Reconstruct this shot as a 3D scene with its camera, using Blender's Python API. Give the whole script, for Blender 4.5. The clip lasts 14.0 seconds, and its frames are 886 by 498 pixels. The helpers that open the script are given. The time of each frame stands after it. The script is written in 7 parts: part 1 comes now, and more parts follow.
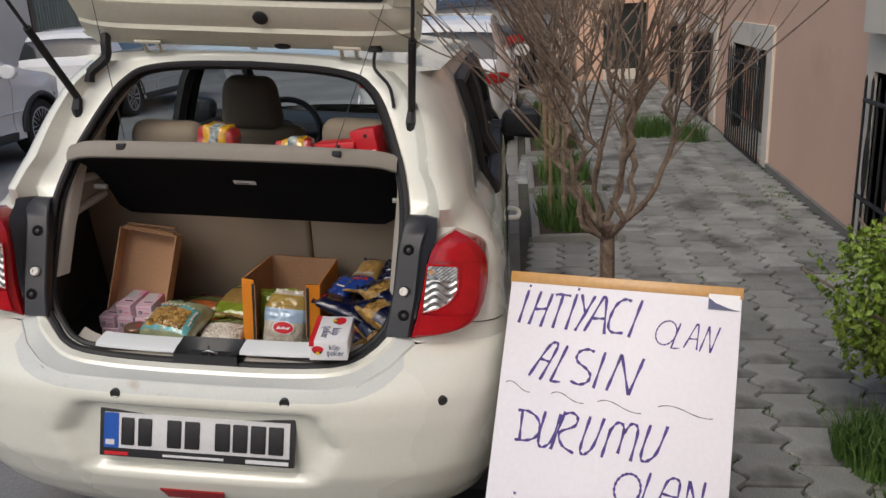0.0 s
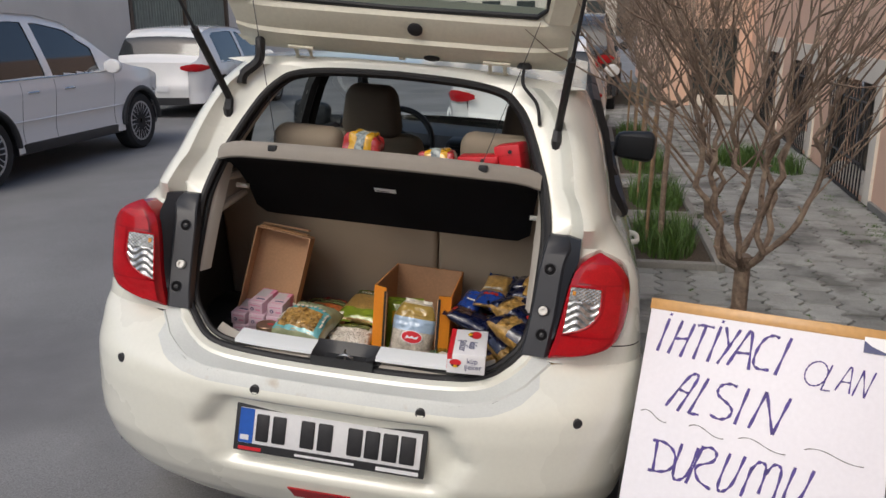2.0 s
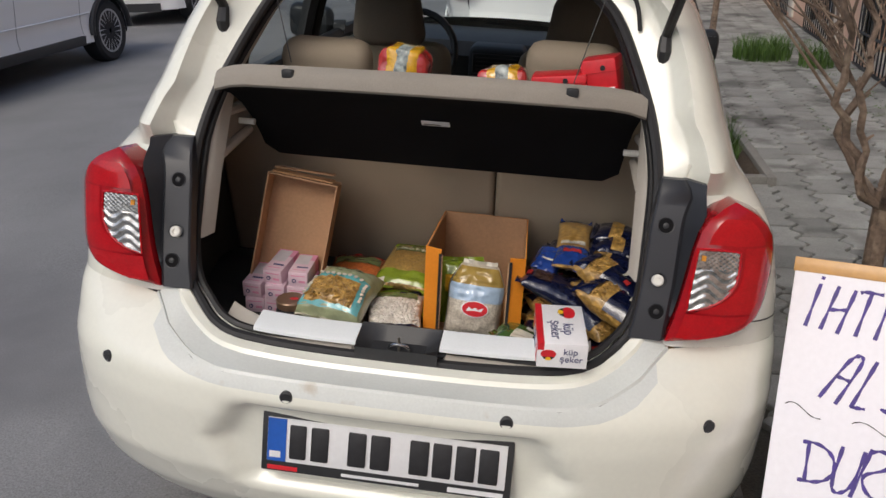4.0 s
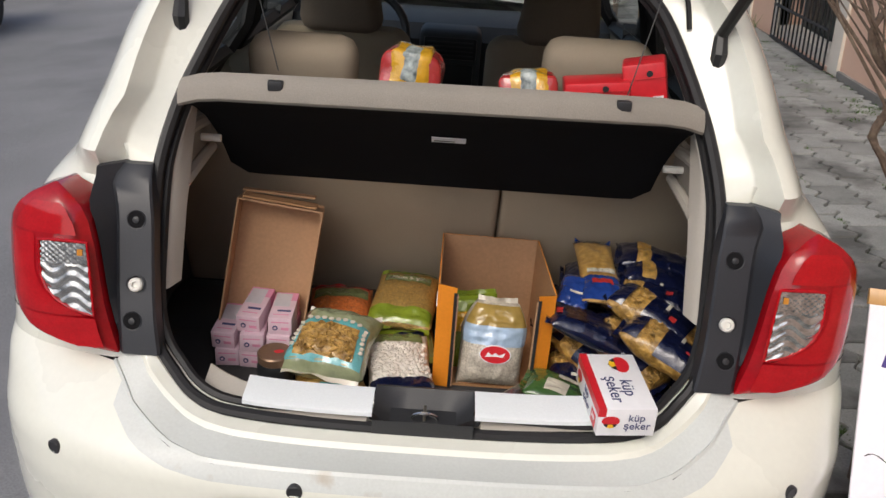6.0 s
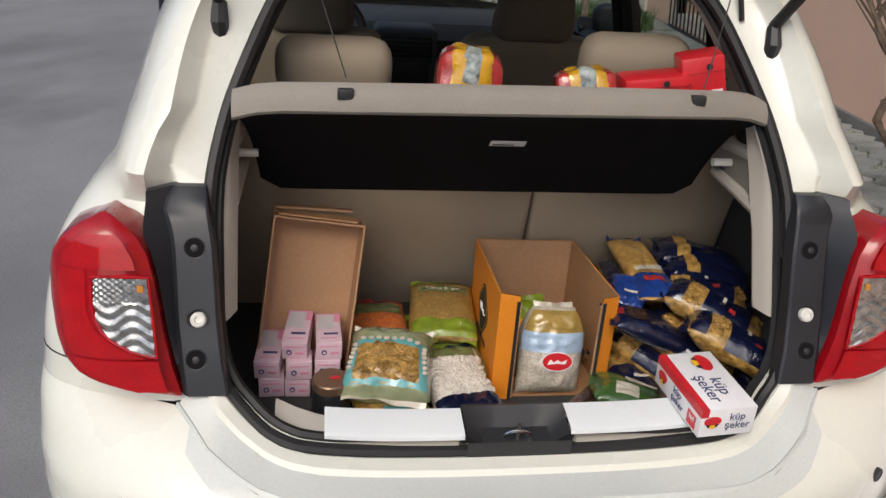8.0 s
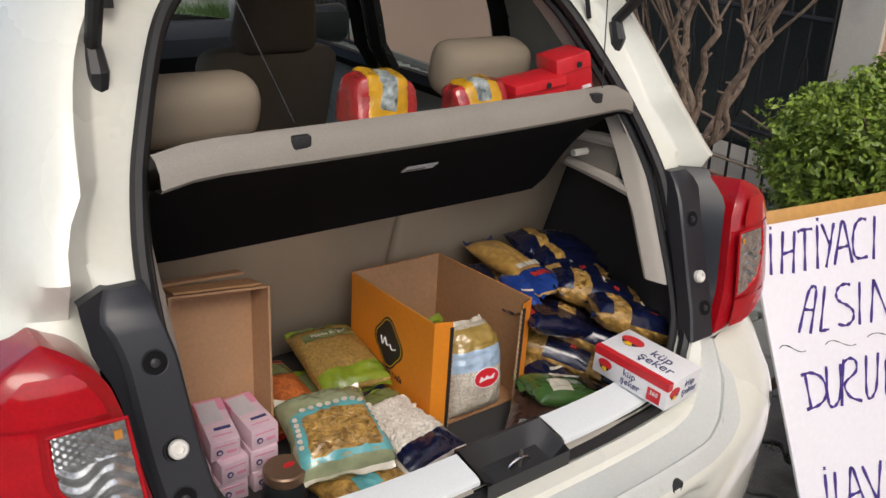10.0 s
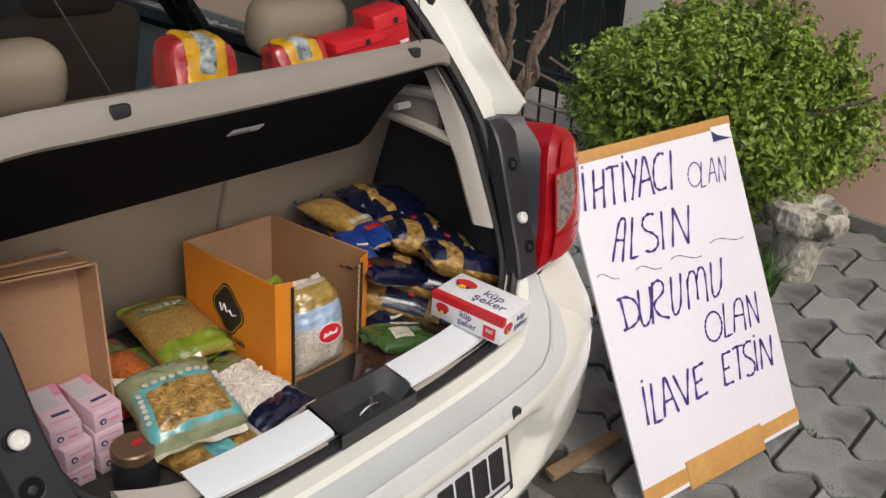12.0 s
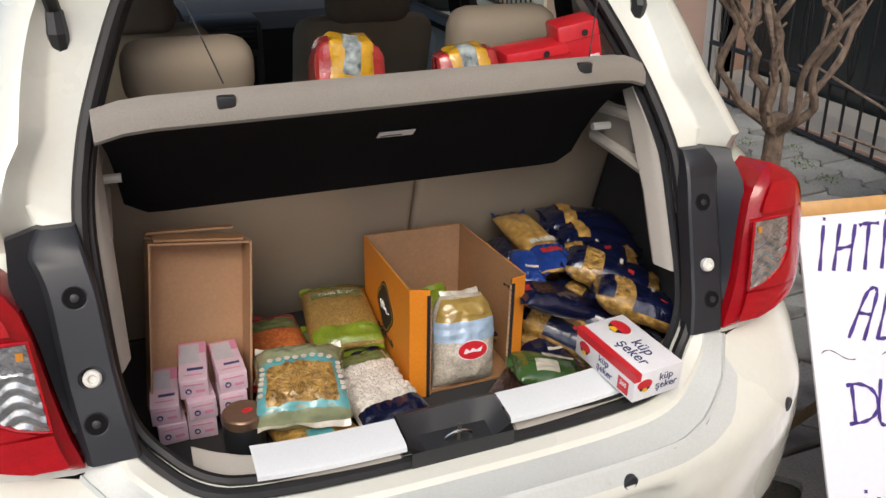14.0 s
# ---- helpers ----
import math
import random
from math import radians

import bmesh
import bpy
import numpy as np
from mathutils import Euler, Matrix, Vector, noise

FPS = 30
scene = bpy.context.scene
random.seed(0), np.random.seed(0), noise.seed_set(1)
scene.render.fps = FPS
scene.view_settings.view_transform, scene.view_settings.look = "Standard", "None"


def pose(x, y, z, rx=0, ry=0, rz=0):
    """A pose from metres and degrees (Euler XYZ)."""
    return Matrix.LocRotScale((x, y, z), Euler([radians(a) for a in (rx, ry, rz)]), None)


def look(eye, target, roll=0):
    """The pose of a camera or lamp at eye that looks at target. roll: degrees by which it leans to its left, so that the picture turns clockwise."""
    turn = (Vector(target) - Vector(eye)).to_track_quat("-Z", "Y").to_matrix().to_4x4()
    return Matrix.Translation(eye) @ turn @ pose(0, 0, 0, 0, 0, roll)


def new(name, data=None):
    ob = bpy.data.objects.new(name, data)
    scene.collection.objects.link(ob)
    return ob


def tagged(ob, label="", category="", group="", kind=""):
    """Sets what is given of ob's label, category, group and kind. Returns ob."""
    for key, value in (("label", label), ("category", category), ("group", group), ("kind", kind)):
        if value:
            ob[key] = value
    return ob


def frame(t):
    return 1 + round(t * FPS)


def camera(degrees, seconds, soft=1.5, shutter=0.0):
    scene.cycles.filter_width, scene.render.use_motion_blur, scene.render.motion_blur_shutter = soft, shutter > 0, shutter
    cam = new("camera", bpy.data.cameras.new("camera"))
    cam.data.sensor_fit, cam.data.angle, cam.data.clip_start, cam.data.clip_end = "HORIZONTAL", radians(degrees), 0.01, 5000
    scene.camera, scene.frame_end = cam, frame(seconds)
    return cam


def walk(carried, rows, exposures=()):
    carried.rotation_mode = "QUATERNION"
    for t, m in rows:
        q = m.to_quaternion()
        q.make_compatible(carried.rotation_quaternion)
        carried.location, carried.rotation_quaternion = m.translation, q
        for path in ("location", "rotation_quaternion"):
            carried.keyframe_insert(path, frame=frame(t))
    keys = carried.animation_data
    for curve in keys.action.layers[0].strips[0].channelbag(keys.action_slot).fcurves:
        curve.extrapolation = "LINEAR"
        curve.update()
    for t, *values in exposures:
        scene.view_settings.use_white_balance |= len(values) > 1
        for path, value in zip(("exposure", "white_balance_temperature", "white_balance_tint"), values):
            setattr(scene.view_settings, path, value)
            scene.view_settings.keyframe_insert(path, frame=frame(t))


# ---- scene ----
cam = camera(56.8, 14.0)

PATH = [
    (0, (0.78, -1.895, 1.671), (0.637, 0.012, 1.085), 1.7),
    (0.5, (0.706, -1.891, 1.685), (0.617, 0.031, 1.139), 3.4),
    (1, (0.631, -1.889, 1.678), (0.422, 0.019, 1.116), 4.4),
    (1.5, (0.595, -1.906, 1.675), (0.34, -0.003, 1.115), 4.8),
    (2, (0.557, -1.914, 1.667), (0.267, -0.017, 1.104), 4.4),
    (2.5, (0.533, -1.879, 1.626), (0.252, -0.009, 0.973), 4.5),
    (3, (0.516, -1.697, 1.6), (0.237, 0.131, 0.837), 4.0),
    (3.5, (0.462, -1.529, 1.607), (0.163, 0.291, 0.832), 3.3),
    (4, (0.272, -1.395, 1.606), (0.042, 0.43, 0.821), 2.9),
    (4.2, (0.175, -1.346, 1.601), (0.013, 0.485, 0.814), 3.6),
    (6.3, (-0.014, -1.078, 1.602), (0.038, 0.736, 0.76), 4.6),
    (6.5, (-0.028, -1.087, 1.592), (0.055, 0.731, 0.762), 5.0),
    (7, (-0.076, -1.098, 1.581), (0.036, 0.72, 0.756), 5.1),
    (7.2, (-0.105, -1.09, 1.586), (0.009, 0.721, 0.747), 4.9),
    (9.3, (-0.658, -0.707, 1.552), (0.222, 0.923, 0.797), 3.6),
    (9.5, (-0.674, -0.675, 1.554), (0.293, 0.907, 0.804), 3.8),
    (10, (-0.785, -0.676, 1.561), (0.34, 0.779, 0.775), 3.6),
    (10.5, (-0.82, -0.665, 1.538), (0.532, 0.513, 0.653), 4.3),
    (11, (-0.8, -0.669, 1.531), (0.633, 0.365, 0.594), 5.2),
    (11.5, (-0.782, -0.675, 1.548), (0.649, 0.385, 0.636), 5.3),
    (12, (-0.816, -0.692, 1.576), (0.588, 0.444, 0.715), 4.4),
    (12.5, (-0.813, -0.697, 1.571), (0.566, 0.477, 0.722), 3.5),
    (13, (-0.781, -0.708, 1.582), (0.549, 0.534, 0.754), 2.1),
    (13.5, (-0.59, -0.741, 1.564), (0.416, 0.816, 0.814), 3.6),
    (14, (-0.435, -0.872, 1.565), (0.253, 0.796, 0.704), 1.2),
]
# the parked car leans with the camber of the road; its own frame is used for all that belongs to it
CAR = pose(0, 0, 0, 0, 4.4, 0)
walk(cam, [(t, CAR @ look(eye, target, roll)) for t, eye, target, roll in PATH], exposures=[(0, -0.17), (1.5, 0.0), (2.5, -0.10), (3, -0.18), (4, 0.0), (6.5, 0.2), (7.2, 0.2), (9.5, 0.05), (10, 0.12), (11, 0.04), (12.5, 0.15), (13.5, 0.12), (14, 0.28)])

# ---- light ----
SUN_EL, SUN_AZ = radians(50), radians(202)
world = bpy.data.worlds.new("sky")
scene.world = world
world.use_nodes = True
wn = world.node_tree
sky = wn.nodes.new("ShaderNodeTexSky")
sky.sky_type = "NISHITA"
sky.sun_disc = False
sky.sun_elevation, sky.sun_rotation = SUN_EL, SUN_AZ
sky.air_density, sky.dust_density, sky.ozone_density = 1.0, 4.0, 1.0
wn.links.new(sky.outputs[0], wn.nodes["Background"].inputs[0])
wn.nodes["Background"].inputs[1].default_value = 0.15
sun_data = bpy.data.lights.new("sun", "SUN")
sun_data.energy, sun_data.angle, sun_data.color = 0.7, radians(26), (1.0, 0.99, 0.93)
sun = new("sun", sun_data)
sun.matrix_basis = look((math.sin(SUN_AZ) * math.cos(SUN_EL), math.cos(SUN_AZ) * math.cos(SUN_EL), math.sin(SUN_EL)), (0, 0, 0))


# ---- materials ----
def mat(name, col, rough=0.5, metal=0.0, var=0.12, scale=6.0, bump=0.08, bscale=80.0, coat=0.0, col2=None, trans=0.0,
        rand=0.0, dist=0.004, spec=0.5, stain=None, stain_scale=2.0, stain_at=0.6):
    m = bpy.data.materials.new(name)
    m.use_nodes = True
    n, l = m.node_tree.nodes, m.node_tree.links
    b = n["Principled BSDF"]
    tc = n.new("ShaderNodeTexCoord")
    big, fine = n.new("ShaderNodeTexNoise"), n.new("ShaderNodeTexNoise")
    big.inputs["Scale"].default_value, fine.inputs["Scale"].default_value = scale, bscale
    big.inputs["Detail"].default_value, fine.inputs["Detail"].default_value = 5.0, 4.0
    for t in (big, fine):
        l.new(tc.outputs["Object"], t.inputs["Vector"])
    add = n.new("ShaderNodeMath")
    add.operation = "MULTIPLY_ADD"
    l.new(fine.outputs["Fac"], add.inputs[0])
    add.inputs[1].default_value = 0.5
    half = n.new("ShaderNodeMath")
    half.operation = "MULTIPLY"
    half.inputs[1].default_value = 0.5
    l.new(big.outputs["Fac"], half.inputs[0])
    l.new(half.outputs[0], add.inputs[2])
    ramp = n.new("ShaderNodeValToRGB")
    c2 = col2 or tuple(min(1, c * (1 + var)) for c in col)
    ramp.color_ramp.elements[0].position, ramp.color_ramp.elements[1].position = 0.36, 0.64
    ramp.color_ramp.elements[0].color = (*[c * (1 - var) for c in col], 1)
    ramp.color_ramp.elements[1].color = (*c2, 1)
    l.new(add.outputs[0], ramp.inputs[0])
    out = ramp.outputs[0]
    if stain:
        sn, sr, mx = n.new("ShaderNodeTexNoise"), n.new("ShaderNodeValToRGB"), n.new("ShaderNodeMix")
        sn.inputs["Scale"].default_value, sn.inputs["Detail"].default_value = stain_scale, 6.0
        l.new(tc.outputs["Object"], sn.inputs["Vector"])
        sr.color_ramp.elements[0].position, sr.color_ramp.elements[1].position = stain_at, stain_at + 0.12
        l.new(sn.outputs["Fac"], sr.inputs[0])
        mx.data_type = "RGBA"
        l.new(sr.outputs[0], mx.inputs[0])
        l.new(out, mx.inputs[6])
        mx.inputs[7].default_value = (*stain, 1)
        out = mx.outputs[2]
    if rand:
        oi, hs, mr = n.new("ShaderNodeObjectInfo"), n.new("ShaderNodeHueSaturation"), n.new("ShaderNodeMapRange")
        l.new(oi.outputs["Random"], mr.inputs[0])
        mr.inputs[3].default_value, mr.inputs[4].default_value = 1 - rand, 1 + rand
        l.new(mr.outputs[0], hs.inputs["Value"])
        l.new(out, hs.inputs["Color"])
        out = hs.outputs[0]
    l.new(out, b.inputs["Base Color"])
    rr = n.new("ShaderNodeMapRange")
    rr.inputs[3].default_value, rr.inputs[4].default_value = max(0.02, rough * 0.8), min(1, rough * 1.2)
    l.new(big.outputs["Fac"], rr.inputs[0])
    l.new(rr.outputs[0], b.inputs["Roughness"])
    b.inputs["Metallic"].default_value = metal
    b.inputs["Coat Weight"].default_value = coat
    b.inputs["Coat Roughness"].default_value = 0.06
    b.inputs["Transmission Weight"].default_value = trans
    b.inputs["Specular IOR Level"].default_value = spec
    if bump:
        bp = n.new("ShaderNodeBump")
        bp.inputs["Strength"].default_value, bp.inputs["Distance"].default_value = bump, dist
        l.new(fine.outputs["Fac"], bp.inputs["Height"])
        l.new(bp.outputs[0], b.inputs["Normal"])
    return m


def glass_mat(name, tint=(0.85, 0.92, 0.9), clear=0.88):
    m = bpy.data.materials.new(name)
    m.use_nodes = True
    n, l = m.node_tree.nodes, m.node_tree.links
    n.remove(n["Principled BSDF"])
    tr, gl, fr, mx = (n.new("ShaderNodeBsdfTransparent"), n.new("ShaderNodeBsdfGlossy"), n.new("ShaderNodeLayerWeight"), n.new("ShaderNodeMixShader"))
    pw, ma = n.new("ShaderNodeMath"), n.new("ShaderNodeMath")
    pw.operation, ma.operation = "POWER", "MULTIPLY_ADD"
    tr.inputs[0].default_value = (*[c * clear for c in tint], 1)
    gl.inputs["Roughness"].default_value = 0.03
    fr.inputs[0].default_value = 0.5
    l.new(fr.outputs["Facing"], pw.inputs[0])
    pw.inputs[1].default_value = 5.0
    l.new(pw.outputs[0], ma.inputs[0])
    ma.inputs[1].default_value, ma.inputs[2].default_value = 0.9, 0.05
    l.new(ma.outputs[0], mx.inputs[0])
    l.new(tr.outputs[0], mx.inputs[1])
    l.new(gl.outputs[0], mx.inputs[2])
    l.new(mx.outputs[0], n["Material Output"].inputs[0])
    return m


PAINT = mat("cream_white_paint", (0.78, 0.79, 0.70), 0.28, var=0.02, scale=2, bump=0.0, coat=1.0, spec=0.4)
DUSTY = mat("dusty_paint", (0.60, 0.63, 0.60), 0.42, var=0.05, scale=5, bump=0.03, bscale=200, coat=0.3, stain=(0.44, 0.38, 0.29), stain_scale=9, stain_at=0.64)
JAMB = mat("jamb_paint", (0.72, 0.69, 0.55), 0.4, var=0.05, scale=5, bump=0.02, coat=0.3, stain=(0.5, 0.46, 0.36), stain_scale=9, stain_at=0.66)
BLACK = mat("black_plastic", (0.025, 0.026, 0.028), 0.45, var=0.2, bump=0.12, bscale=400, dist=0.001)
GLOSSY_BLACK = mat("smooth_black_plastic", (0.018, 0.02, 0.023), 0.38, var=0.1, bump=0.0, spec=0.3)
STRIP_BLACK = mat("satin_black_plastic", (0.022, 0.024, 0.029), 0.40, var=0.12, scale=9, bump=0.06, bscale=300, dist=0.001)
RUBBER = mat("black_rubber", (0.014, 0.014, 0.015), 0.55, var=0.2, bump=0.05)
FELT = mat("black_felt", (0.010, 0.010, 0.011), 0.95, var=0.3, bump=0.3, bscale=500, dist=0.002, spec=0.1)
SHELF_TOP = mat("grey_beige_carpet", (0.30, 0.275, 0.24), 0.9, var=0.1, bump=0.35, bscale=450, dist=0.002, spec=0.2)
SEAT = mat("beige_seat_fabric", (0.34, 0.285, 0.215), 0.85, var=0.08, scale=5, bump=0.25, bscale=600, dist=0.0015, spec=0.25)
SEAT_DARK = mat("brown_seat_fabric", (0.24, 0.195, 0.155), 0.85, var=0.15, scale=5, bump=0.25, bscale=500, dist=0.002)
TRIM = mat("light_grey_trim", (0.44, 0.41, 0.36), 0.6, var=0.05, bump=0.15, bscale=350, dist=0.001)
DARKTRIM = mat("dark_grey_carpet", (0.035, 0.034, 0.034), 0.9, var=0.2, bump=0.3, bscale=400, dist=0.002)
SILL = mat("white_sill_plate", (0.75, 0.79, 0.80), 0.35, var=0.04, bump=0.04, bscale=300)
RED_LENS = mat("red_lamp_lens", (0.43, 0.005, 0.010), 0.12, var=0.14, scale=30, bump=0.05, bscale=220, dist=0.001, coat=0.5, spec=0.3)
RED_DARK = mat("dark_red_lens", (0.34, 0.004, 0.009), 0.12, var=0.15, scale=30, bump=0.04, bscale=200, dist=0.001, coat=0.5, spec=0.3)
CLEAR_LENS = mat("clear_ribbed_lens", (0.50, 0.50, 0.485), 0.14, metal=0.85, var=0.45, scale=60, bump=0.25, bscale=90, dist=0.003, coat=1.0)
AMBER = mat("amber_lens", (0.6, 0.25, 0.03), 0.2, var=0.2, coat=1.0)
CHROME = mat("bright_metal", (0.7, 0.7, 0.68), 0.2, metal=1.0, var=0.05, bump=0.0)
STEEL = mat("zinc_steel", (0.45, 0.42, 0.36), 0.35, metal=0.9, var=0.15, bump=0.1)
WHITE_PEG = mat("white_plastic", (0.75, 0.74, 0.68), 0.35, var=0.05, bump=0.03)
GLASS = glass_mat("car_glass")
SMOKED = mat("smoked_glass", (0.015, 0.019, 0.020), 0.06, var=0.1, bump=0.0, coat=1.0)
DASH = mat("dark_dashboard", (0.03, 0.034, 0.038), 0.6, var=0.15, bump=0.2, bscale=300, dist=0.001)
KRAFT = mat("brown_cardboard", (0.42, 0.245, 0.135), 0.85, var=0.1, scale=9, bump=0.15, bscale=130, dist=0.002)
# Orange bounce light inside the oil carton is mixed into this brown.
KRAFT_BOUNCE = mat("bounce_tinted_cardboard", (0.40, 0.215, 0.10), 0.85, var=0.1, scale=9, bump=0.15, bscale=130, dist=0.002)
ORANGE = mat("orange_print", (0.80, 0.27, 0.02), 0.5, var=0.06, scale=12, bump=0.08, bscale=150, dist=0.002)
INK = mat("black_print", (0.02, 0.02, 0.022), 0.5, var=0.2)
WHITE_CARD = mat("white_carton", (0.82, 0.82, 0.83), 0.4, var=0.03, bump=0.04)
RED_PRINT = mat("red_print", (0.62, 0.02, 0.03), 0.35, var=0.08, bump=0.03)
YELLOW_PRINT = mat("yellow_print", (0.85, 0.50, 0.02), 0.35, var=0.08, bump=0.05)
NAVY_PRINT = mat("navy_print", (0.03, 0.04, 0.14), 0.4, var=0.1)
PINK = mat("pink_carton", (0.70, 0.28, 0.42), 0.45, var=0.06, bump=0.03)
PALE_PINK = mat("pale_pink_carton", (0.70, 0.52, 0.59), 0.45, var=0.06, bump=0.03)
LABEL_GREY = mat("printed_picture", (0.16, 0.21, 0.22), 0.25, var=0.5, scale=30, bump=0.2, bscale=60, col2=(0.55, 0.62, 0.60))
SILVER = mat("silver_foil", (0.55, 0.60, 0.63), 0.25, metal=0.8, var=0.3, scale=20, bump=0.3, bscale=60)
ASPHALT = mat("worn_asphalt", (0.20, 0.20, 0.203), 0.85, var=0.32, scale=0.7, bump=0.5, bscale=160, dist=0.004, stain=(0.145, 0.145, 0.15), stain_scale=0.5, stain_at=0.55)
PAVER = mat("grey_paver", (0.26, 0.265, 0.25), 0.85, var=0.25, scale=5, bump=0.5, bscale=150, dist=0.004, rand=0.22, stain=(0.12, 0.12, 0.112), stain_scale=3.0, stain_at=0.53)
BEDDING = mat("sandy_bedding", (0.07, 0.065, 0.05), 0.95, var=0.3, scale=10, bump=0.6, bscale=120, dist=0.01, stain=(0.04, 0.06, 0.02), stain_scale=3, stain_at=0.55)
SOIL = mat("garden_soil", (0.06, 0.045, 0.03), 0.95, var=0.3, scale=12, bump=0.9, bscale=60, dist=0.02)
KERB = mat("concrete_kerb", (0.20, 0.195, 0.18), 0.85, var=0.2, scale=4, bump=0.5, bscale=100, dist=0.004)
PINKWALL = mat("salmon_render", (0.70, 0.47, 0.345), 0.9, var=0.06, scale=1.5, bump=0.35, bscale=180, dist=0.004, stain=(0.60, 0.40, 0.29), stain_scale=0.8, stain_at=0.62)
CREAMTRIM = mat("cream_masonry_paint", (0.68, 0.63, 0.54), 0.8, var=0.06, scale=3, bump=0.2, bscale=120, dist=0.003, stain=(0.5, 0.46, 0.4), stain_scale=2, stain_at=0.63)
BEIGEWALL = mat("beige_render", (0.74, 0.70, 0.64), 0.9, var=0.08, scale=1.2, bump=0.3, bscale=120, dist=0.004)
GRILLE = mat("grille_paint", (0.30, 0.33, 0.29), 0.6, var=0.2, scale=3, bump=0.1)
RUSTY = mat("brown_post_paint", (0.12, 0.085, 0.06), 0.6, var=0.25, scale=4, bump=0.2)
IRON = mat("black_iron", (0.02, 0.02, 0.021), 0.5, metal=0.3, var=0.3, bump=0.15, bscale=150)
DARKROOM = mat("dark_window_backing", (0.032, 0.040, 0.038), 0.30, var=0.3, scale=2, bump=0.05)
BARK = mat("brown_bark", (0.185, 0.135, 0.10), 0.9, var=0.35, scale=25, bump=0.9, bscale=90, dist=0.006, stain=(0.28, 0.22, 0.16), stain_scale=20, stain_at=0.55)
LEAF = mat("box_leaf", (0.115, 0.215, 0.020), 0.38, var=0.4, scale=14, bump=0.0, col2=(0.30, 0.42, 0.05))
GRASS = mat("grass_blade", (0.065, 0.13, 0.022), 0.6, var=0.35, scale=7, bump=0.0)
STONE = mat("weathered_stone", (0.50, 0.47, 0.39), 0.9, var=0.35, scale=9, bump=1.0, bscale=40, dist=0.015, stain=(0.10, 0.10, 0.07), stain_scale=12, stain_at=0.52)
BOARD = mat("white_foam_board", (0.80, 0.79, 0.84), 0.45, var=0.03, scale=3, bump=0.02)
TAPE = mat("brown_packing_tape", (0.55, 0.30, 0.09), 0.3, var=0.08, scale=15, bump=0.1, bscale=60)
MARKER = mat("violet_marker_ink", (0.055, 0.03, 0.22), 0.5, var=0.25, scale=30, bump=0.0)
WHITEPAINT = mat("white_car_paint", (0.78, 0.78, 0.77), 0.25, var=0.02, bump=0.0, coat=1.0)
SILVERPAINT = mat("silver_white_paint", (0.86, 0.86, 0.85), 0.22, var=0.0, bump=0.0, coat=1.0)
DARKPAINT = mat("dark_grey_paint", (0.035, 0.04, 0.045), 0.25, var=0.05, bump=0.0, coat=1.0)
TYRE = mat("tyre_rubber", (0.02, 0.02, 0.021), 0.8, var=0.2, bump=0.3, bscale=100)
ALLOY = mat("alloy_rim", (0.50, 0.51, 0.52), 0.35, metal=0.6, var=0.1, bump=0.0)
PLATE = mat("white_plate", (0.72, 0.73, 0.74), 0.35, var=0.04, bump=0.02)
BLUE = mat("blue_print", (0.015, 0.10, 0.45), 0.4, var=0.08, bump=0.02)
WOOD = mat("rough_wood", (0.24, 0.16, 0.09), 0.85, var=0.25, scale=20, bump=0.4, bscale=90)


# ---- building helpers ----
ID = Matrix.Identity(4)


def smooth_mesh(me, angle=35):
    for p in me.polygons:
        p.use_smooth = True
    me.set_sharp_from_angle(angle=radians(angle))


def part(name, bm, material, parent=None, label="", smooth=True, angle=35, at=ID):
    bmesh.ops.recalc_face_normals(bm, faces=bm.faces)
    me = bpy.data.meshes.new(name)
    bm.to_mesh(me)
    bm.free()
    for m in material if isinstance(material, (list, tuple)) else (material,):
        me.materials.append(m)
    if smooth:
        smooth_mesh(me, angle)
    ob = new(name, me)
    ob.parent = parent
    ob.matrix_basis = at
    if label:
        ob["label"] = label
    return ob


def thing(name, label, category, group="", at=ID, kind=""):
    ob = new(name)
    ob.empty_display_size = 0.1
    ob.matrix_basis = at
    return tagged(ob, label, category, group, kind)


def bm_box(x0, x1, y0, y1, z0, z1, bevel=0.0, seg=2, bm=None):
    own = bm is None
    bm = bm or bmesh.new()
    v = [bm.verts.new((x, y, z)) for z in (z0, z1) for y in (y0, y1) for x in (x0, x1)]
    for f in ((0, 2, 3, 1), (4, 5, 7, 6), (0, 1, 5, 4), (2, 6, 7, 3), (0, 4, 6, 2), (1, 3, 7, 5)):
        bm.faces.new([v[i] for i in f])
    if bevel and own:
        bmesh.ops.bevel(bm, geom=bm.edges[:], offset=bevel, segments=seg, profile=0.5, affect="EDGES")
    return bm


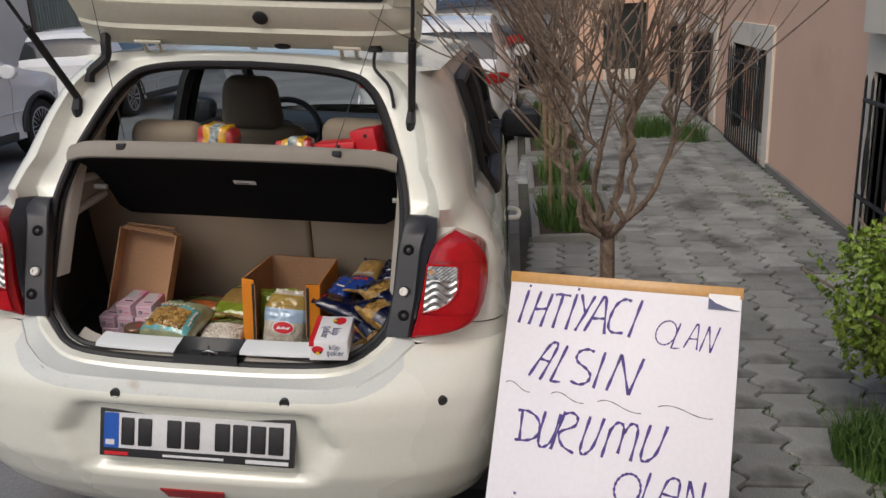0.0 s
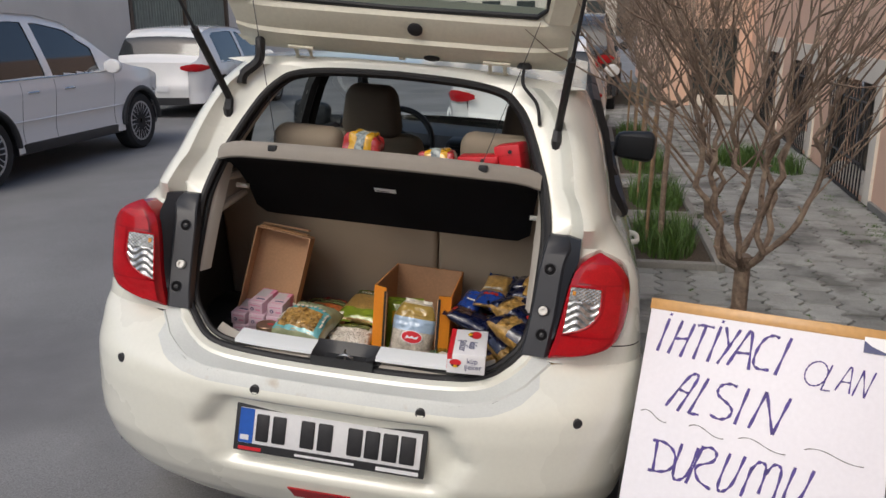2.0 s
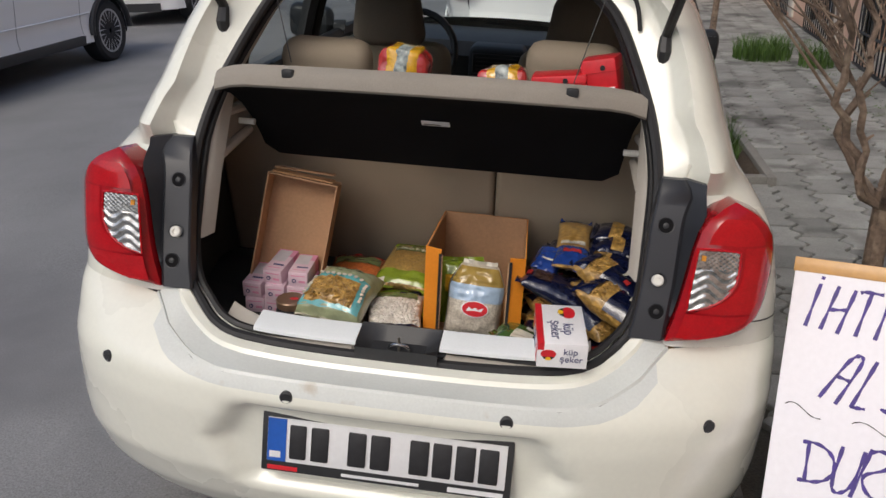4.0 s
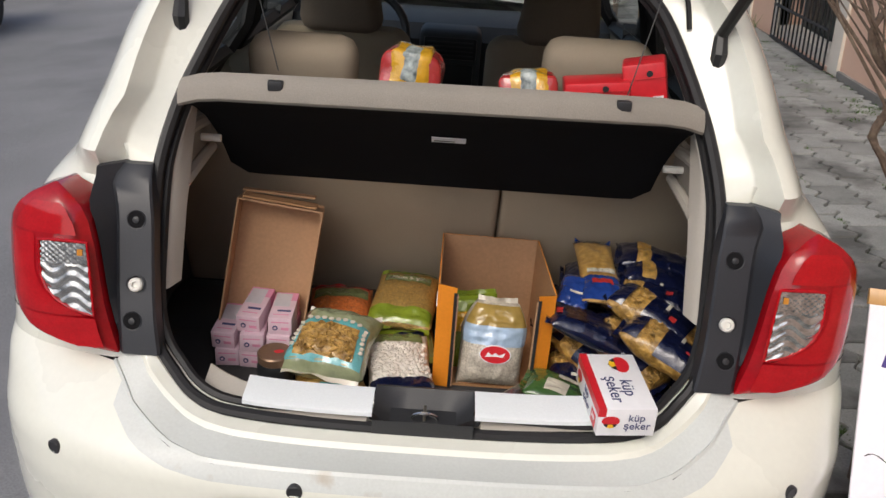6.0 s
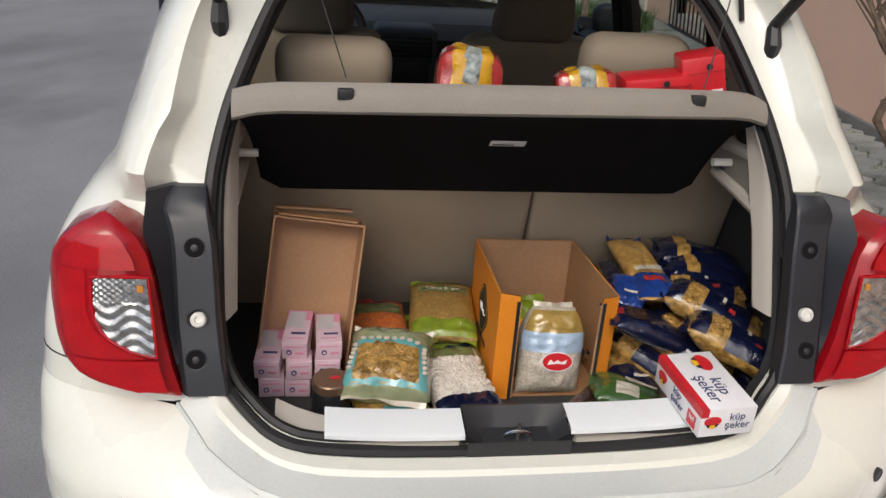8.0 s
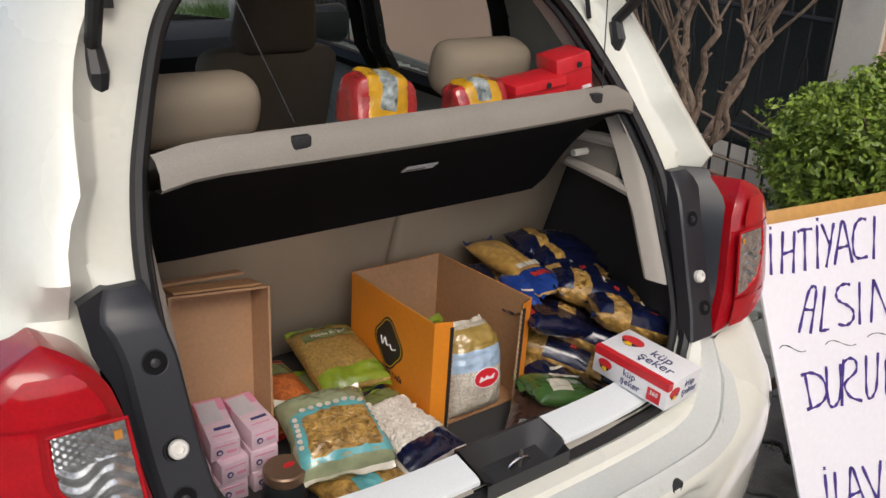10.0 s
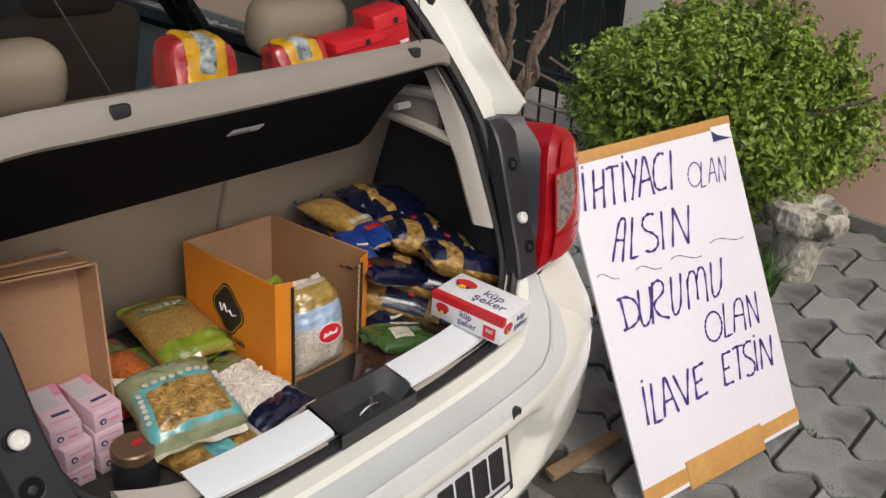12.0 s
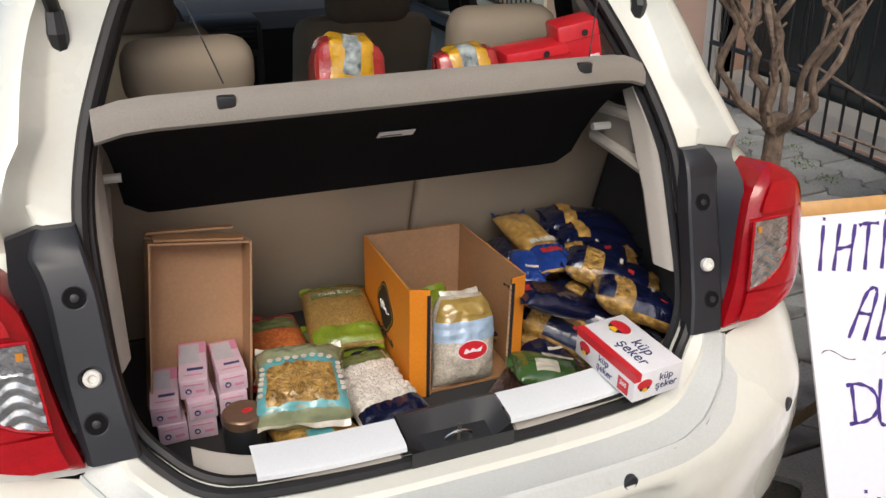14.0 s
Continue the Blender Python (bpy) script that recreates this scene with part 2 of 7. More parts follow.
def bm_tube(points, radius, sides=8, bm=None, closed=False, caps=True):
    """A tube along a polyline; radius is a number or one for each point."""
    bm = bm or bmesh.new()
    pts = [Vector(p) for p in points]
    n = len(pts)
    rad = radius if isinstance(radius, (list, tuple)) else [radius] * n
    rings, last = [], None
    for i, p in enumerate(pts):
        a = pts[(i - 1) % n] if (closed or i) else p
        b = pts[(i + 1) % n] if (closed or i < n - 1) else p
        d = (b - a).normalized()
        if last is None:
            last = Vector((0, 0, 1)).cross(d)
            if last.length < 0.1:
                last = Vector((1, 0, 0)).cross(d)
        u = (last - d * last.dot(d)).normalized()
        last = u
        w = d.cross(u)
        rings.append([bm.verts.new(p + (u * math.cos(t) + w * math.sin(t)) * rad[i]) for t in [2 * math.pi * k / sides for k in range(sides)]])
    for i in range(n if closed else n - 1):
        r, s = rings[i], rings[(i + 1) % n]
        for k in range(sides):
            bm.faces.new((r[k], r[(k + 1) % sides], s[(k + 1) % sides], s[k]))
    if caps and not closed:
        bm.faces.new(rings[0][::-1])
        bm.faces.new(rings[-1])
    return bm


def bm_grid(rows, bm=None, keep=None, close=False):
    """Quads between rows of places, all of one length."""
    bm = bm or bmesh.new()
    vs = [[bm.verts.new(p) for p in r] for r in rows]
    for i in range(len(vs) - 1):
        m = len(vs[i])
        for j in range(m if close else m - 1):
            q = (vs[i][j], vs[i][(j + 1) % m], vs[i + 1][(j + 1) % m], vs[i + 1][j])
            if keep is None or keep(sum((v.co for v in q), Vector()) / 4):
                bm.faces.new(q)
    if keep is not None:
        for v in [v for r in vs for v in r if not v.link_faces]:
            bm.verts.remove(v)
    return bm


def bm_lathe(profile, sides=24, axis="z", bm=None):
    """A turned body from (radius, height) pairs."""
    bm = bm or bmesh.new()
    rings = []
    for r, h in profile:
        ring = []
        for k in range(sides):
            a = 2 * math.pi * k / sides
            c, s = r * math.cos(a), r * math.sin(a)
            ring.append(bm.verts.new({"z": (c, s, h), "x": (h, c, s), "y": (c, h, s)}[axis]))
        rings.append(ring)
    for r, s in zip(rings, rings[1:]):
        for k in range(sides):
            bm.faces.new((r[k], r[(k + 1) % sides], s[(k + 1) % sides], s[k]))
    bm.faces.new(rings[0][::-1])
    bm.faces.new(rings[-1])
    return bm


def bm_poly(outline, depth, bevel=0.0, bm=None):
    """A flat outline in x, z given a thickness from y = 0 to y = depth."""
    own = bm is None
    bm = bm or bmesh.new()
    a = [bm.verts.new((x, 0, z)) for x, z in outline]
    b = [bm.verts.new((x, depth, z)) for x, z in outline]
    bm.faces.new(a)
    bm.faces.new(b[::-1])
    n = len(a)
    for k in range(n):
        bm.faces.new((a[k], b[k], b[(k + 1) % n], a[(k + 1) % n]))
    if bevel and own:
        bmesh.ops.bevel(bm, geom=a[0].link_edges[:0] + [e for e in bm.edges if abs(e.verts[0].co.y - e.verts[1].co.y) < 1e-6], offset=bevel, segments=2, affect="EDGES")
    return bm


def ellipse(rx, rz, n=28, cx=0.0, cz=0.0):
    return [(cx + rx * math.cos(2 * math.pi * k / n), cz + rz * math.sin(2 * math.pi * k / n)) for k in range(n)]


def bm_disc(outline, place, depth=0.0015):
    """A thin printed shape: an outline in x, z laid at a pose."""
    bm = bm_poly(outline, -depth)
    bm.transform(place)
    return bm


def bm_text(body, size, place, depth=0.0006, squeeze=1.0, align="CENTER"):
    """Raised lettering in x, z of the pose, seen from -y."""
    cu = bpy.data.curves.new("lettering", "FONT")
    cu.body, cu.size, cu.extrude, cu.align_x = body, size, depth, align
    ob = bpy.data.objects.new("lettering", cu)
    me = bpy.data.meshes.new_from_object(ob)
    bm = bmesh.new()
    bm.from_mesh(me)
    bpy.data.objects.remove(ob)
    bpy.data.meshes.remove(me)
    bpy.data.curves.remove(cu)
    bm.transform(place @ Matrix.Rotation(radians(90), 4, "X") @ Matrix.Diagonal((squeeze, 1, 1, 1)))
    return bm


def interp(x, keys):
    return float(np.interp(x, [k[0] for k in keys], [k[1] for k in keys]))


def mirrored(bm):
    bm.transform(Matrix.Diagonal((-1, 1, 1, 1)))
    bmesh.ops.reverse_faces(bm, faces=bm.faces[:])
    return bm


# ---- the parked hatchback, in its own frame: y forward from the tail, x to its right, z up from the road ----
car = thing("hatchback_car", "cream-white small hatchback parked with its tailgate wide open", "car", at=CAR)
Y0K = [(0.22, 0.10), (0.26, 0.06), (0.30, 0.025), (0.36, -0.012), (0.45, -0.045), (0.60, -0.052), (0.66, -0.045), (0.69, -0.028), (0.74, 0.06), (0.775, 0.135),
       (0.85, 0.150), (0.95, 0.185), (1.02, 0.225), (1.06, 0.262), (1.10, 0.292), (1.20, 0.358), (1.30, 0.42), (1.445, 0.52), (1.48, 0.555)]
WK = [(0.22, 0.72), (0.30, 0.775), (0.38, 0.80), (0.50, 0.815), (0.70, 0.822), (0.80, 0.803), (0.90, 0.788), (0.98, 0.773), (1.04, 0.738), (1.10, 0.690), (1.20, 0.668), (1.30, 0.640), (1.40, 0.597), (1.48, 0.53)]
DK = [(0.2, 0.40), (0.69, 0.45), (0.775, 0.24), (0.9, 0.22), (1.06, 0.22), (1.2, 0.36), (1.5, 0.45)]
PK = [(0.2, 3.0), (0.70, 3.0), (0.85, 4.0), (1.5, 4.0)]
YOK = [(0.70, 0.092), (0.72, 0.10), (0.76, 0.15), (0.85, 0.198), (1.08, 0.308), (1.25, 0.42), (1.44, 0.55), (1.47, 0.57)]


def y_skin(x, z):
    q = min(abs(x) / interp(z, WK), 1.0)
    p = interp(z, PK)
    return interp(z, Y0K) + interp(z, DK) * (1 - (1 - q ** p) ** (1 / p))


def spline(points, steps=6, closed=False):
    pts = [Vector(p) for p in points]
    n, out = len(pts), []
    for i in range(n if closed else n - 1):
        get = (lambda k: pts[k % n]) if closed else (lambda k: pts[max(0, min(n - 1, k))])
        a, b, c, d = get(i - 1), get(i), get(i + 1), get(i + 2)
        for s in range(steps):
            t = s / steps
            out.append(0.5 * ((2 * b) + (c - a) * t + (2 * a - 5 * b + 4 * c - d) * t * t + (3 * b - a - 3 * c + d) * t ** 3))
    return out if closed else out + [pts[-1]]


HALF = [(0, 0.703), (0.15, 0.704), (0.28, 0.709), (0.37, 0.72), (0.43, 0.742), (0.478, 0.785), (0.502, 0.85), (0.508, 0.95), (0.508, 1.08), (0.488, 1.18),
        (0.458, 1.26), (0.41, 1.36), (0.37, 1.41), (0.32, 1.44), (0.2, 1.457), (0, 1.463)]
half = spline([(x, 0, z) for x, z in HALF], 5)
OPEN = [Vector((v.x, interp(v.z, YOK), v.z)) for v in half] + [Vector((-v.x, interp(v.z, YOK), v.z)) for v in half[-2:0:-1]]


def x_open(z):
    side = [(v.z, v.x) for v in half if v.x > 0.28 or v.z > 1.2]
    return interp(z, side[:-6])


def ledge_top(x):
    return interp(abs(x), [(0, 0.69), (0.36, 0.69), (0.43, 0.70), (0.50, 0.728), (0.555, 0.768), (0.60, 0.772), (1, 0.772)])


# rear bumper, with a shallow recess for the plate
cols = [i / 44 for i in range(45)]
rows = []
for r in range(37):
    v = r / 36
    row = []
    for c in [-c for c in cols[::-1]] + cols[1:]:
        s = math.copysign(math.sin(abs(c) * math.pi / 2) ** 0.9, c)
        top = ledge_top(s * 0.822)
        low = 0.235 + 0.03 * abs(s) ** 3
        z = low + v * (top - low)
        x = interp(z, WK) * s
        y = y_skin(x, z)
        if abs(x) < 0.40 and 0.40 < z < 0.645:
            dx = min(1.0, max(0.0, (0.385 - abs(x) - abs(z - 0.53) * 0.6) / 0.035))
            dz = min(1.0, max(0.0, (0.108 - abs(z - 0.527)) / 0.02))
            y += 0.038 * dx * dz
        row.append((x, y, z))
    rows.append(row)
bumper = part("rear_bumper", bm_grid(rows), (PAINT, DUSTY), car, "cream-white bumper with scuffs", angle=60)
for f in bumper.data.polygons:
    if f.center.z > ledge_top(f.center.x) - 0.030 and abs(f.center.x) < 0.53:
        f.material_index = 1

# dusty ledge between bumper and opening
outer = [(x, y_skin(x, ledge_top(x)), ledge_top(x)) for x in [0.56 * k / 20 for k in range(21)]]
inner = [v for v in half if v.z < 0.846 and v.x < 0.503]
inner = [inner[round(k * (len(inner) - 1) / 20)] for k in range(21)]
ledge_rows = []
for f, up in ((0.0, 0.0), (0.05, 0.004), (0.10, -0.002), (0.36, -0.003), (0.60, -0.002), (0.66, 0.006), (0.90, 0.007), (1.0, 0.0)):
    right = [(Vector(o).lerp(Vector((i.x, interp(i.z, YOK) - 0.012, i.z - 0.004)), f) + Vector((0, 0, up))) for o, i in zip(outer, inner)]
    ledge_rows.append([Vector((-v.x, v.y, v.z)) for v in right[::-1]] + right[1:])
part("bumper_edge", bm_grid(ledge_rows[:3]), DUSTY, bumper)
part("bumper_ledge", bm_grid(ledge_rows[2:5]), DUSTY, bumper, "dusty grey bumper step")
part("opening_lip", bm_grid(ledge_rows[4:] + [[Vector((v.x, v.y + 0.03, v.z + 0.010)) for v in ledge_rows[-1]]]), PAINT, bumper)


def top_line(y):
    return interp(y, [(0, 1.465), (2.3, 1.465), (2.95, 1.0), (3.3, 0.93), (3.75, 0.79)])


def is_window(c):
    return abs(c.x) > 0.5 and 1.02 < c.z < top_line(c.y) - 0.075 and (0.98 < c.y < 1.62 or 1.72 < c.y < 2.62)


LAMP_L = [(0.788, 0.548), (0.84, 0.561), (0.90, 0.571), (0.98, 0.582), (1.02, 0.592), (1.045, 0.606), (1.065, 0.630), (1.076, 0.652)]
LAMP_R = [(0.788, 0.556), (0.796, 0.580), (0.806, 0.625), (0.818, 0.668), (0.832, 0.703), (0.855, 0.727), (0.89, 0.740), (0.94, 0.747), (0.985, 0.745), (1.015, 0.737), (1.04, 0.719), (1.06, 0.694), (1.071, 0.668), (1.076, 0.656)]
LAMP_Y = [(0.788, 0.124), (0.877, 0.132), (0.95, 0.147), (0.993, 0.156), (1.04, 0.170), (1.06, 0.180), (1.076, 0.194)]


def y_lamp(x, z):
    """The lamp stands proud of the body and wraps round its corner."""
    q = min(1.0, max(0.0, (x - 0.575) / 0.185))
    return interp(z, LAMP_Y) + 0.15 * (1 - (1 - q ** 3) ** (1 / 3))


# the outer skin stands proud of the door jamb and ends in a ridge beside it
RIDGE_X = [(1.085, 0.607), (1.124, 0.603), (1.165, 0.592), (1.20, 0.568), (1.272, 0.555), (1.313, 0.544), (1.355, 0.529), (1.397, 0.507), (1.426, 0.483), (1.47, 0.43)]
RIDGE_Y = [(1.085, 0.222), (1.124, 0.278), (1.17, 0.312), (1.20, 0.327), (1.272, 0.382), (1.313, 0.413), (1.355, 0.444), (1.397, 0.470), (1.426, 0.488), (1.47, 0.52)]

# quarter panels, doors and wings: one skin for each side
for side in (1, -1):
    rows = []
    for r in range(25):
        v = r / 24
        row = []
        z = 0.772 + v * (1.462 - 0.772)
        xo, yo = x_open(z), interp(z, YOK)
        up = min(1.0, max(0.0, (z - 1.04) / 0.06))
        row += [(xo, yo + 0.005, z), (xo + 0.045 - 0.012 * (z > 1.2), yo - 0.006, z), (xo + 0.056 - 0.012 * (z > 1.2), (yo + y_skin(xo + 0.105, z)) / 2 + 0.020 * up, z)]
        x2 = xo + 0.085
        w = interp(z, WK)
        b = y_skin(x2 + 0.02, z)
        row.append((x2 + 0.004, (b + yo) / 2 + 0.020 * up, z))
        row.append((x2 + 0.012, b - 0.006 * up, z))
        for k in range(1, 12):
            x = x2 + 0.012 + (w - x2 - 0.012) * math.sin(k / 11 * math.pi / 2)
            row.append((x, y_skin(x, z), z))
        rx, ry = interp(z, RIDGE_X), interp(z, RIDGE_Y)
        drop = y_skin(w, z) - ry
        proud = [(xo, yo + 0.005), (rx - 0.038, yo - 0.006), (rx - 0.030, yo - 0.012), (rx - 0.006, ry + 0.008), (rx, ry)]
        for k in range(1, 12):
            q = math.sin(k / 11 * math.pi / 2)
            proud.append((rx + (w - rx) * q, ry + drop * (1 - (1 - min(q, 1.0) ** 2.2) ** (1 / 2.2))))
        f = min(1.0, max(0.0, (z - 1.075) / 0.03))
        row = [(x + (a - x) * f, y + (b - y) * f, z) for (x, y, _), (a, b) in zip(row, proud)]
        ys = y_skin(w, z)
        for k in range(1, 41):
            y = ys + (3.72 - ys) * k / 40
            zz = 0.772 + v * (top_line(y) - 0.772)
            f = interp(y, [(0.45, 1.0), (1.1, 0.990), (2.4, 0.968), (3.3, 0.93), (3.72, 0.80)])
            row.append((interp(zz, WK) * f + 0.012 * math.exp(-((zz - 0.93) / 0.03) ** 2), y, zz))
        rows.append([(side * x, y, z) for x, y, z in row])
    behind = lambda c: 0.80 < c.z < 1.012 and abs(c.x) < interp(c.z, LAMP_R) - 0.03 and c.y < 0.40
    part("side_panel", bm_grid(rows, keep=lambda c: not is_window(c) and not behind(c)), PAINT, car, angle=50)
    pane = bm_grid([[(x - side * 0.006, y, z) for x, y, z in row] for row in rows], keep=lambda c: is_window(c))
    g = part("side_window", pane, GLASS, car, "side window glass")
    g.visible_shadow = False
    for y0, y1 in ((0.98, 1.62), (1.72, 2.62)):
        head_z = lambda y: top_line(y) - 0.075
        loop = [(y0 + (y1 - y0) * k / 10, 1.02) for k in range(11)] + [(y1, 1.02 + (head_z(y1) - 1.02) * k / 4) for k in range(1, 4)]
        loop += [(y1 - (y1 - y0) * k / 10, head_z(y1 - (y1 - y0) * k / 10)) for k in range(11)] + [(y0, head_z(y0) + (1.02 - head_z(y0)) * k / 4) for k in range(1, 4)]
        wide = lambda y, z: interp(z, WK) * interp(y, [(0.45, 1.0), (1.1, 0.990), (2.4, 0.968), (3.3, 0.93)])
        part("window_seal", bm_tube([(side * (wide(y, z) - 0.004), y, z) for y, z in loop], 0.030, 6, closed=True), RUBBER, car, "black rubber window seal")
    rows = []
    for r in range(13):
        z = 0.24 + r / 12 * (0.772 - 0.24)
        w = interp(z, WK)
        ys = y_skin(w, z)
        rows.append([(side * w * interp(y, [(0.45, 1.0), (1.1, 0.995), (2.4, 0.98), (3.3, 0.94), (3.72, 0.80)]), y, z) for y in [ys + (3.72 - ys) * k / 60 for k in range(61)]])
    arch = lambda c: min(math.hypot(c.y - 0.64, c.z - 0.29), math.hypot(c.y - 3.09, c.z - 0.29)) > 0.345
    part("lower_side", bm_grid(rows, keep=arch), PAINT, car, angle=50)
    for y in (0.64, 3.09):
        liner = bm_grid([[(side * x, y + 0.35 * math.cos(a), 0.29 + 0.35 * math.sin(a)) for a in [math.pi * (k / 14 * 1.1 - 0.05) for k in range(15)]] for x in (0.80, 0.45)])
        part("arch_liner", liner, BLACK, car)

# roof, windscreen, bonnet and nose
roof_rows, screen_rows, hood_rows = [], [], []
edge = lambda z: interp(z, WK)
for k in range(13):
    y = 0.60 + (2.3 - 0.60) * k / 12
    crown = 0.035 + 0.02 * math.sin(k / 12 * math.pi)
    roof_rows.append([(0.565 * s, y - 0.02 * (1 - s * s) * (k == 0), 1.465 + crown * (1 - abs(s) ** 2.5)) for s in [j / 10 - 1 for j in range(21)]])
top_edge = [v for v in OPEN if v.z > 1.40]
top_edge = sorted(top_edge, key=lambda v: v.x)
header = []
for f in (0.0, 0.25, 0.3, 0.7, 1.0):
    header.append([Vector((interp(f, [(0, x * 0.64), (1, x)]), 0, 0)) for x in [0.565 * (j / 10 - 1) for j in range(21)]])
for i, f in enumerate((0.0, 0.25, 0.3, 0.7, 1.0)):
    for j, v in enumerate(header[i]):
        a = 0.565 * (j / 10 - 1) * 0.64
        zt = interp(a, [(t.x, t.z) for t in top_edge])
        start, end = Vector((a, interp(zt, YOK) + 0.004, zt)), Vector(roof_rows[0][j])
        header[i][j] = start.lerp(end, f) + Vector((0, 0, 0.008 if f in (0.3, 0.7) else 0))
part("roof_header", bm_grid(header), PAINT, car)
part("roof", bm_grid(roof_rows), PAINT, car)
for k in range(7):
    y = 2.3 + 0.65 * k / 6
    z = top_line(y)
    screen_rows.append([(s * (edge(z) * 0.985), y - 0.10 * (s * s) + 0.10, z + 0.035 * (1 - s * s)) for s in [j / 8 - 1 for j in range(17)]])
g = part("windscreen", bm_grid(screen_rows), GLASS, car, "windscreen glass")
g.visible_shadow = False
for k in range(8):
    y = 2.95 + 0.80 * k / 7
    z = top_line(y)
    hood_rows.append([(s * edge(z) * interp(y, [(2.9, 0.99), (3.3, 0.95), (3.75, 0.80)]), y + 0.05 * (1 - s * s), z + 0.05 * (1 - s * s)) for s in [j / 8 - 1 for j in range(17)]])
hood_rows += [[(x, y + 0.03, 0.55) for x, y, z in hood_rows[-1]], [(x, y - 0.02, 0.25) for x, y, z in hood_rows[-1]]]
part("bonnet", bm_grid(hood_rows), PAINT, car)
part("underbody", bm_box(-0.66, 0.66, 0.48, 3.55, 0.225, 0.245), BLACK, car)
part("rear_valance", bm_box(-0.52, 0.52, 0.14, 0.48, 0.235, 0.255), BLACK, car)

# wheels


def wheel(parent, x, y, r, side, tw=0.19, spokes=5, z=None):
    z = r if z is None else z
    m = Matrix.Translation((x, y, z)) @ Matrix.Diagonal((side, 1, 1, 1))
    w = part("wheel", bm_lathe([(r * 0.30, -0.02), (r * 0.62, -0.03), (r * 0.62, tw - 0.03)], 28, "x"), BLACK, parent, at=m)
    part("tyre", bm_lathe([(r * 0.66, 0.0), (r * 0.9, -0.015), (r * 0.985, 0.015), (r, 0.05), (r, tw - 0.05), (r * 0.985, tw - 0.015), (r * 0.9, tw + 0.015), (r * 0.66, tw)], 36, "x"), TYRE, w)
    bm = bm_lathe([(r * 0.70, tw - 0.02), (r * 0.70, tw + 0.004), (r * 0.64, tw + 0.004), (r * 0.62, tw - 0.02)], 36, "x")
    bm_lathe([(r * 0.14, tw - 0.05), (r * 0.14, tw - 0.005), (r * 0.08, tw)], 16, "x", bm)
    for k in range(spokes):
        a = 2 * math.pi * k / spokes
        u, wv = Vector((0, math.cos(a), math.sin(a))), Vector((0, -math.sin(a), math.cos(a)))
        for o in (-0.07, 0.07):
            bm_tube([u * r * 0.12 + wv * r * o + Vector((tw - 0.012, 0, 0)), u * r * 0.66 + wv * r * o * (2.0 if spokes < 8 else 1.1) + Vector((tw - 0.004, 0, 0))], r * (0.05 if spokes < 8 else 0.028), 6, bm)
    part("rim", bm, ALLOY, w, "grey alloy rim")
    return w


for sx in (1, -1):
    for y in (0.64, 3.09):
        wheel(car, sx * 0.60, y, 0.29, sx)

# weather seal round the opening and the lining behind it
seal = bm_tube([v + Vector((0, -0.004, 0)) for v in OPEN], 0.0115, 8, closed=True)
bm_tube([Vector((v.x * 0.975, v.y + 0.016, 1.08 + (v.z - 1.08) * 0.975)) for v in OPEN], 0.008, 6, seal, closed=True)
part("weather_seal", seal, RUBBER, car, "black rubber weather seal")
k0 = [i for i, v in enumerate(OPEN) if v.z > 0.95]
run = [OPEN[i] for i in range(k0[0], k0[-1] + 1)]
lining = [[Vector((v.x * (1 - 0.015 * d), v.y + 0.05 * d, 1.08 + (v.z - 1.08) * (1 - 0.01 * d))) for v in run] for d in (0.15, 0.9, 1.6)]
part("pillar_trim", bm_grid(lining), TRIM, car, "light grey pillar trim")

# tail lamps and the black filler strips beside them
def lamp_patch(z0, z1, left, right, proud, n=12, m=18, dome=0.0, ripple=0.0):
    """Rows over the lamp's face; dome rounds the rim off, ripple gives moulded ribs."""
    rows = []
    for r in range(m + 1):
        z = z0 + (z1 - z0) * r / m
        xl, xr = left(z), right(z)
        row = []
        for k in range(n + 1):
            s = k / n
            x = xl + (xr - xl) * math.sin(s * math.pi / 2) ** 0.9
            edge_off = dome * (1 - (1 - abs(2 * s - 1) ** 7) * (1 - abs(2 * r / m - 1) ** 7))
            rib = math.sin(z * 700) * math.sin(x * 520) if z > 0.955 else math.sin(z * 330 + 3 * math.sin(x * 90))
            row.append((x, y_lamp(x, z) - proud + edge_off + ripple * rib, z))
        rows.append(row)
    return rows


def rim_of(rows, back):
    ring = rows[0] + [r[-1] for r in rows[1:]] + rows[-1][-2::-1] + [r[0] for r in rows[-2:0:-1]]
    return [ring, [(x, y + back * (1 - 0.5 * min(1.0, max(0.0, (z - 0.98) / 0.09))), z - 0.012 * min(1.0, max(0.0, (z - 1.0) / 0.07))) for x, y, z in ring]]


WIN_L = [(0.870, 0.580), (0.992, 0.588)]
WIN_R = [(0.870, 0.584), (0.881, 0.618), (0.895, 0.642), (0.915, 0.660), (0.94, 0.668), (0.992, 0.666)]
STRIP_IN = [(0.79, 0.474), (0.845, 0.484), (0.905, 0.491), (1.01, 0.497), (1.07, 0.508), (1.092, 0.513)]
STRIP_OUT = [(0.79, 0.543), (0.90, 0.556), (1.01, 0.561), (1.04, 0.566), (1.06, 0.575), (1.075, 0.572), (1.092, 0.560)]
STRIP_Y = [(0.79, 0.138), (0.845, 0.159), (0.904, 0.186), (1.012, 0.228), (1.05, 0.248), (1.075, 0.266), (1.092, 0.286)]
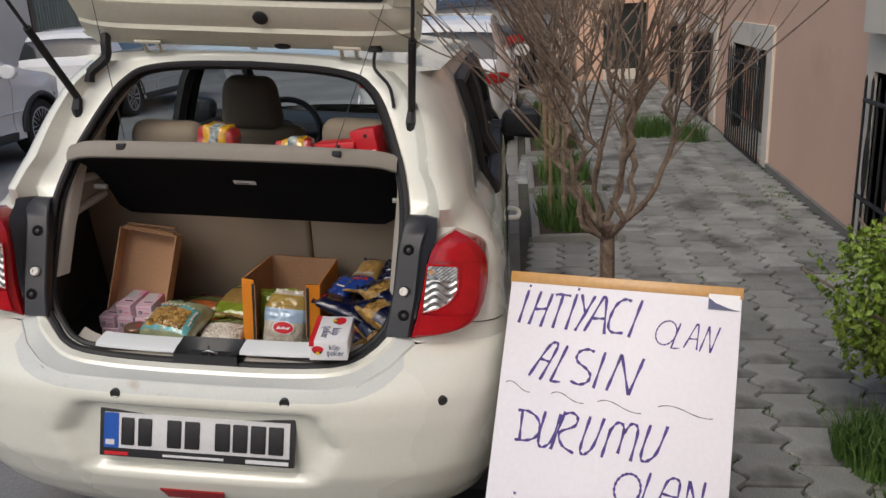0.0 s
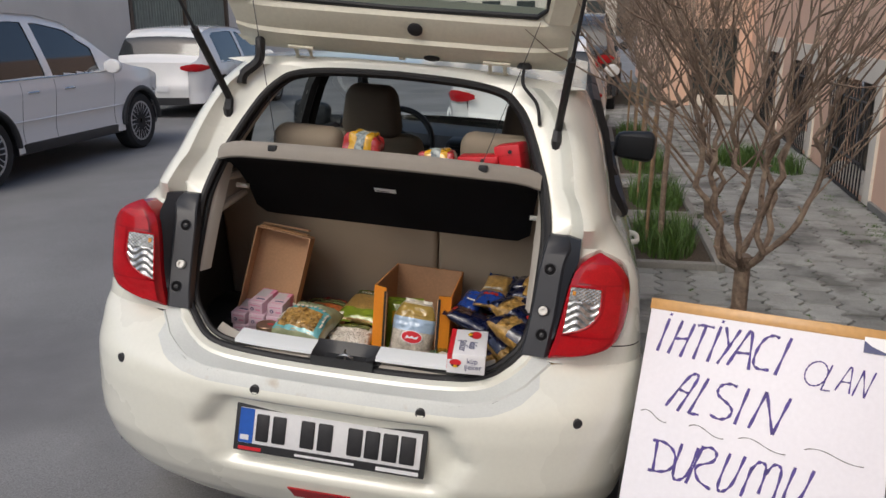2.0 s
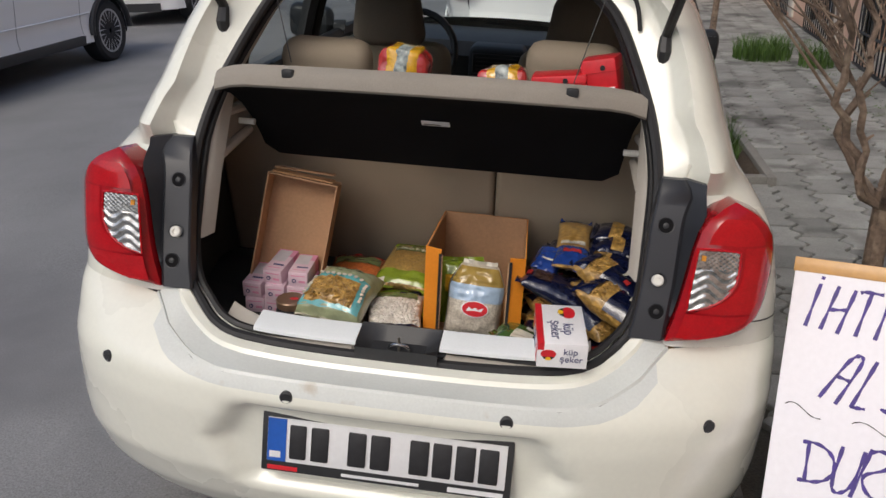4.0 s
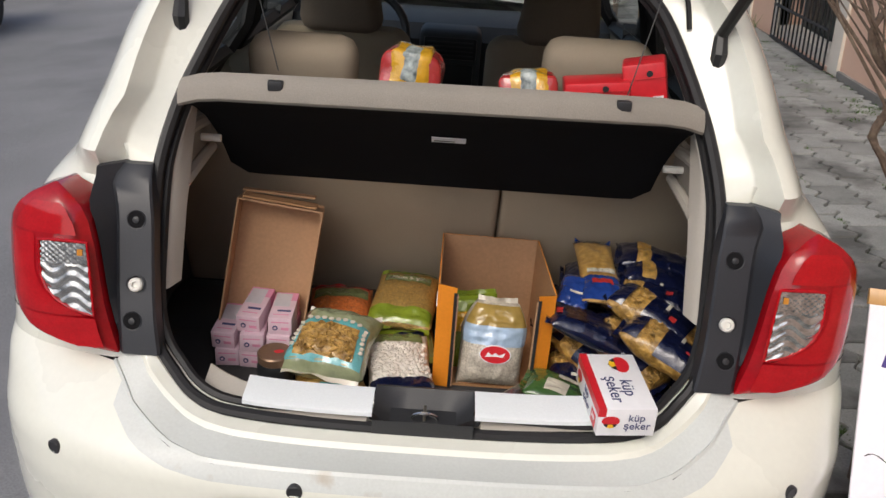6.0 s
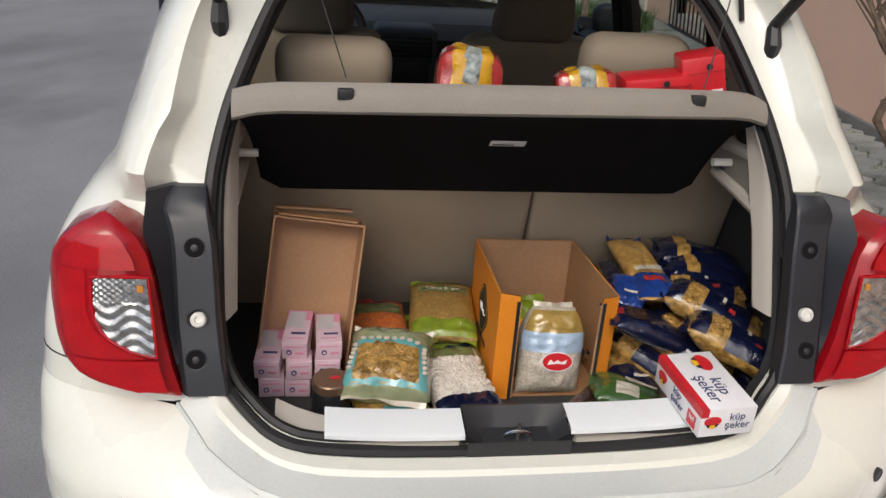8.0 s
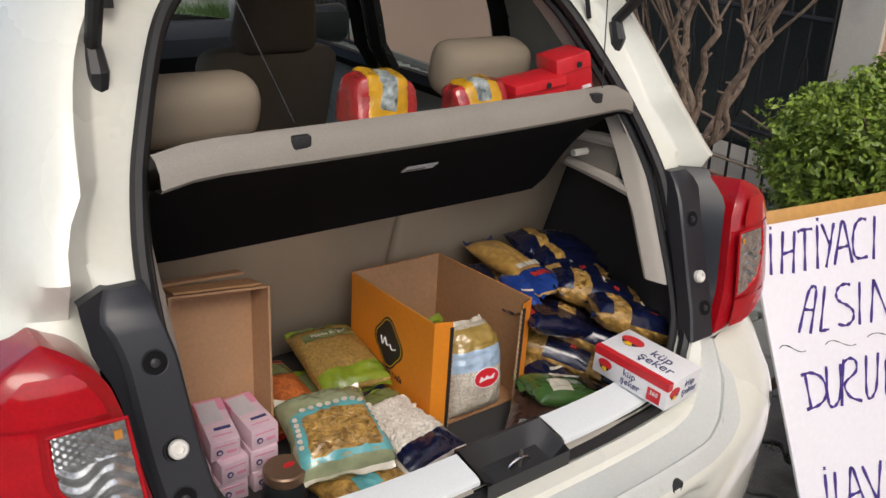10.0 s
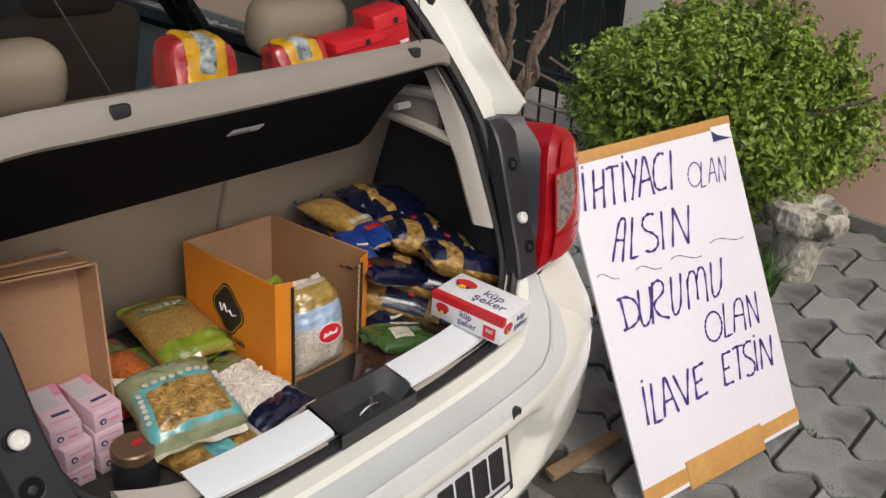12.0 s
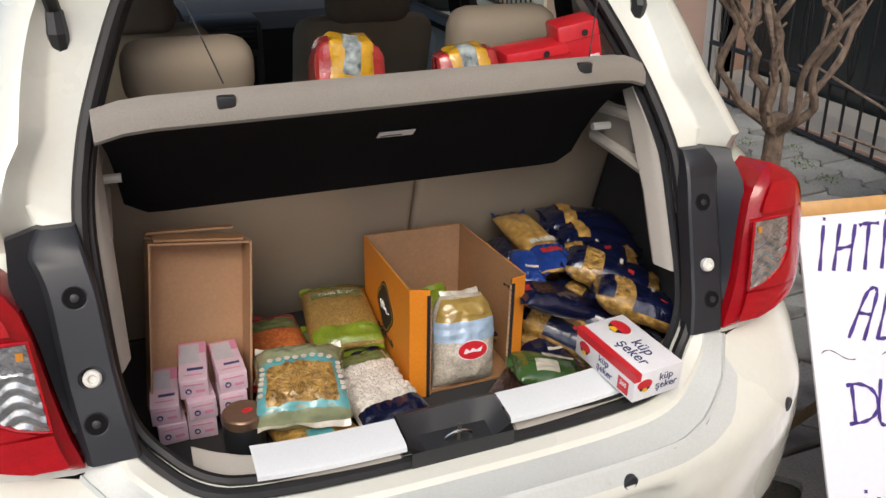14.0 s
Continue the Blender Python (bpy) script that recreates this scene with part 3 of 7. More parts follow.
for side in (1, -1):
    flip = mirrored if side < 0 else (lambda b: b)
    lens_l, lens_r = (lambda z: interp(z, LAMP_L)), (lambda z: interp(z, LAMP_R))
    rows = lamp_patch(0.788, 1.076, lens_l, lens_r, 0.0, 30, 44, 0.020)
    bm = bm_grid(rows)
    bm_grid(rim_of(rows, 0.15), bm, close=True)
    lamp = part("tail_lamp", flip(bm), RED_DARK, car, "glossy red tail lamp with a clear reversing window", angle=62)
    top = lamp_patch(1.004, 1.054, lambda z: lens_l(z) + 0.016, lambda z: lens_r(z) - 0.022, 0.0014, 16, 10)
    part("brake_lens", flip(bm_grid(top)), RED_LENS, lamp, "bright red lens")
    lower = lamp_patch(0.808, 0.862, lambda z: lens_l(z) + 0.012, lambda z: max(lens_l(z) + 0.016, lens_r(z) - 0.022), 0.0014, 16, 24, 0.0, 0.0004)
    part("fog_lens", flip(bm_grid(lower)), RED_LENS, lamp, "bright red ribbed lens")
    edge_lens = lamp_patch(0.866, 1.000, lambda z: interp(z, WIN_R) + 0.012, lambda z: lens_r(z) - 0.022, 0.0014, 8, 16)
    part("outer_lens", flip(bm_grid(edge_lens)), RED_LENS, lamp, "bright red lens")
    win = lamp_patch(0.870, 0.992, lambda z: interp(z, WIN_L), lambda z: interp(z, WIN_R), 0.0020, 30, 60, 0.0, 0.0014)
    part("reversing_lens", flip(bm_grid(win)), CLEAR_LENS, lamp, "clear ribbed reversing lens")
    amber = lamp_patch(0.972, 0.983, lambda z: 0.593, lambda z: 0.602, 0.0036, 4, 4)
    part("amber_lens", flip(bm_grid(amber)), AMBER, lamp, "small amber reflector")
    bead = [(interp(z, WIN_L) - 0.003, z) for z in (0.868, 0.90, 0.94, 0.97, 0.994)] + [(x, 0.995) for x in (0.61, 0.64)] + [(interp(z, WIN_R) + 0.003, z) for z in (0.992, 0.96, 0.93, 0.91, 0.893, 0.880, 0.870)]
    part("window_bead", flip(bm_tube([(x, y_lamp(x, z) - 0.002, z) for x, z in bead], 0.0026, 6, closed=True)), RED_LENS, lamp, "bright red bead")
    # filler strip: a flat face, a step back, and a return to the lamp
    rows = []
    for r in range(21):
        z = 0.79 + (1.092 - 0.79) * r / 20
        xi, xc, yf = interp(z, STRIP_IN), interp(z, STRIP_OUT), interp(z, STRIP_Y)
        up = min(1.0, max(0.0, (z - 1.045) / 0.03))
        rows.append([(xi, yf + 0.035, z), (xi, yf + 0.004, z), (xi + 0.004, yf, z), (xc - 0.005, yf, z), (xc, yf + 0.004, z), (xc + 0.003, yf + 0.007, z), (max(xc + 0.006, min(0.604, interp(z, LAMP_L)) - 0.003), y_lamp(0.58, z) + 0.036 + 0.5 * max(0.0, z - 1.03), z)])
    rows.append([(x, y + 0.016, z) for x, y, z in rows[-1]])
    rows.insert(0, [(x, y + 0.03, z) for x, y, z in rows[0]])
    filler = part("filler_strip", flip(bm_grid(rows)), STRIP_BLACK, car, "black plastic strip beside the lamp")
    for x, z, kind in ((0.525, 0.845, 0), (0.521, 0.904, 1), (0.527, 1.010, 0)):
        tilt = Matrix.Translation((side * x, interp(z, STRIP_Y), z)) @ Matrix.Rotation(radians(-22), 4, "X")
        ring = bm_lathe([(0.0175, 0.004), (0.0170, -0.0012), (0.0155, -0.0008), (0.0145, 0.003)], 20, "y")
        part("screw_recess", ring, STRIP_BLACK, filler, at=tilt)
        # Flat black disc stands in for the shade down the hole.
        part("hole_shade_disc", bm_lathe([(0.0150, 0.0), (0.0150, -0.0006), (0.012, -0.0007)], 20, "y"), FELT, filler, at=tilt @ Matrix.Translation((0.004 * side * kind, 0, 0)))
        peg = bm_lathe([(0.0125, 0.0), (0.0125, -0.008), (0.010, -0.011), (0.006, -0.011), (0.005, -0.007)], 18, "y") if kind else bm_lathe([(0.006, 0.0), (0.006, -0.003), (0.003, -0.004)], 12, "y")
        part("buffer_peg" if kind else "screw", peg, WHITE_PEG if kind else BLACK, filler, "white rubber buffer" if kind else "", at=tilt)

for side in (1, -1):
    line = [(x, y_skin(x, 0.824) - 0.001, 0.824 - 0.06 * (x - 0.70)) for x in (0.69, 0.72, 0.745, 0.765, 0.78, 0.79)]
    line += [(0.8025 - 0.002 * k, 0.40 + 0.05 * k, 0.815 - 0.03 * k) for k in range(4)]
    part("panel_gap", bm_tube([(side * x, y, z) for x, y, z in line], 0.0016, 5), RUBBER, car)

# plate, sensors, reflector, exhaust
plate_pose = Matrix.Translation((0, -0.022, 0.54)) @ Matrix.Rotation(radians(-14), 4, "X")
plate = part("number_plate", bm_box(-0.265, 0.265, -0.004, 0.012, -0.067, 0.064, 0.004), BLACK, car, "number plate in a black holder", at=plate_pose)
part("plate_face", bm_box(-0.252, 0.252, -0.006, -0.003, -0.043, 0.053, 0.001), PLATE, plate, "white plate with a blue strip")
part("plate_band", bm_box(-0.251, -0.211, -0.0075, -0.005, -0.042, 0.052), BLUE, plate)
part("pale_bar", bm_box(-0.246, -0.222, -0.0082, -0.007, -0.034, -0.020), PLATE, plate)
for x0, x1 in ((-0.203, -0.168), (-0.157, -0.120), (-0.078, -0.040), (-0.030, 0.010), (0.052, 0.092), (0.100, 0.139), (0.148, 0.188), (0.196, 0.236)):
    part("dark_bar", bm_box(x0, x1, -0.0076, -0.0055, -0.033, 0.041, 0.003), INK, plate)
part("red_bar", bm_box(-0.250, -0.185, -0.0055, -0.003, -0.062, -0.053), RED_PRINT, plate)
part("pale_bar", bm_box(-0.09, 0.075, -0.0055, -0.003, -0.059, -0.053), PLATE, plate)
part("pale_bar", bm_box(0.135, 0.25, -0.0055, -0.003, -0.061, -0.051), PLATE, plate)
for x, z in ((-0.632, 0.658), (-0.204, 0.662), (0.244, 0.664), (0.646, 0.658)):
    y = y_skin(x, z)
    slope = math.atan2(y_skin(x + 0.01, z) - y_skin(x - 0.01, z), 0.02)
    m = Matrix.Translation((x, y, z)) @ Matrix.Rotation(slope, 4, "Z")
    part("parking_sensor", bm_lathe([(0.0135, 0.01), (0.0135, -0.001), (0.0115, -0.0025), (0.0105, -0.001), (0.004, -0.001)], 20, "y"), BLACK, bumper, "black parking sensor", at=m)
rows = [[(x, y_skin(x, z) - 0.006 + (0.012 if z in (0.333, 0.372) else 0), z) for x in [(-0.095 + 0.007 * (z - 0.333) / -0.039 + k * 0.019) * (1.05 if z > 0.36 else 0.97) - 0.008 for k in range(10)]] for z in (0.333, 0.335, 0.352, 0.370, 0.372)]
part("rear_reflector", bm_grid(rows), RED_DARK, bumper, "dark red fog lamp")
part("tail_pipe", bm_lathe([(0.035, 0.0), (0.035, 0.25), (0.030, 0.25), (0.030, 0.01), (0.01, 0.01)], 20, "y"), STEEL, car, at=Matrix.Translation((0.42, 0.12, 0.275)))
# The bumper has no cut-out; a solid black plug paints its shade.
plug = bm_lathe([(0.030, 0.010), (0.052, 0.0), (0.058, 0.006), (0.058, 0.20), (0.04, 0.20)], 24, "y")
plug.transform(Matrix.Translation((0.42, 0.040, 0.258)))
part("pipe_hollow_plug", plug, BLACK, bumper, "black plug shown as the shade in the exhaust hollow")

# door mirrors
for side in (1, -1):
    bm = bm_box(-0.10, 0.10, -0.045, 0.055, -0.072, 0.072, 0.042, 4)
    for v in bm.verts:
        v.co.z *= 1 - 0.12 * side * v.co.x / 0.1 * -1
    bm.transform(Matrix.Translation((side * 0.845, 2.30, 1.075)))
    m = part("door_mirror", bm, GLOSSY_BLACK, car, "black door mirror")
    # Mirror face coloured black in place of the dark reflection it shows.
    bm = bm_box(-0.082, 0.082, -0.047, -0.043, -0.052, 0.052, 0.0015)
    bm.transform(Matrix.Translation((side * 0.845, 2.30, 1.075)))
    part("dark_mirror_face", bm, GLOSSY_BLACK, m)
    part("mirror_foot", bm_tube([(side * 0.70, 2.34, 1.04), (side * 0.80, 2.32, 1.05)], [0.045, 0.03], 10), GLOSSY_BLACK, m)
    part("door_handle", bm_tube(spline([(side * 0.800, 1.30, 0.835), (side * 0.836, 1.32, 0.835), (side * 0.838, 1.43, 0.835), (side * 0.798, 1.46, 0.835)], 4), 0.011, 8), PAINT, car)

# open tailgate
gate = part("tailgate", bm_box(-0.01, 0.01, 0.60, 0.61, 1.505, 1.515), JAMB, car, "open tailgate seen from inside")
GD, GN = Vector((0, -0.633, 0.774)), Vector((0, -0.774, -0.633))


def on_gate(x, d, n=0.0):
    return Vector((x, 0.60, 1.512)) + GD * d + GN * n


wid = lambda d: interp(d, [(0, 0.49), (0.05, 0.515), (0.15, 0.52), (0.5, 0.58), (0.75, 0.62), (1.0, 0.55)])
profile = [(0.0, 0.0), (0.022, 0.006), (0.028, 0.022), (0.05, 0.026), (0.056, 0.040), (0.10, 0.048), (0.108, 0.036), (0.14, 0.040), (0.185, 0.034), (0.20, 0.012)]
bm = bm_grid([[on_gate(s * wid(d) * (0.97 if n > 0.03 else 1.0), d, n * (1 - abs(s) ** 8 * 0.6)) for s in [j / 12 - 1 for j in range(25)]] for d, n in profile])
for s in (1, -1):
    bm_grid([[on_gate(s * wid(d) * f, d, n) for d in [0.195 + 0.805 * k / 10 for k in range(11)]] for f, n in ((1.0, 0.0), (0.95, 0.03), (0.84, 0.03), (0.80, 0.01))], bm)
bm_grid([[on_gate(s * wid(d), d, n) for s in [j / 8 - 1 for j in range(17)]] for d, n in ((0.55, 0.01), (0.58, 0.04), (0.9, 0.05), (1.0, 0.0))], bm)
part("inner_panel", bm, JAMB, gate, "cream inner panel of the tailgate")
bm = bm_grid([[on_gate(s * wid(d), d, -0.035 * (1 - (2 * d - 1) ** 6) - 0.012) for s in [j / 8 - 1 for j in range(17)]] for d in (0.0, 0.04, 0.12, 0.19)])
bm_grid([[on_gate(s * wid(d), d, -0.045) for s in [j / 8 - 1 for j in range(17)]] for d in (0.55, 0.75, 1.0)], bm)
part("outer_panel", bm, PAINT, gate)
g = part("tailgate_window", bm_grid([[on_gate(s * wid(d) * 0.86, d, -0.01) for s in (-1, -0.5, 0, 0.5, 1)] for d in (0.19, 0.4, 0.57)]), GLASS, gate, "tailgate window glass")
g.visible_shadow = False
part("window_seal", bm_tube([on_gate(s * 0.44, d, 0.014) for s, d in ((-1, 0.5), (-1, 0.235), (-0.93, 0.205), (0, 0.198), (0.93, 0.205), (1, 0.235), (1, 0.5))], 0.008, 8), RUBBER, gate)
part("grommet", bm_lathe([(0.022, 0.0), (0.022, 0.005), (0.017, 0.008)], 18, "z"), BLACK, gate, at=look(on_gate(0.062, 0.150, 0.040), on_gate(0.062, 0.150, -1)))
part("grommet", bm_lathe([(0.018, 0.0), (0.018, 0.004), (0.012, 0.006)], 14, "z"), BLACK, gate, at=look(on_gate(0.10, 0.03, 0.022), on_gate(0.10, 0.03, -1)) @ Matrix.Diagonal((1.4, 0.6, 1, 1)))
for side in (1, -1):
    x = side * 0.30
    bm = bm_box(x - 0.032, x + 0.032, 0.575, 0.60, 1.487, 1.494, 0.002)
    for o in (-0.022, 0.022):
        bm_tube([(x + o, 0.575, 1.49), (x + o, 0.555, 1.515), on_gate(x + o, 0.03, 0.035), on_gate(x + o, 0.05, 0.044)], 0.006, 6, bm)
    bm_tube([on_gate(x - 0.04, 0.05, 0.046), on_gate(x + 0.04, 0.05, 0.046)], 0.006, 6, bm)
    part("hinge", bm, JAMB, gate, "cream painted hinge")
    low, high = Vector((side * 0.500, 0.470, 1.355)), Vector((side * 0.550, 0.02, 1.85))
    mid = low.lerp(high, 0.42)
    strut = part("gas_strut", bm_tube([low, mid], 0.011, 10), RUBBER, gate, "black gas strut")
    part("strut_rod", bm_tube([mid, high], 0.005, 8), BLACK, strut)
    part("ball_joint", bm_tube([low + Vector((0, 0.0, -0.085)), low + Vector((0, -0.012, -0.03)), low], [0.012, 0.016, 0.013], 8), BLACK, strut)
    part("lift_cord", bm_tube([(side * 0.31 if side > 0 else -0.29, 0.31, 1.27), on_gate(side * 0.42, 0.20, 0.03)], 0.0012, 5), RUBBER, gate)
part("cable_sleeve", bm_tube(spline([on_gate(-0.43, 0.06, 0.035), on_gate(-0.425, 0.05, 0.06), (-0.43, 0.52, 1.47), (-0.47, 0.505, 1.43), (-0.475, 0.50, 1.40)], 5), 0.015, 8), RUBBER, gate)
part("washer_hose", bm_tube(spline([on_gate(0.38, 0.035, 0.03), (0.385, 0.51, 1.47), (0.43, 0.50, 1.42), (0.445, 0.49, 1.36)], 5), 0.005, 8), RUBBER, gate)
part("hose_cap", bm_lathe([(0.022, 0.0), (0.022, 0.008), (0.012, 0.02)], 14, "z"), BLACK, gate, at=Matrix.Translation(on_gate(0.38, 0.03, 0.035)))

# luggage space
part("boot_floor", bm_box(-0.63, 0.63, 0.115, 0.80, 0.585, 0.615, 0.004), DARKTRIM, car, "dark carpeted boot floor")
sill_rows = [[(s * 0.405, y + 0.0 + 0.075 * abs(s) ** 4, z - 0.017 + 0.010 * abs(s) ** 5 - (0.05 if abs(s) < 0.2 else 0)) for s in [j / 12 - 1 for j in range(25)]] for y, z in ((0.082, 0.710), (0.084, 0.728), (0.092, 0.733), (0.131, 0.743), (0.139, 0.738), (0.145, 0.61))]
part("boot_sill", bm_grid(sill_rows), TRIM, car, "grey plastic boot sill")
for x0, x1, up in ((-0.322, -0.092, 0.0), (0.088, 0.350, 0.006)):
    bm = bm_grid([[(x0 + (x1 - x0) * k / 8, y + 0.04 * abs((x0 + (x1 - x0) * k / 8) / 0.42) ** 4, z + up) for k in range(9)] for y, z in ((0.088, 0.727), (0.089, 0.734), (0.096, 0.738), (0.152, 0.745), (0.158, 0.737))])
    part("sill_plate", bm, SILL, car, "white film-covered sill plate")
bm = bm_grid([[(-0.09 + 0.176 * k / 6, y, z - (0.022 if 1 <= k <= 5 and 0.085 < y < 0.13 else 0)) for k in range(7)] for y, z in ((0.071, 0.705), (0.072, 0.733), (0.086, 0.737), (0.10, 0.741), (0.125, 0.745), (0.150, 0.751), (0.160, 0.747), (0.163, 0.62))])
catch = part("latch_cover", bm, BLACK, car, "black latch cover")
part("striker", bm_tube(spline([(-0.022, 0.10, 0.717), (-0.02, 0.10, 0.727), (0.0, 0.098, 0.735), (0.02, 0.10, 0.727), (0.022, 0.10, 0.717)], 4), 0.0035, 8), CHROME, catch)
part("striker_stem", bm_tube([(0, 0.10, 0.715), (0, 0.098, 0.750)], 0.003, 6), STEEL, catch)
for side in (1, -1):
    rows = []
    for z in (0.60, 0.70, 0.80, 0.90, 1.0, 1.10, 1.16):
        rows.append([(side * interp(y, [(0.12, 0.500), (0.30, 0.520), (0.42, 0.600), (0.60, 0.622), (0.9, 0.622)]) - side * max(0.0, z - 1.0) * interp(y, [(0.3, 0.2), (0.42, 0.7), (0.9, 0.6)]), y, z) for y in [interp(z, YOK) + 0.02 + (0.86 - interp(z, YOK) - 0.02) * k / 10 for k in range(11)]])
    part("side_lining", bm_grid(rows), DARKTRIM, car, "dark grey side lining")
    levels = (0.875, 0.90, 0.95, 1.0, 1.05, 1.10, 1.15, 1.21)
    bm = bm_grid([[(side * (x_open(z) - 0.010), interp(z, YOK) + 0.012, z), (side * (x_open(z) - 0.022), interp(z, YOK) + 0.022, z), (side * 0.478, interp(z, YOK) + 0.035, z),
                   (side * 0.470, interp(z, YOK) + 0.058 + 0.01 * (z > 1.0), z), (side * 0.472, interp(z, YOK) + 0.066, z), (side * 0.535, interp(z, YOK) + 0.075, z)] for z in levels])
    trim = part("boot_trim", bm, TRIM, car, "light grey boot side trim")
    part("shelf_ledge", bm_tube([(side * 0.482, 0.350, 1.036), (side * 0.480, 0.42, 1.044), (side * 0.476, 0.53, 1.052)], [0.013, 0.013, 0.011], 8), TRIM, trim)
    part("upper_ledge", bm_tube([(side * 0.484, 0.405, 1.124), (side * 0.482, 0.45, 1.122), (side * 0.478, 0.515, 1.114)], [0.013, 0.013, 0.011], 8), TRIM, trim)
    part("ledge_wall", bm_box(min(side * 0.484, side * 0.499), max(side * 0.484, side * 0.499), 0.40, 0.56, 1.036, 1.125), SHELF_TOP, trim)
    part("shelf_pin", bm_tube([(side * 0.485, 0.488, 1.084), (side * 0.445, 0.488, 1.084)], 0.008, 8), WHITE_PEG, trim)

# parcel shelf tipped up at its rear edge
edge_y = lambda x: 0.270 + 0.05 * x + 0.36 * x * x
edge_z = lambda x: 1.248 - 0.10 * x * x - 0.012 * max(0, abs(x) - 0.42) / 0.05
xs = [-0.472 + 0.944 * k / 24 for k in range(25)]
front = lambda x: Vector((x * 0.95, 0.565, 0.985 + 0.03 * max(0, (abs(x) - 0.42) / 0.06) ** 2))
shelf = thing("parcel_shelf", "grey parcel shelf with black felt underside, tipped up behind", "parcel shelf", at=CAR)
under = [[Vector((x, edge_y(x), edge_z(x) - 0.022)).lerp(front(x), f) + Vector((0, 0, 0.165 * f * (1 - f))) for x in xs] for f in (0, 0.15, 0.3, 0.5, 0.7, 0.85, 0.97, 1.0)]
part("underside", bm_grid(under), FELT, shelf, "black felt underside")
over = [[v + Vector((0, 0.02, 0.022)) for v in r] for r in under]
rim_rows = [under[0], [Vector((v.x, v.y - 0.006, v.z + 0.006)) for v in under[0]], [Vector((v.x, v.y - 0.002, v.z + 0.026)) for v in under[0]], [Vector((v.x, v.y + 0.012, v.z + 0.040)) for v in under[0]], [Vector((v.x, v.y + 0.03, v.z + 0.044)) for v in under[0]]]
part("shelf_rim", bm_grid(rim_rows), SHELF_TOP, shelf, "grey carpeted rim")
part("shelf_top", bm_grid([rim_rows[-1]] + over[1:] + [under[-1]]), SHELF_TOP, shelf)
for x in (-0.291, 0.310):
    part("cord_button", bm_box(-0.013, 0.013, -0.006, 0.008, -0.009, 0.009, 0.003), BLACK, shelf, "black cord button", at=Matrix.Translation((x, edge_y(x) + 0.002, edge_z(x) + 0.010)))
p = Vector((0.010, 0.436, 1.138))
tag = part("shelf_tag", bm_box(-0.033, 0.033, -0.001, 0.001, -0.011, 0.011), WHITE_CARD, shelf, "small white sticker", at=Matrix.Translation(p + Vector((0, -0.004, -0.008))) @ Matrix.Rotation(radians(52), 4, "X"))
part("dark_bar", bm_box(-0.028, 0.012, -0.0016, -0.0008, -0.006, -0.002), INK, tag)

# rear seat, with its split, and what is seen beyond it
bench = thing("rear_seat", "beige fabric rear seat back, split in two", "seat", at=CAR)


def slanted(x0, x1, y0, y1, z0, z1, lean, bevel, at=(0, 0, 0)):
    bm = bm_box(x0, x1, y0, y1, z0, z1, bevel, 3)
    for v in bm.verts:
        v.co.y -= lean * (v.co.z - z0)
    bm.transform(Matrix.Translation(at))
    return bm


part("seat_back", slanted(-0.622, 0.139, 0.775, 0.90, 0.60, 1.14, 0.30, 0.018), SEAT, bench)
part("seat_back", slanted(0.143, 0.622, 0.775, 0.90, 0.60, 1.14, 0.30, 0.018), SEAT, bench)
for x, z in ((-0.306, 1.212), (0.312, 1.242)):
    bm = bm_box(-0.115, 0.115, -0.05, 0.05, -0.058, 0.058, 0.04, 4)
    hr = part("head_restraint", bm, SEAT, bench, "beige head restraint", at=Matrix.Translation((x, 0.655, z)) @ Matrix.Rotation(radians(12), 4, "X"))
    for o in (-0.05, 0.05):
        part("restraint_post", bm_tube([(o, 0, -0.05), (o, 0.02, -0.14)], 0.006, 8), CHROME, hr)
part("seat_cushion", bm_box(-0.60, 0.60, 0.90, 1.40, 0.35, 0.60, 0.05, 3), SEAT, bench)
for x in (-0.37, 0.36):
    seat = thing("front_seat", "brown and beige fabric front seat", "seat", "front seats", at=CAR)
    part("backrest", slanted(x - 0.235, x + 0.235, 1.86, 2.0, 0.55, 1.10, 0.30, 0.06), SEAT, seat)
    bm = bm_box(-0.14, 0.14, -0.055, 0.055, -0.12, 0.12, 0.05, 4)
    for v in bm.verts:
        v.co.x *= 1 - 0.25 * max(0, v.co.z / 0.12)
    part("head_restraint", bm, SEAT_DARK, seat, "brown head restraint", at=Matrix.Translation((x, 1.72, 1.20)) @ Matrix.Rotation(radians(12), 4, "X"))
    part("seat_cushion", bm_box(x - 0.25, x + 0.25, 1.85, 2.35, 0.35, 0.58, 0.05, 3), SEAT, seat)
dash_rows = [[(s * 0.70, y + 0.06 * s * s, z) for s in [j / 8 - 1 for j in range(17)]] for y, z in ((2.58, 0.55), (2.52, 0.80), (2.50, 0.93), (2.55, 0.99), (2.70, 1.01), (2.98, 1.0))]
dash = part("dashboard", bm_grid(dash_rows), DASH, car, "dark grey dashboard")
part("centre_console", bm_box(-0.13, 0.13, 2.36, 2.54, 0.45, 1.0, 0.03, 3), DASH, dash)
part("air_vent", bm_box(-0.11, 0.11, 2.352, 2.37, 0.88, 0.97, 0.008), GLOSSY_BLACK, dash)
for k in range(4):
    part("vent_slat", bm_box(-0.095, 0.095, 2.346, 2.354, 0.895 + 0.018 * k, 0.901 + 0.018 * k), DASH, dash)
part("radio", bm_box(-0.10, 0.10, 2.350, 2.37, 0.74, 0.86, 0.006), GLOSSY_BLACK, dash)
sw = Matrix.Translation((-0.36, 2.22, 0.98)) @ Matrix.Rotation(radians(-25), 4, "X")
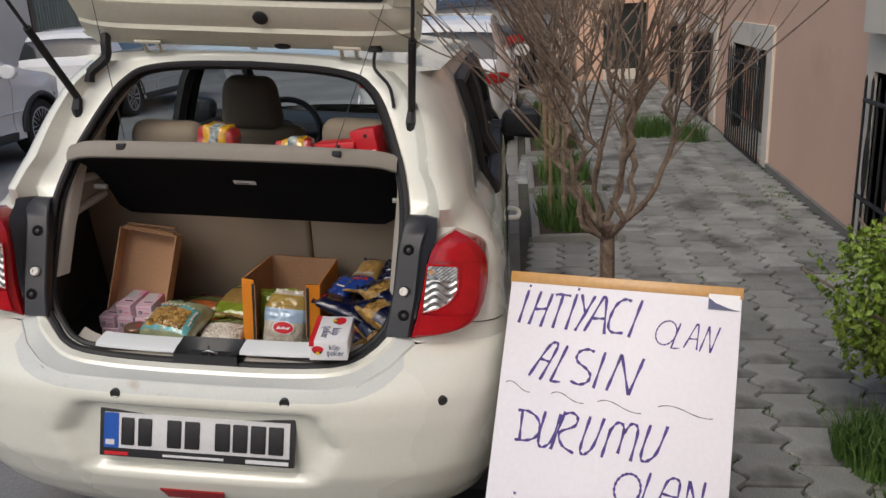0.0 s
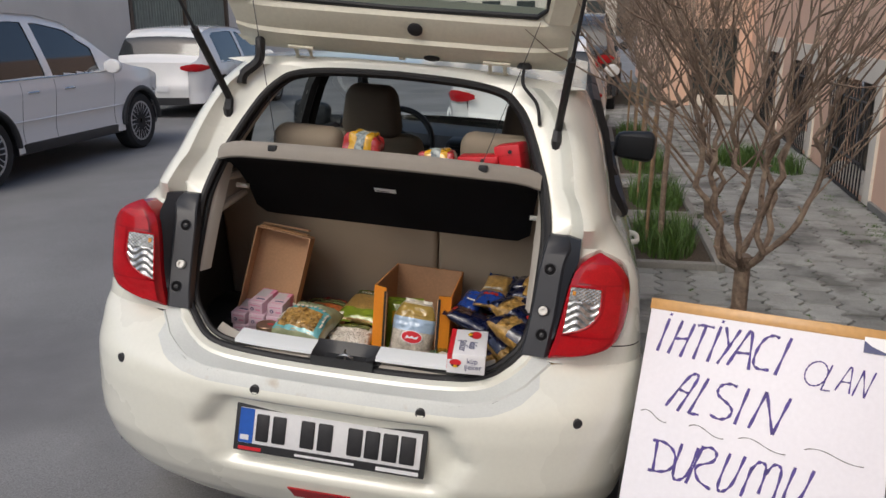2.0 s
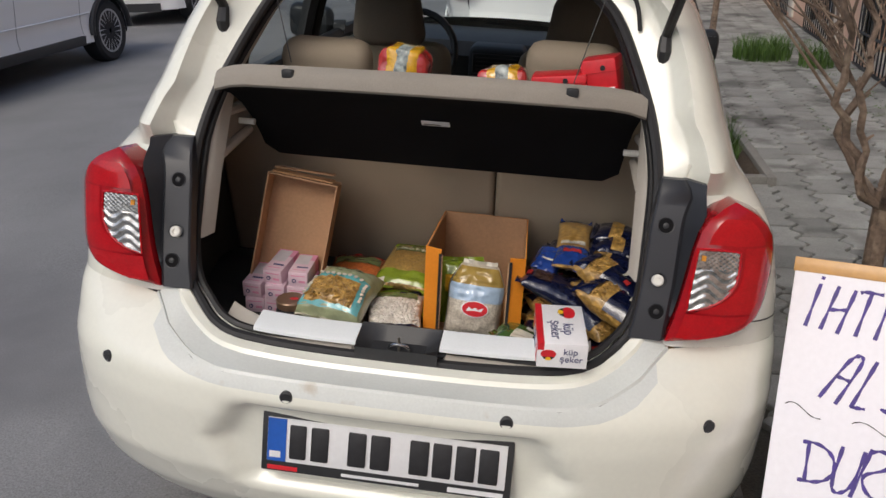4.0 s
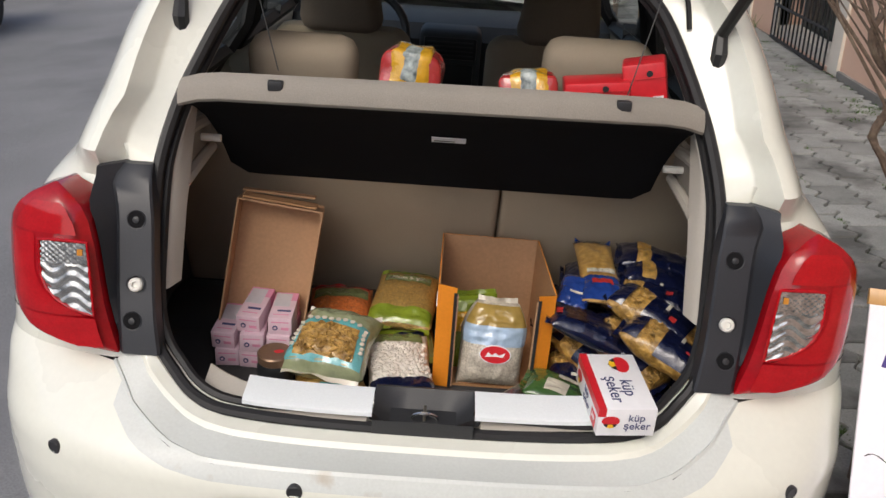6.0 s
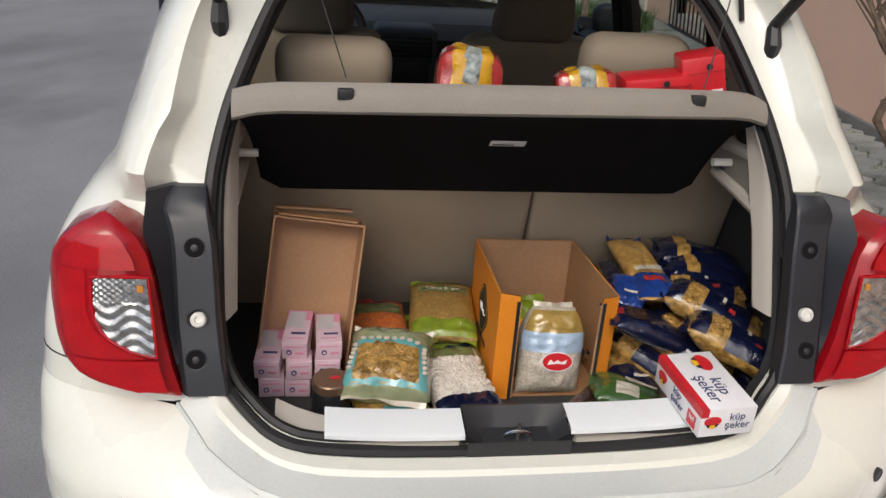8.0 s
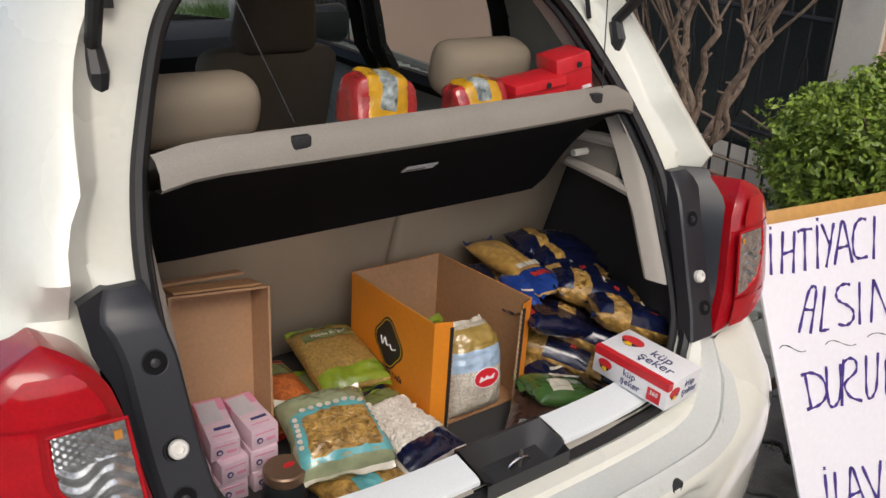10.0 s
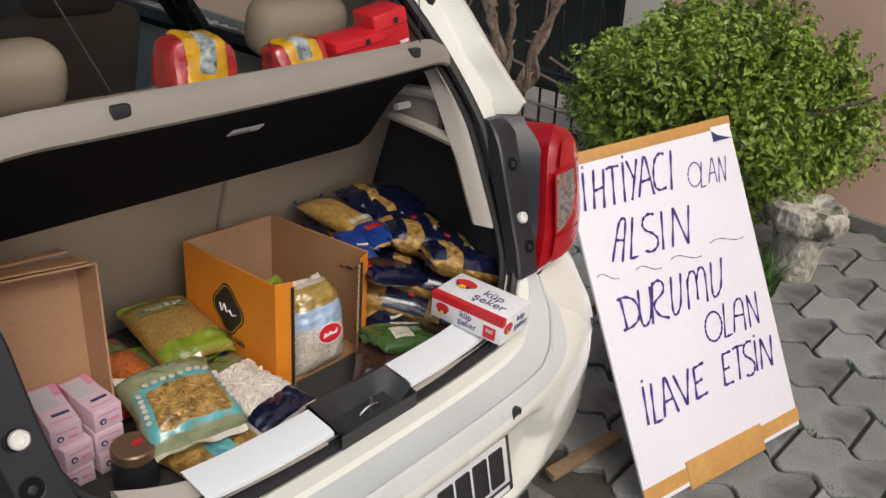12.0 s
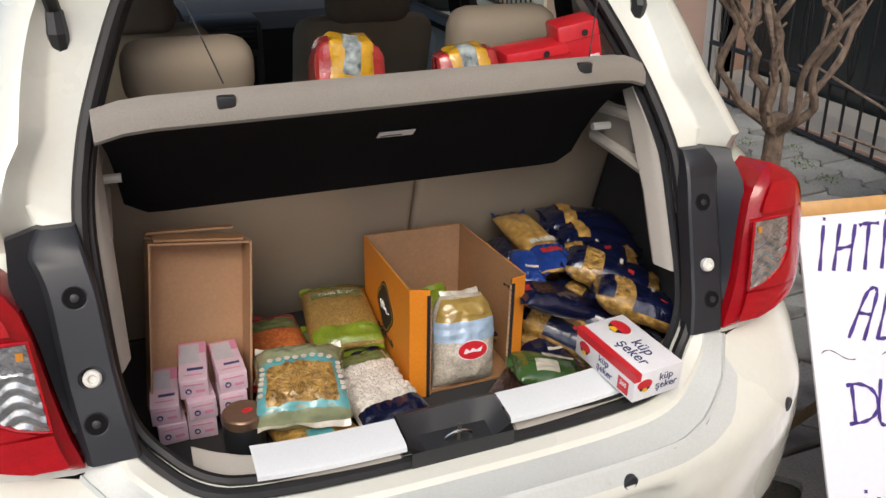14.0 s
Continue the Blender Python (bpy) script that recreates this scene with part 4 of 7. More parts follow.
ringp = [(0.185 * math.cos(a), 0, 0.185 * math.sin(a)) for a in [2 * math.pi * k / 28 for k in range(28)]]
steer = part("steering_wheel", bm_tube(ringp, 0.016, 8, closed=True), BLACK, car, "black steering wheel", at=sw)
bm = bm_lathe([(0.07, -0.02), (0.07, 0.02), (0.04, 0.03)], 20, "y")
for a in (0, math.pi, -math.pi / 2):
    bm_tube([(0.05 * math.cos(a), 0, 0.05 * math.sin(a)), (0.18 * math.cos(a), 0, 0.18 * math.sin(a))], 0.018, 6, bm)
part("wheel_hub", bm, BLACK, steer)
part("rear_view_mirror", bm_box(-0.11, 0.11, -0.015, 0.015, -0.03, 0.03, 0.012, 3), BLACK, car, at=Matrix.Translation((0, 2.42, 1.36)))
part("cabin_floor", bm_box(-0.70, 0.70, 0.85, 2.7, 0.26, 0.30), DARKTRIM, car)
part("headlining", bm_grid([[(x * 0.96, y, z - 0.03) for x, y, z in r] for r in roof_rows]), TRIM, car, "light grey headlining")


# ---- the street ----
WALK_Z = 0.08
xw = lambda y: 2.79 + 0.055 * y  # face of the salmon building
ROAD = [(-60, -0.10), (-9, -0.06), (-6.5, 0.0), (-5, 0.01), (-2.6, 0.085), (-1.3, 0.095), (0.0, 0.0), (0.84, -0.066), (1.2, -0.07), (60, -0.07)]
bm = bm_grid([[(x, y, interp(x, ROAD)) for x in (-60, -20, -9, -7.5, -6.5, -5, -3.8, -2.6, -1.9, -1.3, -0.6, 0, 0.4, 0.84, 1.2, 20, 60)] for y in (-40, -12, -4, -1, 1, 3, 6, 10, 16, 25, 45, 90)])
tagged(part("road", bm, ASPHALT, angle=80), "worn grey asphalt street", "road", kind="structure")
pave = tagged(part("pavement", bm_grid([[(0.62, y, WALK_Z - 0.02), (0.84, y, WALK_Z - 0.02), (2.0, y, WALK_Z - 0.02), (xw(y) + 0.25, y, WALK_Z - 0.02)] for y in (-14, -6, -1, 0.34)]), BEDDING), "grey wavy interlocking concrete pavers with moss in the joints", "pavement", kind="structure")
part("bedding", bm_grid([[(0.86, y, WALK_Z - 0.02), (2.0, y, WALK_Z - 0.02), (xw(y) + 0.25, y, WALK_Z - 0.02)] for y in (0.34, 2, 5, 8, 11, 15, 20)]), BEDDING, pave)
for k in range(24):
    y = -9.5 + k * 1.0
    x = 0.61 if y < 0 else 0.845
    part("kerb_stone", bm_box(x - 0.06, x + 0.06, y + 0.01, y + (0.99 if y + 1 < 0.3 or y > 0.3 else 0.84), -0.12, WALK_Z - 0.004, 0.012), KERB, pave)


def paver_outline(w, l):
    """A paver with two waved sides: x across, y along."""
    side = [(0.024 * math.sin(4 * math.pi * k / 16), k / 16) for k in range(17)]
    right = [(w / 2 + dx, (t - 0.5) * l) for dx, t in side]
    left = [(-w / 2 + dx, (t - 0.5) * l) for dx, t in side[::-1]]
    return right + left


def paver_mesh(w, l, h=0.03):
    bm = bmesh.new()
    g = 0.0065
    o = paver_outline(w, l)
    sx, sy = (w - 2 * g) / w, (l - 2 * g) / l
    top = [bm.verts.new((x * sx * 0.965, y * sy * 0.965, 0)) for x, y in o]
    mid = [bm.verts.new((x * sx, y * sy, -0.005)) for x, y in o]
    low = [bm.verts.new((x * sx, y * sy, -h)) for x, y in o]
    bm.faces.new(top)
    n = len(o)
    for a, b in ((top, mid), (mid, low)):
        for k in range(n):
            bm.faces.new((a[k], b[k], b[(k + 1) % n], a[(k + 1) % n]))
    bmesh.ops.recalc_face_normals(bm, faces=bm.faces)
    me = bpy.data.meshes.new("paver")
    bm.to_mesh(me)
    bm.free()
    me.materials.append(PAVER)
    return me


PW, PL = 0.195, 0.265
near_mesh = paver_mesh(PW, PL)
rng = random.Random(4)
rest, count = [], 0
turn = math.radians(-3.1)
for i in range(-6, 26):
    for j in range(-14, 70):
        u, v = i * PW, j * PL + (0.5 * PL if i % 2 else 0)
        x, y = 0.70 + u * math.cos(turn) - v * math.sin(turn), u * math.sin(turn) + v * math.cos(turn)
        if x > xw(y) - 0.10 or x < (0.66 + 0.07 if y < 0.2 else 0.98) or y < -3 or y > 14:
            continue
        if 1.02 < x < 1.55 and any(a < y < b for a, b in ((3.3, 4.5), (4.75, 5.9), (6.4, 7.8), (8.6, 10.2))):
            continue
        m = Matrix.Translation((x, y, WALK_Z + rng.uniform(-0.004, 0.003))) @ Matrix.Rotation(turn + rng.uniform(-0.012, 0.012), 4, "Z") @ Matrix.Rotation(rng.uniform(-0.012, 0.012), 4, "X") @ Matrix.Rotation(rng.uniform(-0.012, 0.012), 4, "Y")
        if -0.75 < y < 1.55 and count < 300:
            ob = new("paver", near_mesh)
            ob.parent, ob.matrix_basis = pave, m
            count += 1
        else:
            rest.append(m)
base = [v.co.copy() for v in near_mesh.vertices]
polys = [tuple(p.vertices) for p in near_mesh.polygons]
verts, faces = [], []
for m in rest:
    o = len(verts)
    verts += [m @ c for c in base]
    faces += [tuple(o + k for k in p) for p in polys]
me = bpy.data.meshes.new("paving")
me.from_pydata(verts, [], faces)
FAR_PAVER = PAVER.copy()
FAR_PAVER.name = "grey_paver_field"
nodes = FAR_PAVER.node_tree
info = [n for n in nodes.nodes if n.bl_idname == "ShaderNodeObjectInfo"][0]
geo = nodes.nodes.new("ShaderNodeNewGeometry")
nodes.links.new(geo.outputs["Random Per Island"], info.outputs["Random"].links[0].to_socket)
me.materials.append(FAR_PAVER)
ob = new("paving", me)
ob.parent = pave
tagged(ob, kind="stuff")


# grass: blades in clumps
def blades(name, clumps, label, seed, lo=0.06, hi=0.18):
    r = random.Random(seed)
    vs, fs = [], []
    for cx, cy, cz, rx, ry, n in clumps:
        for _ in range(n):
            a, q = r.uniform(0, 6.28), math.sqrt(r.random())
            x, y = cx + rx * q * math.cos(a), cy + ry * q * math.sin(a)
            h, w, t = r.uniform(lo, hi), r.uniform(0.0025, 0.005), r.uniform(0, 6.28)
            bend = r.uniform(0.2, 0.8) * h
            dx, dy, bx, by = math.cos(t) * w, math.sin(t) * w, -math.sin(t) * bend, math.cos(t) * bend
            o = len(vs)
            vs += [(x - dx, y - dy, cz), (x + dx, y + dy, cz), (x + dx * 0.8 + bx * 0.3, y + dy * 0.8 + by * 0.3, cz + h * 0.6), (x - dx * 0.8 + bx * 0.3, y - dy * 0.8 + by * 0.3, cz + h * 0.6), (x + bx, y + by, cz + h)]
            fs += [(o, o + 1, o + 2, o + 3), (o + 3, o + 2, o + 4)]
    m = bpy.data.meshes.new(name)
    m.from_pydata(vs, [], fs)
    m.materials.append(GRASS)
    return tagged(new(name, m), label, "grass", kind="stuff")


blades("grass_clumps", [(1.25, 3.9, WALK_Z, 0.22, 0.5, 900), (1.30, 5.3, WALK_Z, 0.22, 0.5, 900), (1.3, 7.1, WALK_Z, 0.22, 0.6, 700), (1.3, 9.4, WALK_Z, 0.22, 0.7, 600), (2.35, 7.5, WALK_Z, 0.28, 0.30, 900), (2.75, 7.0, WALK_Z, 0.16, 0.2, 300)], "green grass in the planting strips", 2, 0.08, 0.26)
blades("pot_grass", [(1.98, 0.10, WALK_Z, 0.08, 0.07, 260), (2.04, 0.28, WALK_Z, 0.1, 0.10, 140), (2.06, 0.62, WALK_Z, 0.12, 0.16, 700)], "tuft of green grass beside the stone pot", 5, 0.05, 0.17)
moss = []
r = random.Random(9)
for _ in range(130):
    y = r.choice((r.uniform(-0.6, 1.5), r.uniform(1.5, 9)))
    x = r.uniform(0.95, xw(y) - 0.05)
    i = round((x - 0.70) / PW)
    moss.append((0.70 + (i + 0.5) * PW + 0.055 * y + r.uniform(-0.01, 0.01), y, WALK_Z - 0.012, 0.012, r.uniform(0.02, 0.09), 26))
for _ in range(60):
    y = r.uniform(1.5, 9)
    moss.append((xw(y) - r.uniform(0.02, 0.4), y, WALK_Z - 0.01, 0.05, 0.06, 40))
blades("joint_weeds", moss, "small weeds and moss in the paver joints", 6, 0.010, 0.020)
for y0, y1 in ((3.3, 4.5), (4.75, 5.9), (6.4, 7.8), (8.6, 10.2)):
    bed = tagged(part("planting_bed", bm_box(1.03, 1.54, y0 + 0.02, y1 - 0.02, 0.02, WALK_Z + 0.012, 0.015), SOIL), "planting bed of dark soil edged with concrete", "planting bed", "planting beds")
    for a in ((0.985, 1.04, y0 - 0.03, y1 + 0.03), (1.53, 1.585, y0 - 0.03, y1 + 0.03), (1.04, 1.53, y0 - 0.03, y0 + 0.03), (1.04, 1.53, y1 - 0.03, y1 + 0.03)):
        part("edging", bm_box(*a, 0.0, WALK_Z + 0.045, 0.008), KERB, bed)


# salmon building along the pavement, its openings cut through the wall
def wall_block(y0, y1, z0, z1, depth=0.22, front=0.0):
    bm = bmesh.new()
    v = [bm.verts.new((xw(y) + d, y, z)) for z in (z0, z1) for y in (y0, y1) for d in (front, depth)]
    for f in ((0, 1, 3, 2), (4, 6, 7, 5), (0, 4, 5, 1), (2, 3, 7, 6), (0, 2, 6, 4), (1, 5, 7, 3)):
        bm.faces.new([v[i] for i in f])
    return bm


OPENINGS = [(1.22, 3.05, 0.10, 1.12), (5.62, 7.10, 0.10, 1.08), (8.25, 9.55, 0.10, 1.12), (10.75, 11.9, 0.12, 1.15)]
building = thing("apartment_building", "salmon-pink rendered building with cream window surrounds", "building")
last = -14.0
for y0, y1, z0, z1 in OPENINGS:
    part("wall", wall_block(last, y0, -0.05, 4.2), PINKWALL, building, smooth=False)
    part("wall", wall_block(y0, y1, z1, 4.2), PINKWALL, building, smooth=False)
    part("wall", wall_block(y0, y1, -0.05, z0), PINKWALL, building, smooth=False)
    part("window_surround", wall_block(y0 - 0.20, y0, z0 - 0.02, z1 + 0.21, 0.10, -0.025), CREAMTRIM, building, "cream window surround", smooth=False)
    part("window_surround", wall_block(y0, y1 + 0.12, z1, z1 + 0.21, 0.10, -0.025), CREAMTRIM, building, smooth=False)
    part("window_surround", wall_block(y1, y1 + 0.12, z0 - 0.02, z1, 0.10, -0.024), CREAMTRIM, building, smooth=False)
    pane = part("dark_window", wall_block(y0, y1, z0, z1, 0.27, 0.24), DARKROOM, building, "dark window pane", smooth=False)
    part("window_sill", wall_block(y0, y1, z0 - 0.02, z0 + 0.10, 0.20, 0.01), CREAMTRIM, building, "cream window sill", smooth=False)
    n = int((y1 - y0) / 0.105)
    bm = bmesh.new()
    for k in range(n + 1):
        y = y0 + (y1 - y0) * k / n
        bm_tube([(xw(y) - 0.06, y, z0 - 0.01), (xw(y) - 0.06, y, z1 - 0.05), (xw(y) - 0.06, y, z1 - 0.015)], [0.008, 0.008, 0.001], 6, bm)
    for z in (z0 + 0.0, z0 + 0.30, z1 - 0.16):
        bm_tube([(xw(y0) - 0.06, y0, z), (xw(y1) - 0.06, y1, z)], 0.014, 6, bm)
    for k in range(1, n, 3):
        y = y0 + (y1 - y0) * k / n
        for s in (1, -1):
            pts = [(xw(y) - 0.06, y + s * 0.03 * math.sin(a), (z0 + z1) / 2 + 0.18 * math.cos(a)) for a in [math.pi * q / 8 for q in range(9)]]
            bm_tube(pts, 0.005, 5, bm)
    part("window_grille", bm, IRON, building, "black wrought-iron grille")
    last = y1
part("wall", wall_block(last, 14.2, -0.05, 4.2), PINKWALL, building, smooth=False)
part("plinth", wall_block(-14, 1.0, 0.0, 0.13, 0.05, -0.03), KERB, building, smooth=False)
part("plinth", wall_block(3.2, 5.4, 0.0, 0.13, 0.05, -0.03), KERB, building, smooth=False)
part("canopy", wall_block(1.0, 3.06, 1.34, 2.3, 0.05, -0.10), CREAMTRIM, building, "cream projecting band", smooth=False)
# end of the pavement: a projecting wing with a dark shop front
wing = thing("corner_wing", "salmon wing with a dark shutter at the end of the pavement", "building")
part("wall", bm_box(2.05, 2.55, 14.2, 14.5, 0, 7), PINKWALL, wing, smooth=False)
part("wall", bm_box(2.55, 3.35, 14.2, 14.5, 1.45, 7), PINKWALL, wing, smooth=False)
part("wall", bm_box(2.55, 3.35, 14.2, 14.5, 0, 0.25), CREAMTRIM, wing, smooth=False)
part("wall", bm_box(3.35, 4.2, 14.2, 14.5, 0, 7), PINKWALL, wing, smooth=False)
part("dark_shutter", bm_box(2.55, 3.35, 14.32, 14.4, 0.25, 1.45), DARKROOM, wing, smooth=False)
part("return_wall", bm_box(2.05, 2.2, 14.5, 24.0, 0, 7), PINKWALL, wing, smooth=False)

# far side of the street
tagged(part("wall_west", bm_box(-9.6, -9.3, -14, 15.3, -0.1, 4.2), BEIGEWALL, smooth=False), "plain beige rendered street wall", "wall", kind="structure")
tagged(part("wall_west_far", bm_box(-9.6, -9.3, 20.5, 40.0, -0.1, 4.2), BEIGEWALL, smooth=False), "plain beige rendered street wall", "wall", kind="structure")
shop = thing("grille_front", "shop front behind a grey folding grille", "shop front")
part("back_panel", bm_box(-9.55, -9.5, 15.3, 20.5, -0.1, 4.2), BEIGEWALL, shop, smooth=False)
for k in range(38):
    y = 15.55 + k * 0.128
    part("slat", bm_box(-9.42, -9.36, y, y + 0.035, 0.4, 3.0), GRILLE, shop, smooth=False)
for y in (15.36, 17.9, 20.36):
    part("post", bm_box(-9.48, -9.30, y, y + 0.12, 0.0, 3.1), RUSTY, shop, smooth=False)
tagged(part("wall_south", bm_box(-9.6, 3.0, -14.3, -14.0, -0.1, 2.6), BEIGEWALL, smooth=False), "plain beige wall closing the street behind", "wall", kind="structure")
far = thing("far_house", "pale apartment block at the end of the street", "building")
part("wall", bm_box(-8.0, 2.0, 45.0, 46.0, 0, 9), CREAMTRIM, far, smooth=False)
for k in range(5):
    for f in range(3):
        part("window", bm_box(-7.2 + 1.9 * k, -6.2 + 1.9 * k, 44.94, 45.05, 1.2 + 2.8 * f, 2.6 + 2.8 * f), DARKROOM, far, smooth=False)


# parked cars
def parked_car(name, label, paint, length, width, height, x, y, yaw=0.0, z=0.0, wr=0.33, rear="hatch", spokes=5, tint=SMOKED):
    c = thing(name, label, "car", "parked cars", at=pose(x, y, z, 0, 0, yaw))
    L, W, H = length, width / 2, height
    belt, low = 0.60 * H, 0.17 * H
    nose = [(0.0, 0.66), (0.012 * L, 0.79), (0.035 * L, 0.89), (0.07 * L, 0.95), (0.13 * L, 0.99), (0.2 * L, 1.0), (0.78 * L, 1.0), (0.88 * L, 0.975), (0.94 * L, 0.92), (0.975 * L, 0.83), (L, 0.70)]
    top = [(0, 0.60 * H), (0.03 * L, 0.66 * H), (0.075 * L, 0.86 * H), (0.10 * L, 0.925 * H), (0.14 * L, 0.965 * H), (0.22 * L, 0.99 * H), (0.36 * L, H), (0.46 * L, 0.985 * H), (0.55 * L, 0.94 * H), (0.63 * L, 0.82 * H), (0.71 * L, 0.675 * H), (0.78 * L, 0.635 * H), (0.88 * L, 0.595 * H), (0.94 * L, 0.55 * H), (0.98 * L, 0.47 * H), (L, 0.40 * H)]
    ys = [L * k / 110 for k in range(111)]
    ax = [0.17 * L, 0.81 * L]

    def flare(yy, zz):
        """Bulge of the arches and the shoulder, hollow of the doors."""
        near = min(math.hypot(yy - a, zz - wr) for a in ax) - wr - 0.06
        return 0 if zz > belt else 0.030 * math.exp(-(near / 0.12) ** 2) + 0.020 * math.exp(-((zz - 0.52 * H) / 0.10) ** 2) - 0.030 * math.exp(-((zz - 0.30 * H) / 0.14) ** 2)

    rows = []
    for k in range(49):
        v = k / 48
        row = []
        for yy in ys:
            t = interp(yy, top)
            s = interp(yy, nose)
            zz = low + v * (t - low)
            lean = max(0.0, (zz - belt) / (H - belt))
            bulge = 1 - 0.05 * max(0, (belt * 0.55 - zz) / belt)
            row.append((W * s * bulge * (1 - 0.30 * lean ** 1.15) + flare(yy, zz), yy, zz))
        rows.append(row)
    arch = lambda q: min(math.hypot(q.y - a, q.z - wr) for a in ax) > wr + 0.055
    wind = lambda q: q.z > belt + 0.03 and q.z < interp(q.y, top) - 0.09 and 0.17 * L < q.y < 0.625 * L and not 0.40 * L < q.y < 0.425 * L
    for s in (1, -1):
        rr = [[(s * a, b, d) for a, b, d in row] for row in rows]
        part("side", bm_grid(rr, keep=lambda q: arch(q) and not wind(q)), paint, c, angle=50)
        part("side_window", bm_grid([[(a - s * 0.01, b, d) for a, b, d in row] for row in rr], keep=wind), tint, c)
        for a in ax:
            wheel(c, s * (W - 0.20), a, wr, s, 0.20, spokes)
            part("arch_liner", bm_grid([[(s * xx, a + (wr + 0.05) * math.cos(q), wr + (wr + 0.05) * math.sin(q)) for q in [math.pi * (n / 12 * 1.1 - 0.05) for n in range(13)]] for xx in (W - 0.01, W - 0.35)]), BLACK, c)
            lip = [(s * (W + 0.004), a + (wr + 0.065) * math.cos(q), wr + (wr + 0.065) * math.sin(q)) for q in [math.pi * n / 16 for n in range(17)]]
            part("arch_trim", bm_tube([(x * 1.02, y, z) for x, y, z in lip], 0.034 if height > 1.6 else 0.012, 8), BLACK if height > 1.5 else paint, c)
        part("sill", bm_box(min(s * (W - 0.08), s * (W - 0.005)), max(s * (W - 0.08), s * (W - 0.005)), 0.27 * L, 0.71 * L, low - 0.02, low + 0.09, 0.015), BLACK, c)
        bm = bmesh.new()
        bmesh.ops.create_uvsphere(bm, u_segments=16, v_segments=10, radius=1)
        for v in bm.verts:
            v.co = Vector((s * (W + 0.10) + v.co.x * 0.11, 0.655 * L + max(v.co.y, -0.4) * 0.09, belt + 0.07 + v.co.z * 0.085))
        part("door_mirror", bm, paint, c)
        for hy in (0.32 * L, 0.46 * L):
            part("door_handle", bm_tube(spline([(s * (W - 0.01), hy, belt - 0.13), (s * (W + 0.025), hy + 0.03, belt - 0.125), (s * (W + 0.025), hy + 0.17, belt - 0.125), (s * (W - 0.01), hy + 0.20, belt - 0.13)], 3), 0.013, 6), CHROME, c)
        lamp = [[(s * W * fx * k, yy - 0.01, 0.565 * H + (zz - 0.56 * H) * tp) for fx, yy, tp in ((0.56, -0.078, 0.3), (0.66, -0.060, 0.75), (0.80, 0.03, 1.0), (0.90, 0.11, 0.9), (0.975, 0.30, 0.35))] for zz, k in ((0.515 * H, 1.0), (0.545 * H, 1.012), (0.585 * H, 1.012), (0.60 * H, 1.0))]
        part("tail_lamp", bm_grid(lamp), RED_LENS, c, "red tail lamp")
        head = [[(s * W * interp(yy, nose) * q, yy + 0.01, zz) for yy, q in ((0.99 * L, 0.70), (0.985 * L, 0.95), (0.95 * L, 1.005), (0.90 * L, 1.008))] for zz in (0.42 * H, 0.47 * H, 0.50 * H)]
        part("head_lamp", bm_grid(head), CLEAR_LENS, c, "clear head lamp")
        for dy in (0.30 * L, 0.425 * L, 0.685 * L):
            part("door_gap", bm_tube([(s * (W * (1 - 0.05 * max(0, (belt * 0.55 - zz) / belt)) + flare(dy, zz) - 0.001), dy, zz) for zz in [low + 0.1 + (belt - low - 0.12) * q / 10 for q in range(11)]], 0.0035, 5), BLACK, c)
        part("belt_strip", bm_tube([(s * (W * 1.0 + 0.002), 0.17 * L, belt + 0.012), (s * (W * 1.0 + 0.002), 0.66 * L, belt + 0.012)], 0.009, 6), CHROME, c)
        part("side_moulding", bm_tube([(s * (W + 0.002), 0.25 * L, 0.36 * H), (s * (W + 0.002), 0.72 * L, 0.36 * H)], 0.012, 6), paint, c)
    # top skin and the two ends
    bm = bmesh.new()
    skin = []
    for yy in ys:
        t = interp(yy, top)
        lean = max(0.0, (t - belt) / (H - belt))
        w = W * interp(yy, nose) * (1 - 0.27 * lean)
        skin.append([(w * q, yy, t + 0.03 * (1 - q * q)) for q in [n / 6 - 1 for n in range(13)]])
    screen = lambda q: (0.575 * L < q.y < 0.71 * L or 0.032 * L < q.y < 0.085 * L) and abs(q.x) < W * 0.86
    part("top_skin", bm_grid(skin, keep=lambda q: not screen(q)), paint, c, angle=50)
    part("windscreen", bm_grid([[(a, b, d - 0.008) for a, b, d in row] for row in skin], keep=lambda q: screen(q) and q.y > 0.3 * L), tint, c)
    part("rear_window", bm_grid([[(a, b, d - 0.008) for a, b, d in row] for row in skin], keep=lambda q: screen(q) and q.y < 0.3 * L), tint, c)
    part("tail_panel", bm_grid([[(W * 0.665 * q * f, -0.06 * (1 - q * q) - d, zz) for q in [n / 6 - 1 for n in range(13)]] for zz, d, f in ((low, -0.03, 0.97), (low + 0.14 * H, 0.02, 1.0), (0.38 * H, 0.02, 1.0), (0.40 * H, 0.0, 1.0), (0.62 * H, -0.02, 1.0))]), paint, c, angle=50)
    part("lower_bumper", bm_grid([[(W * 0.67 * q, -0.065 * (1 - q * q) - 0.03, zz) for q in [n / 6 - 1 for n in range(13)]] for zz in (low - 0.02, low + 0.07 * H)]), BLACK, c)
    part("nose_panel", bm_grid([[(W * 0.70 * q, L + 0.06 * (1 - q * q) + d, zz) for q in [n / 6 - 1 for n in range(13)]] for zz, d in ((low, -0.03), (0.3 * H, 0.02), (0.42 * H, -0.01))]), paint, c, angle=50)
    part("number_plate", bm_box(-0.26, 0.26, -0.088, -0.078, 0.30 * H, 0.30 * H + 0.11, 0.003), PLATE, c)
    part("cabin", bm_box(-W * 0.7, W * 0.7, 0.2 * L, 0.62 * L, low + 0.1, belt - 0.05, 0.05), DASH, c)
    return c


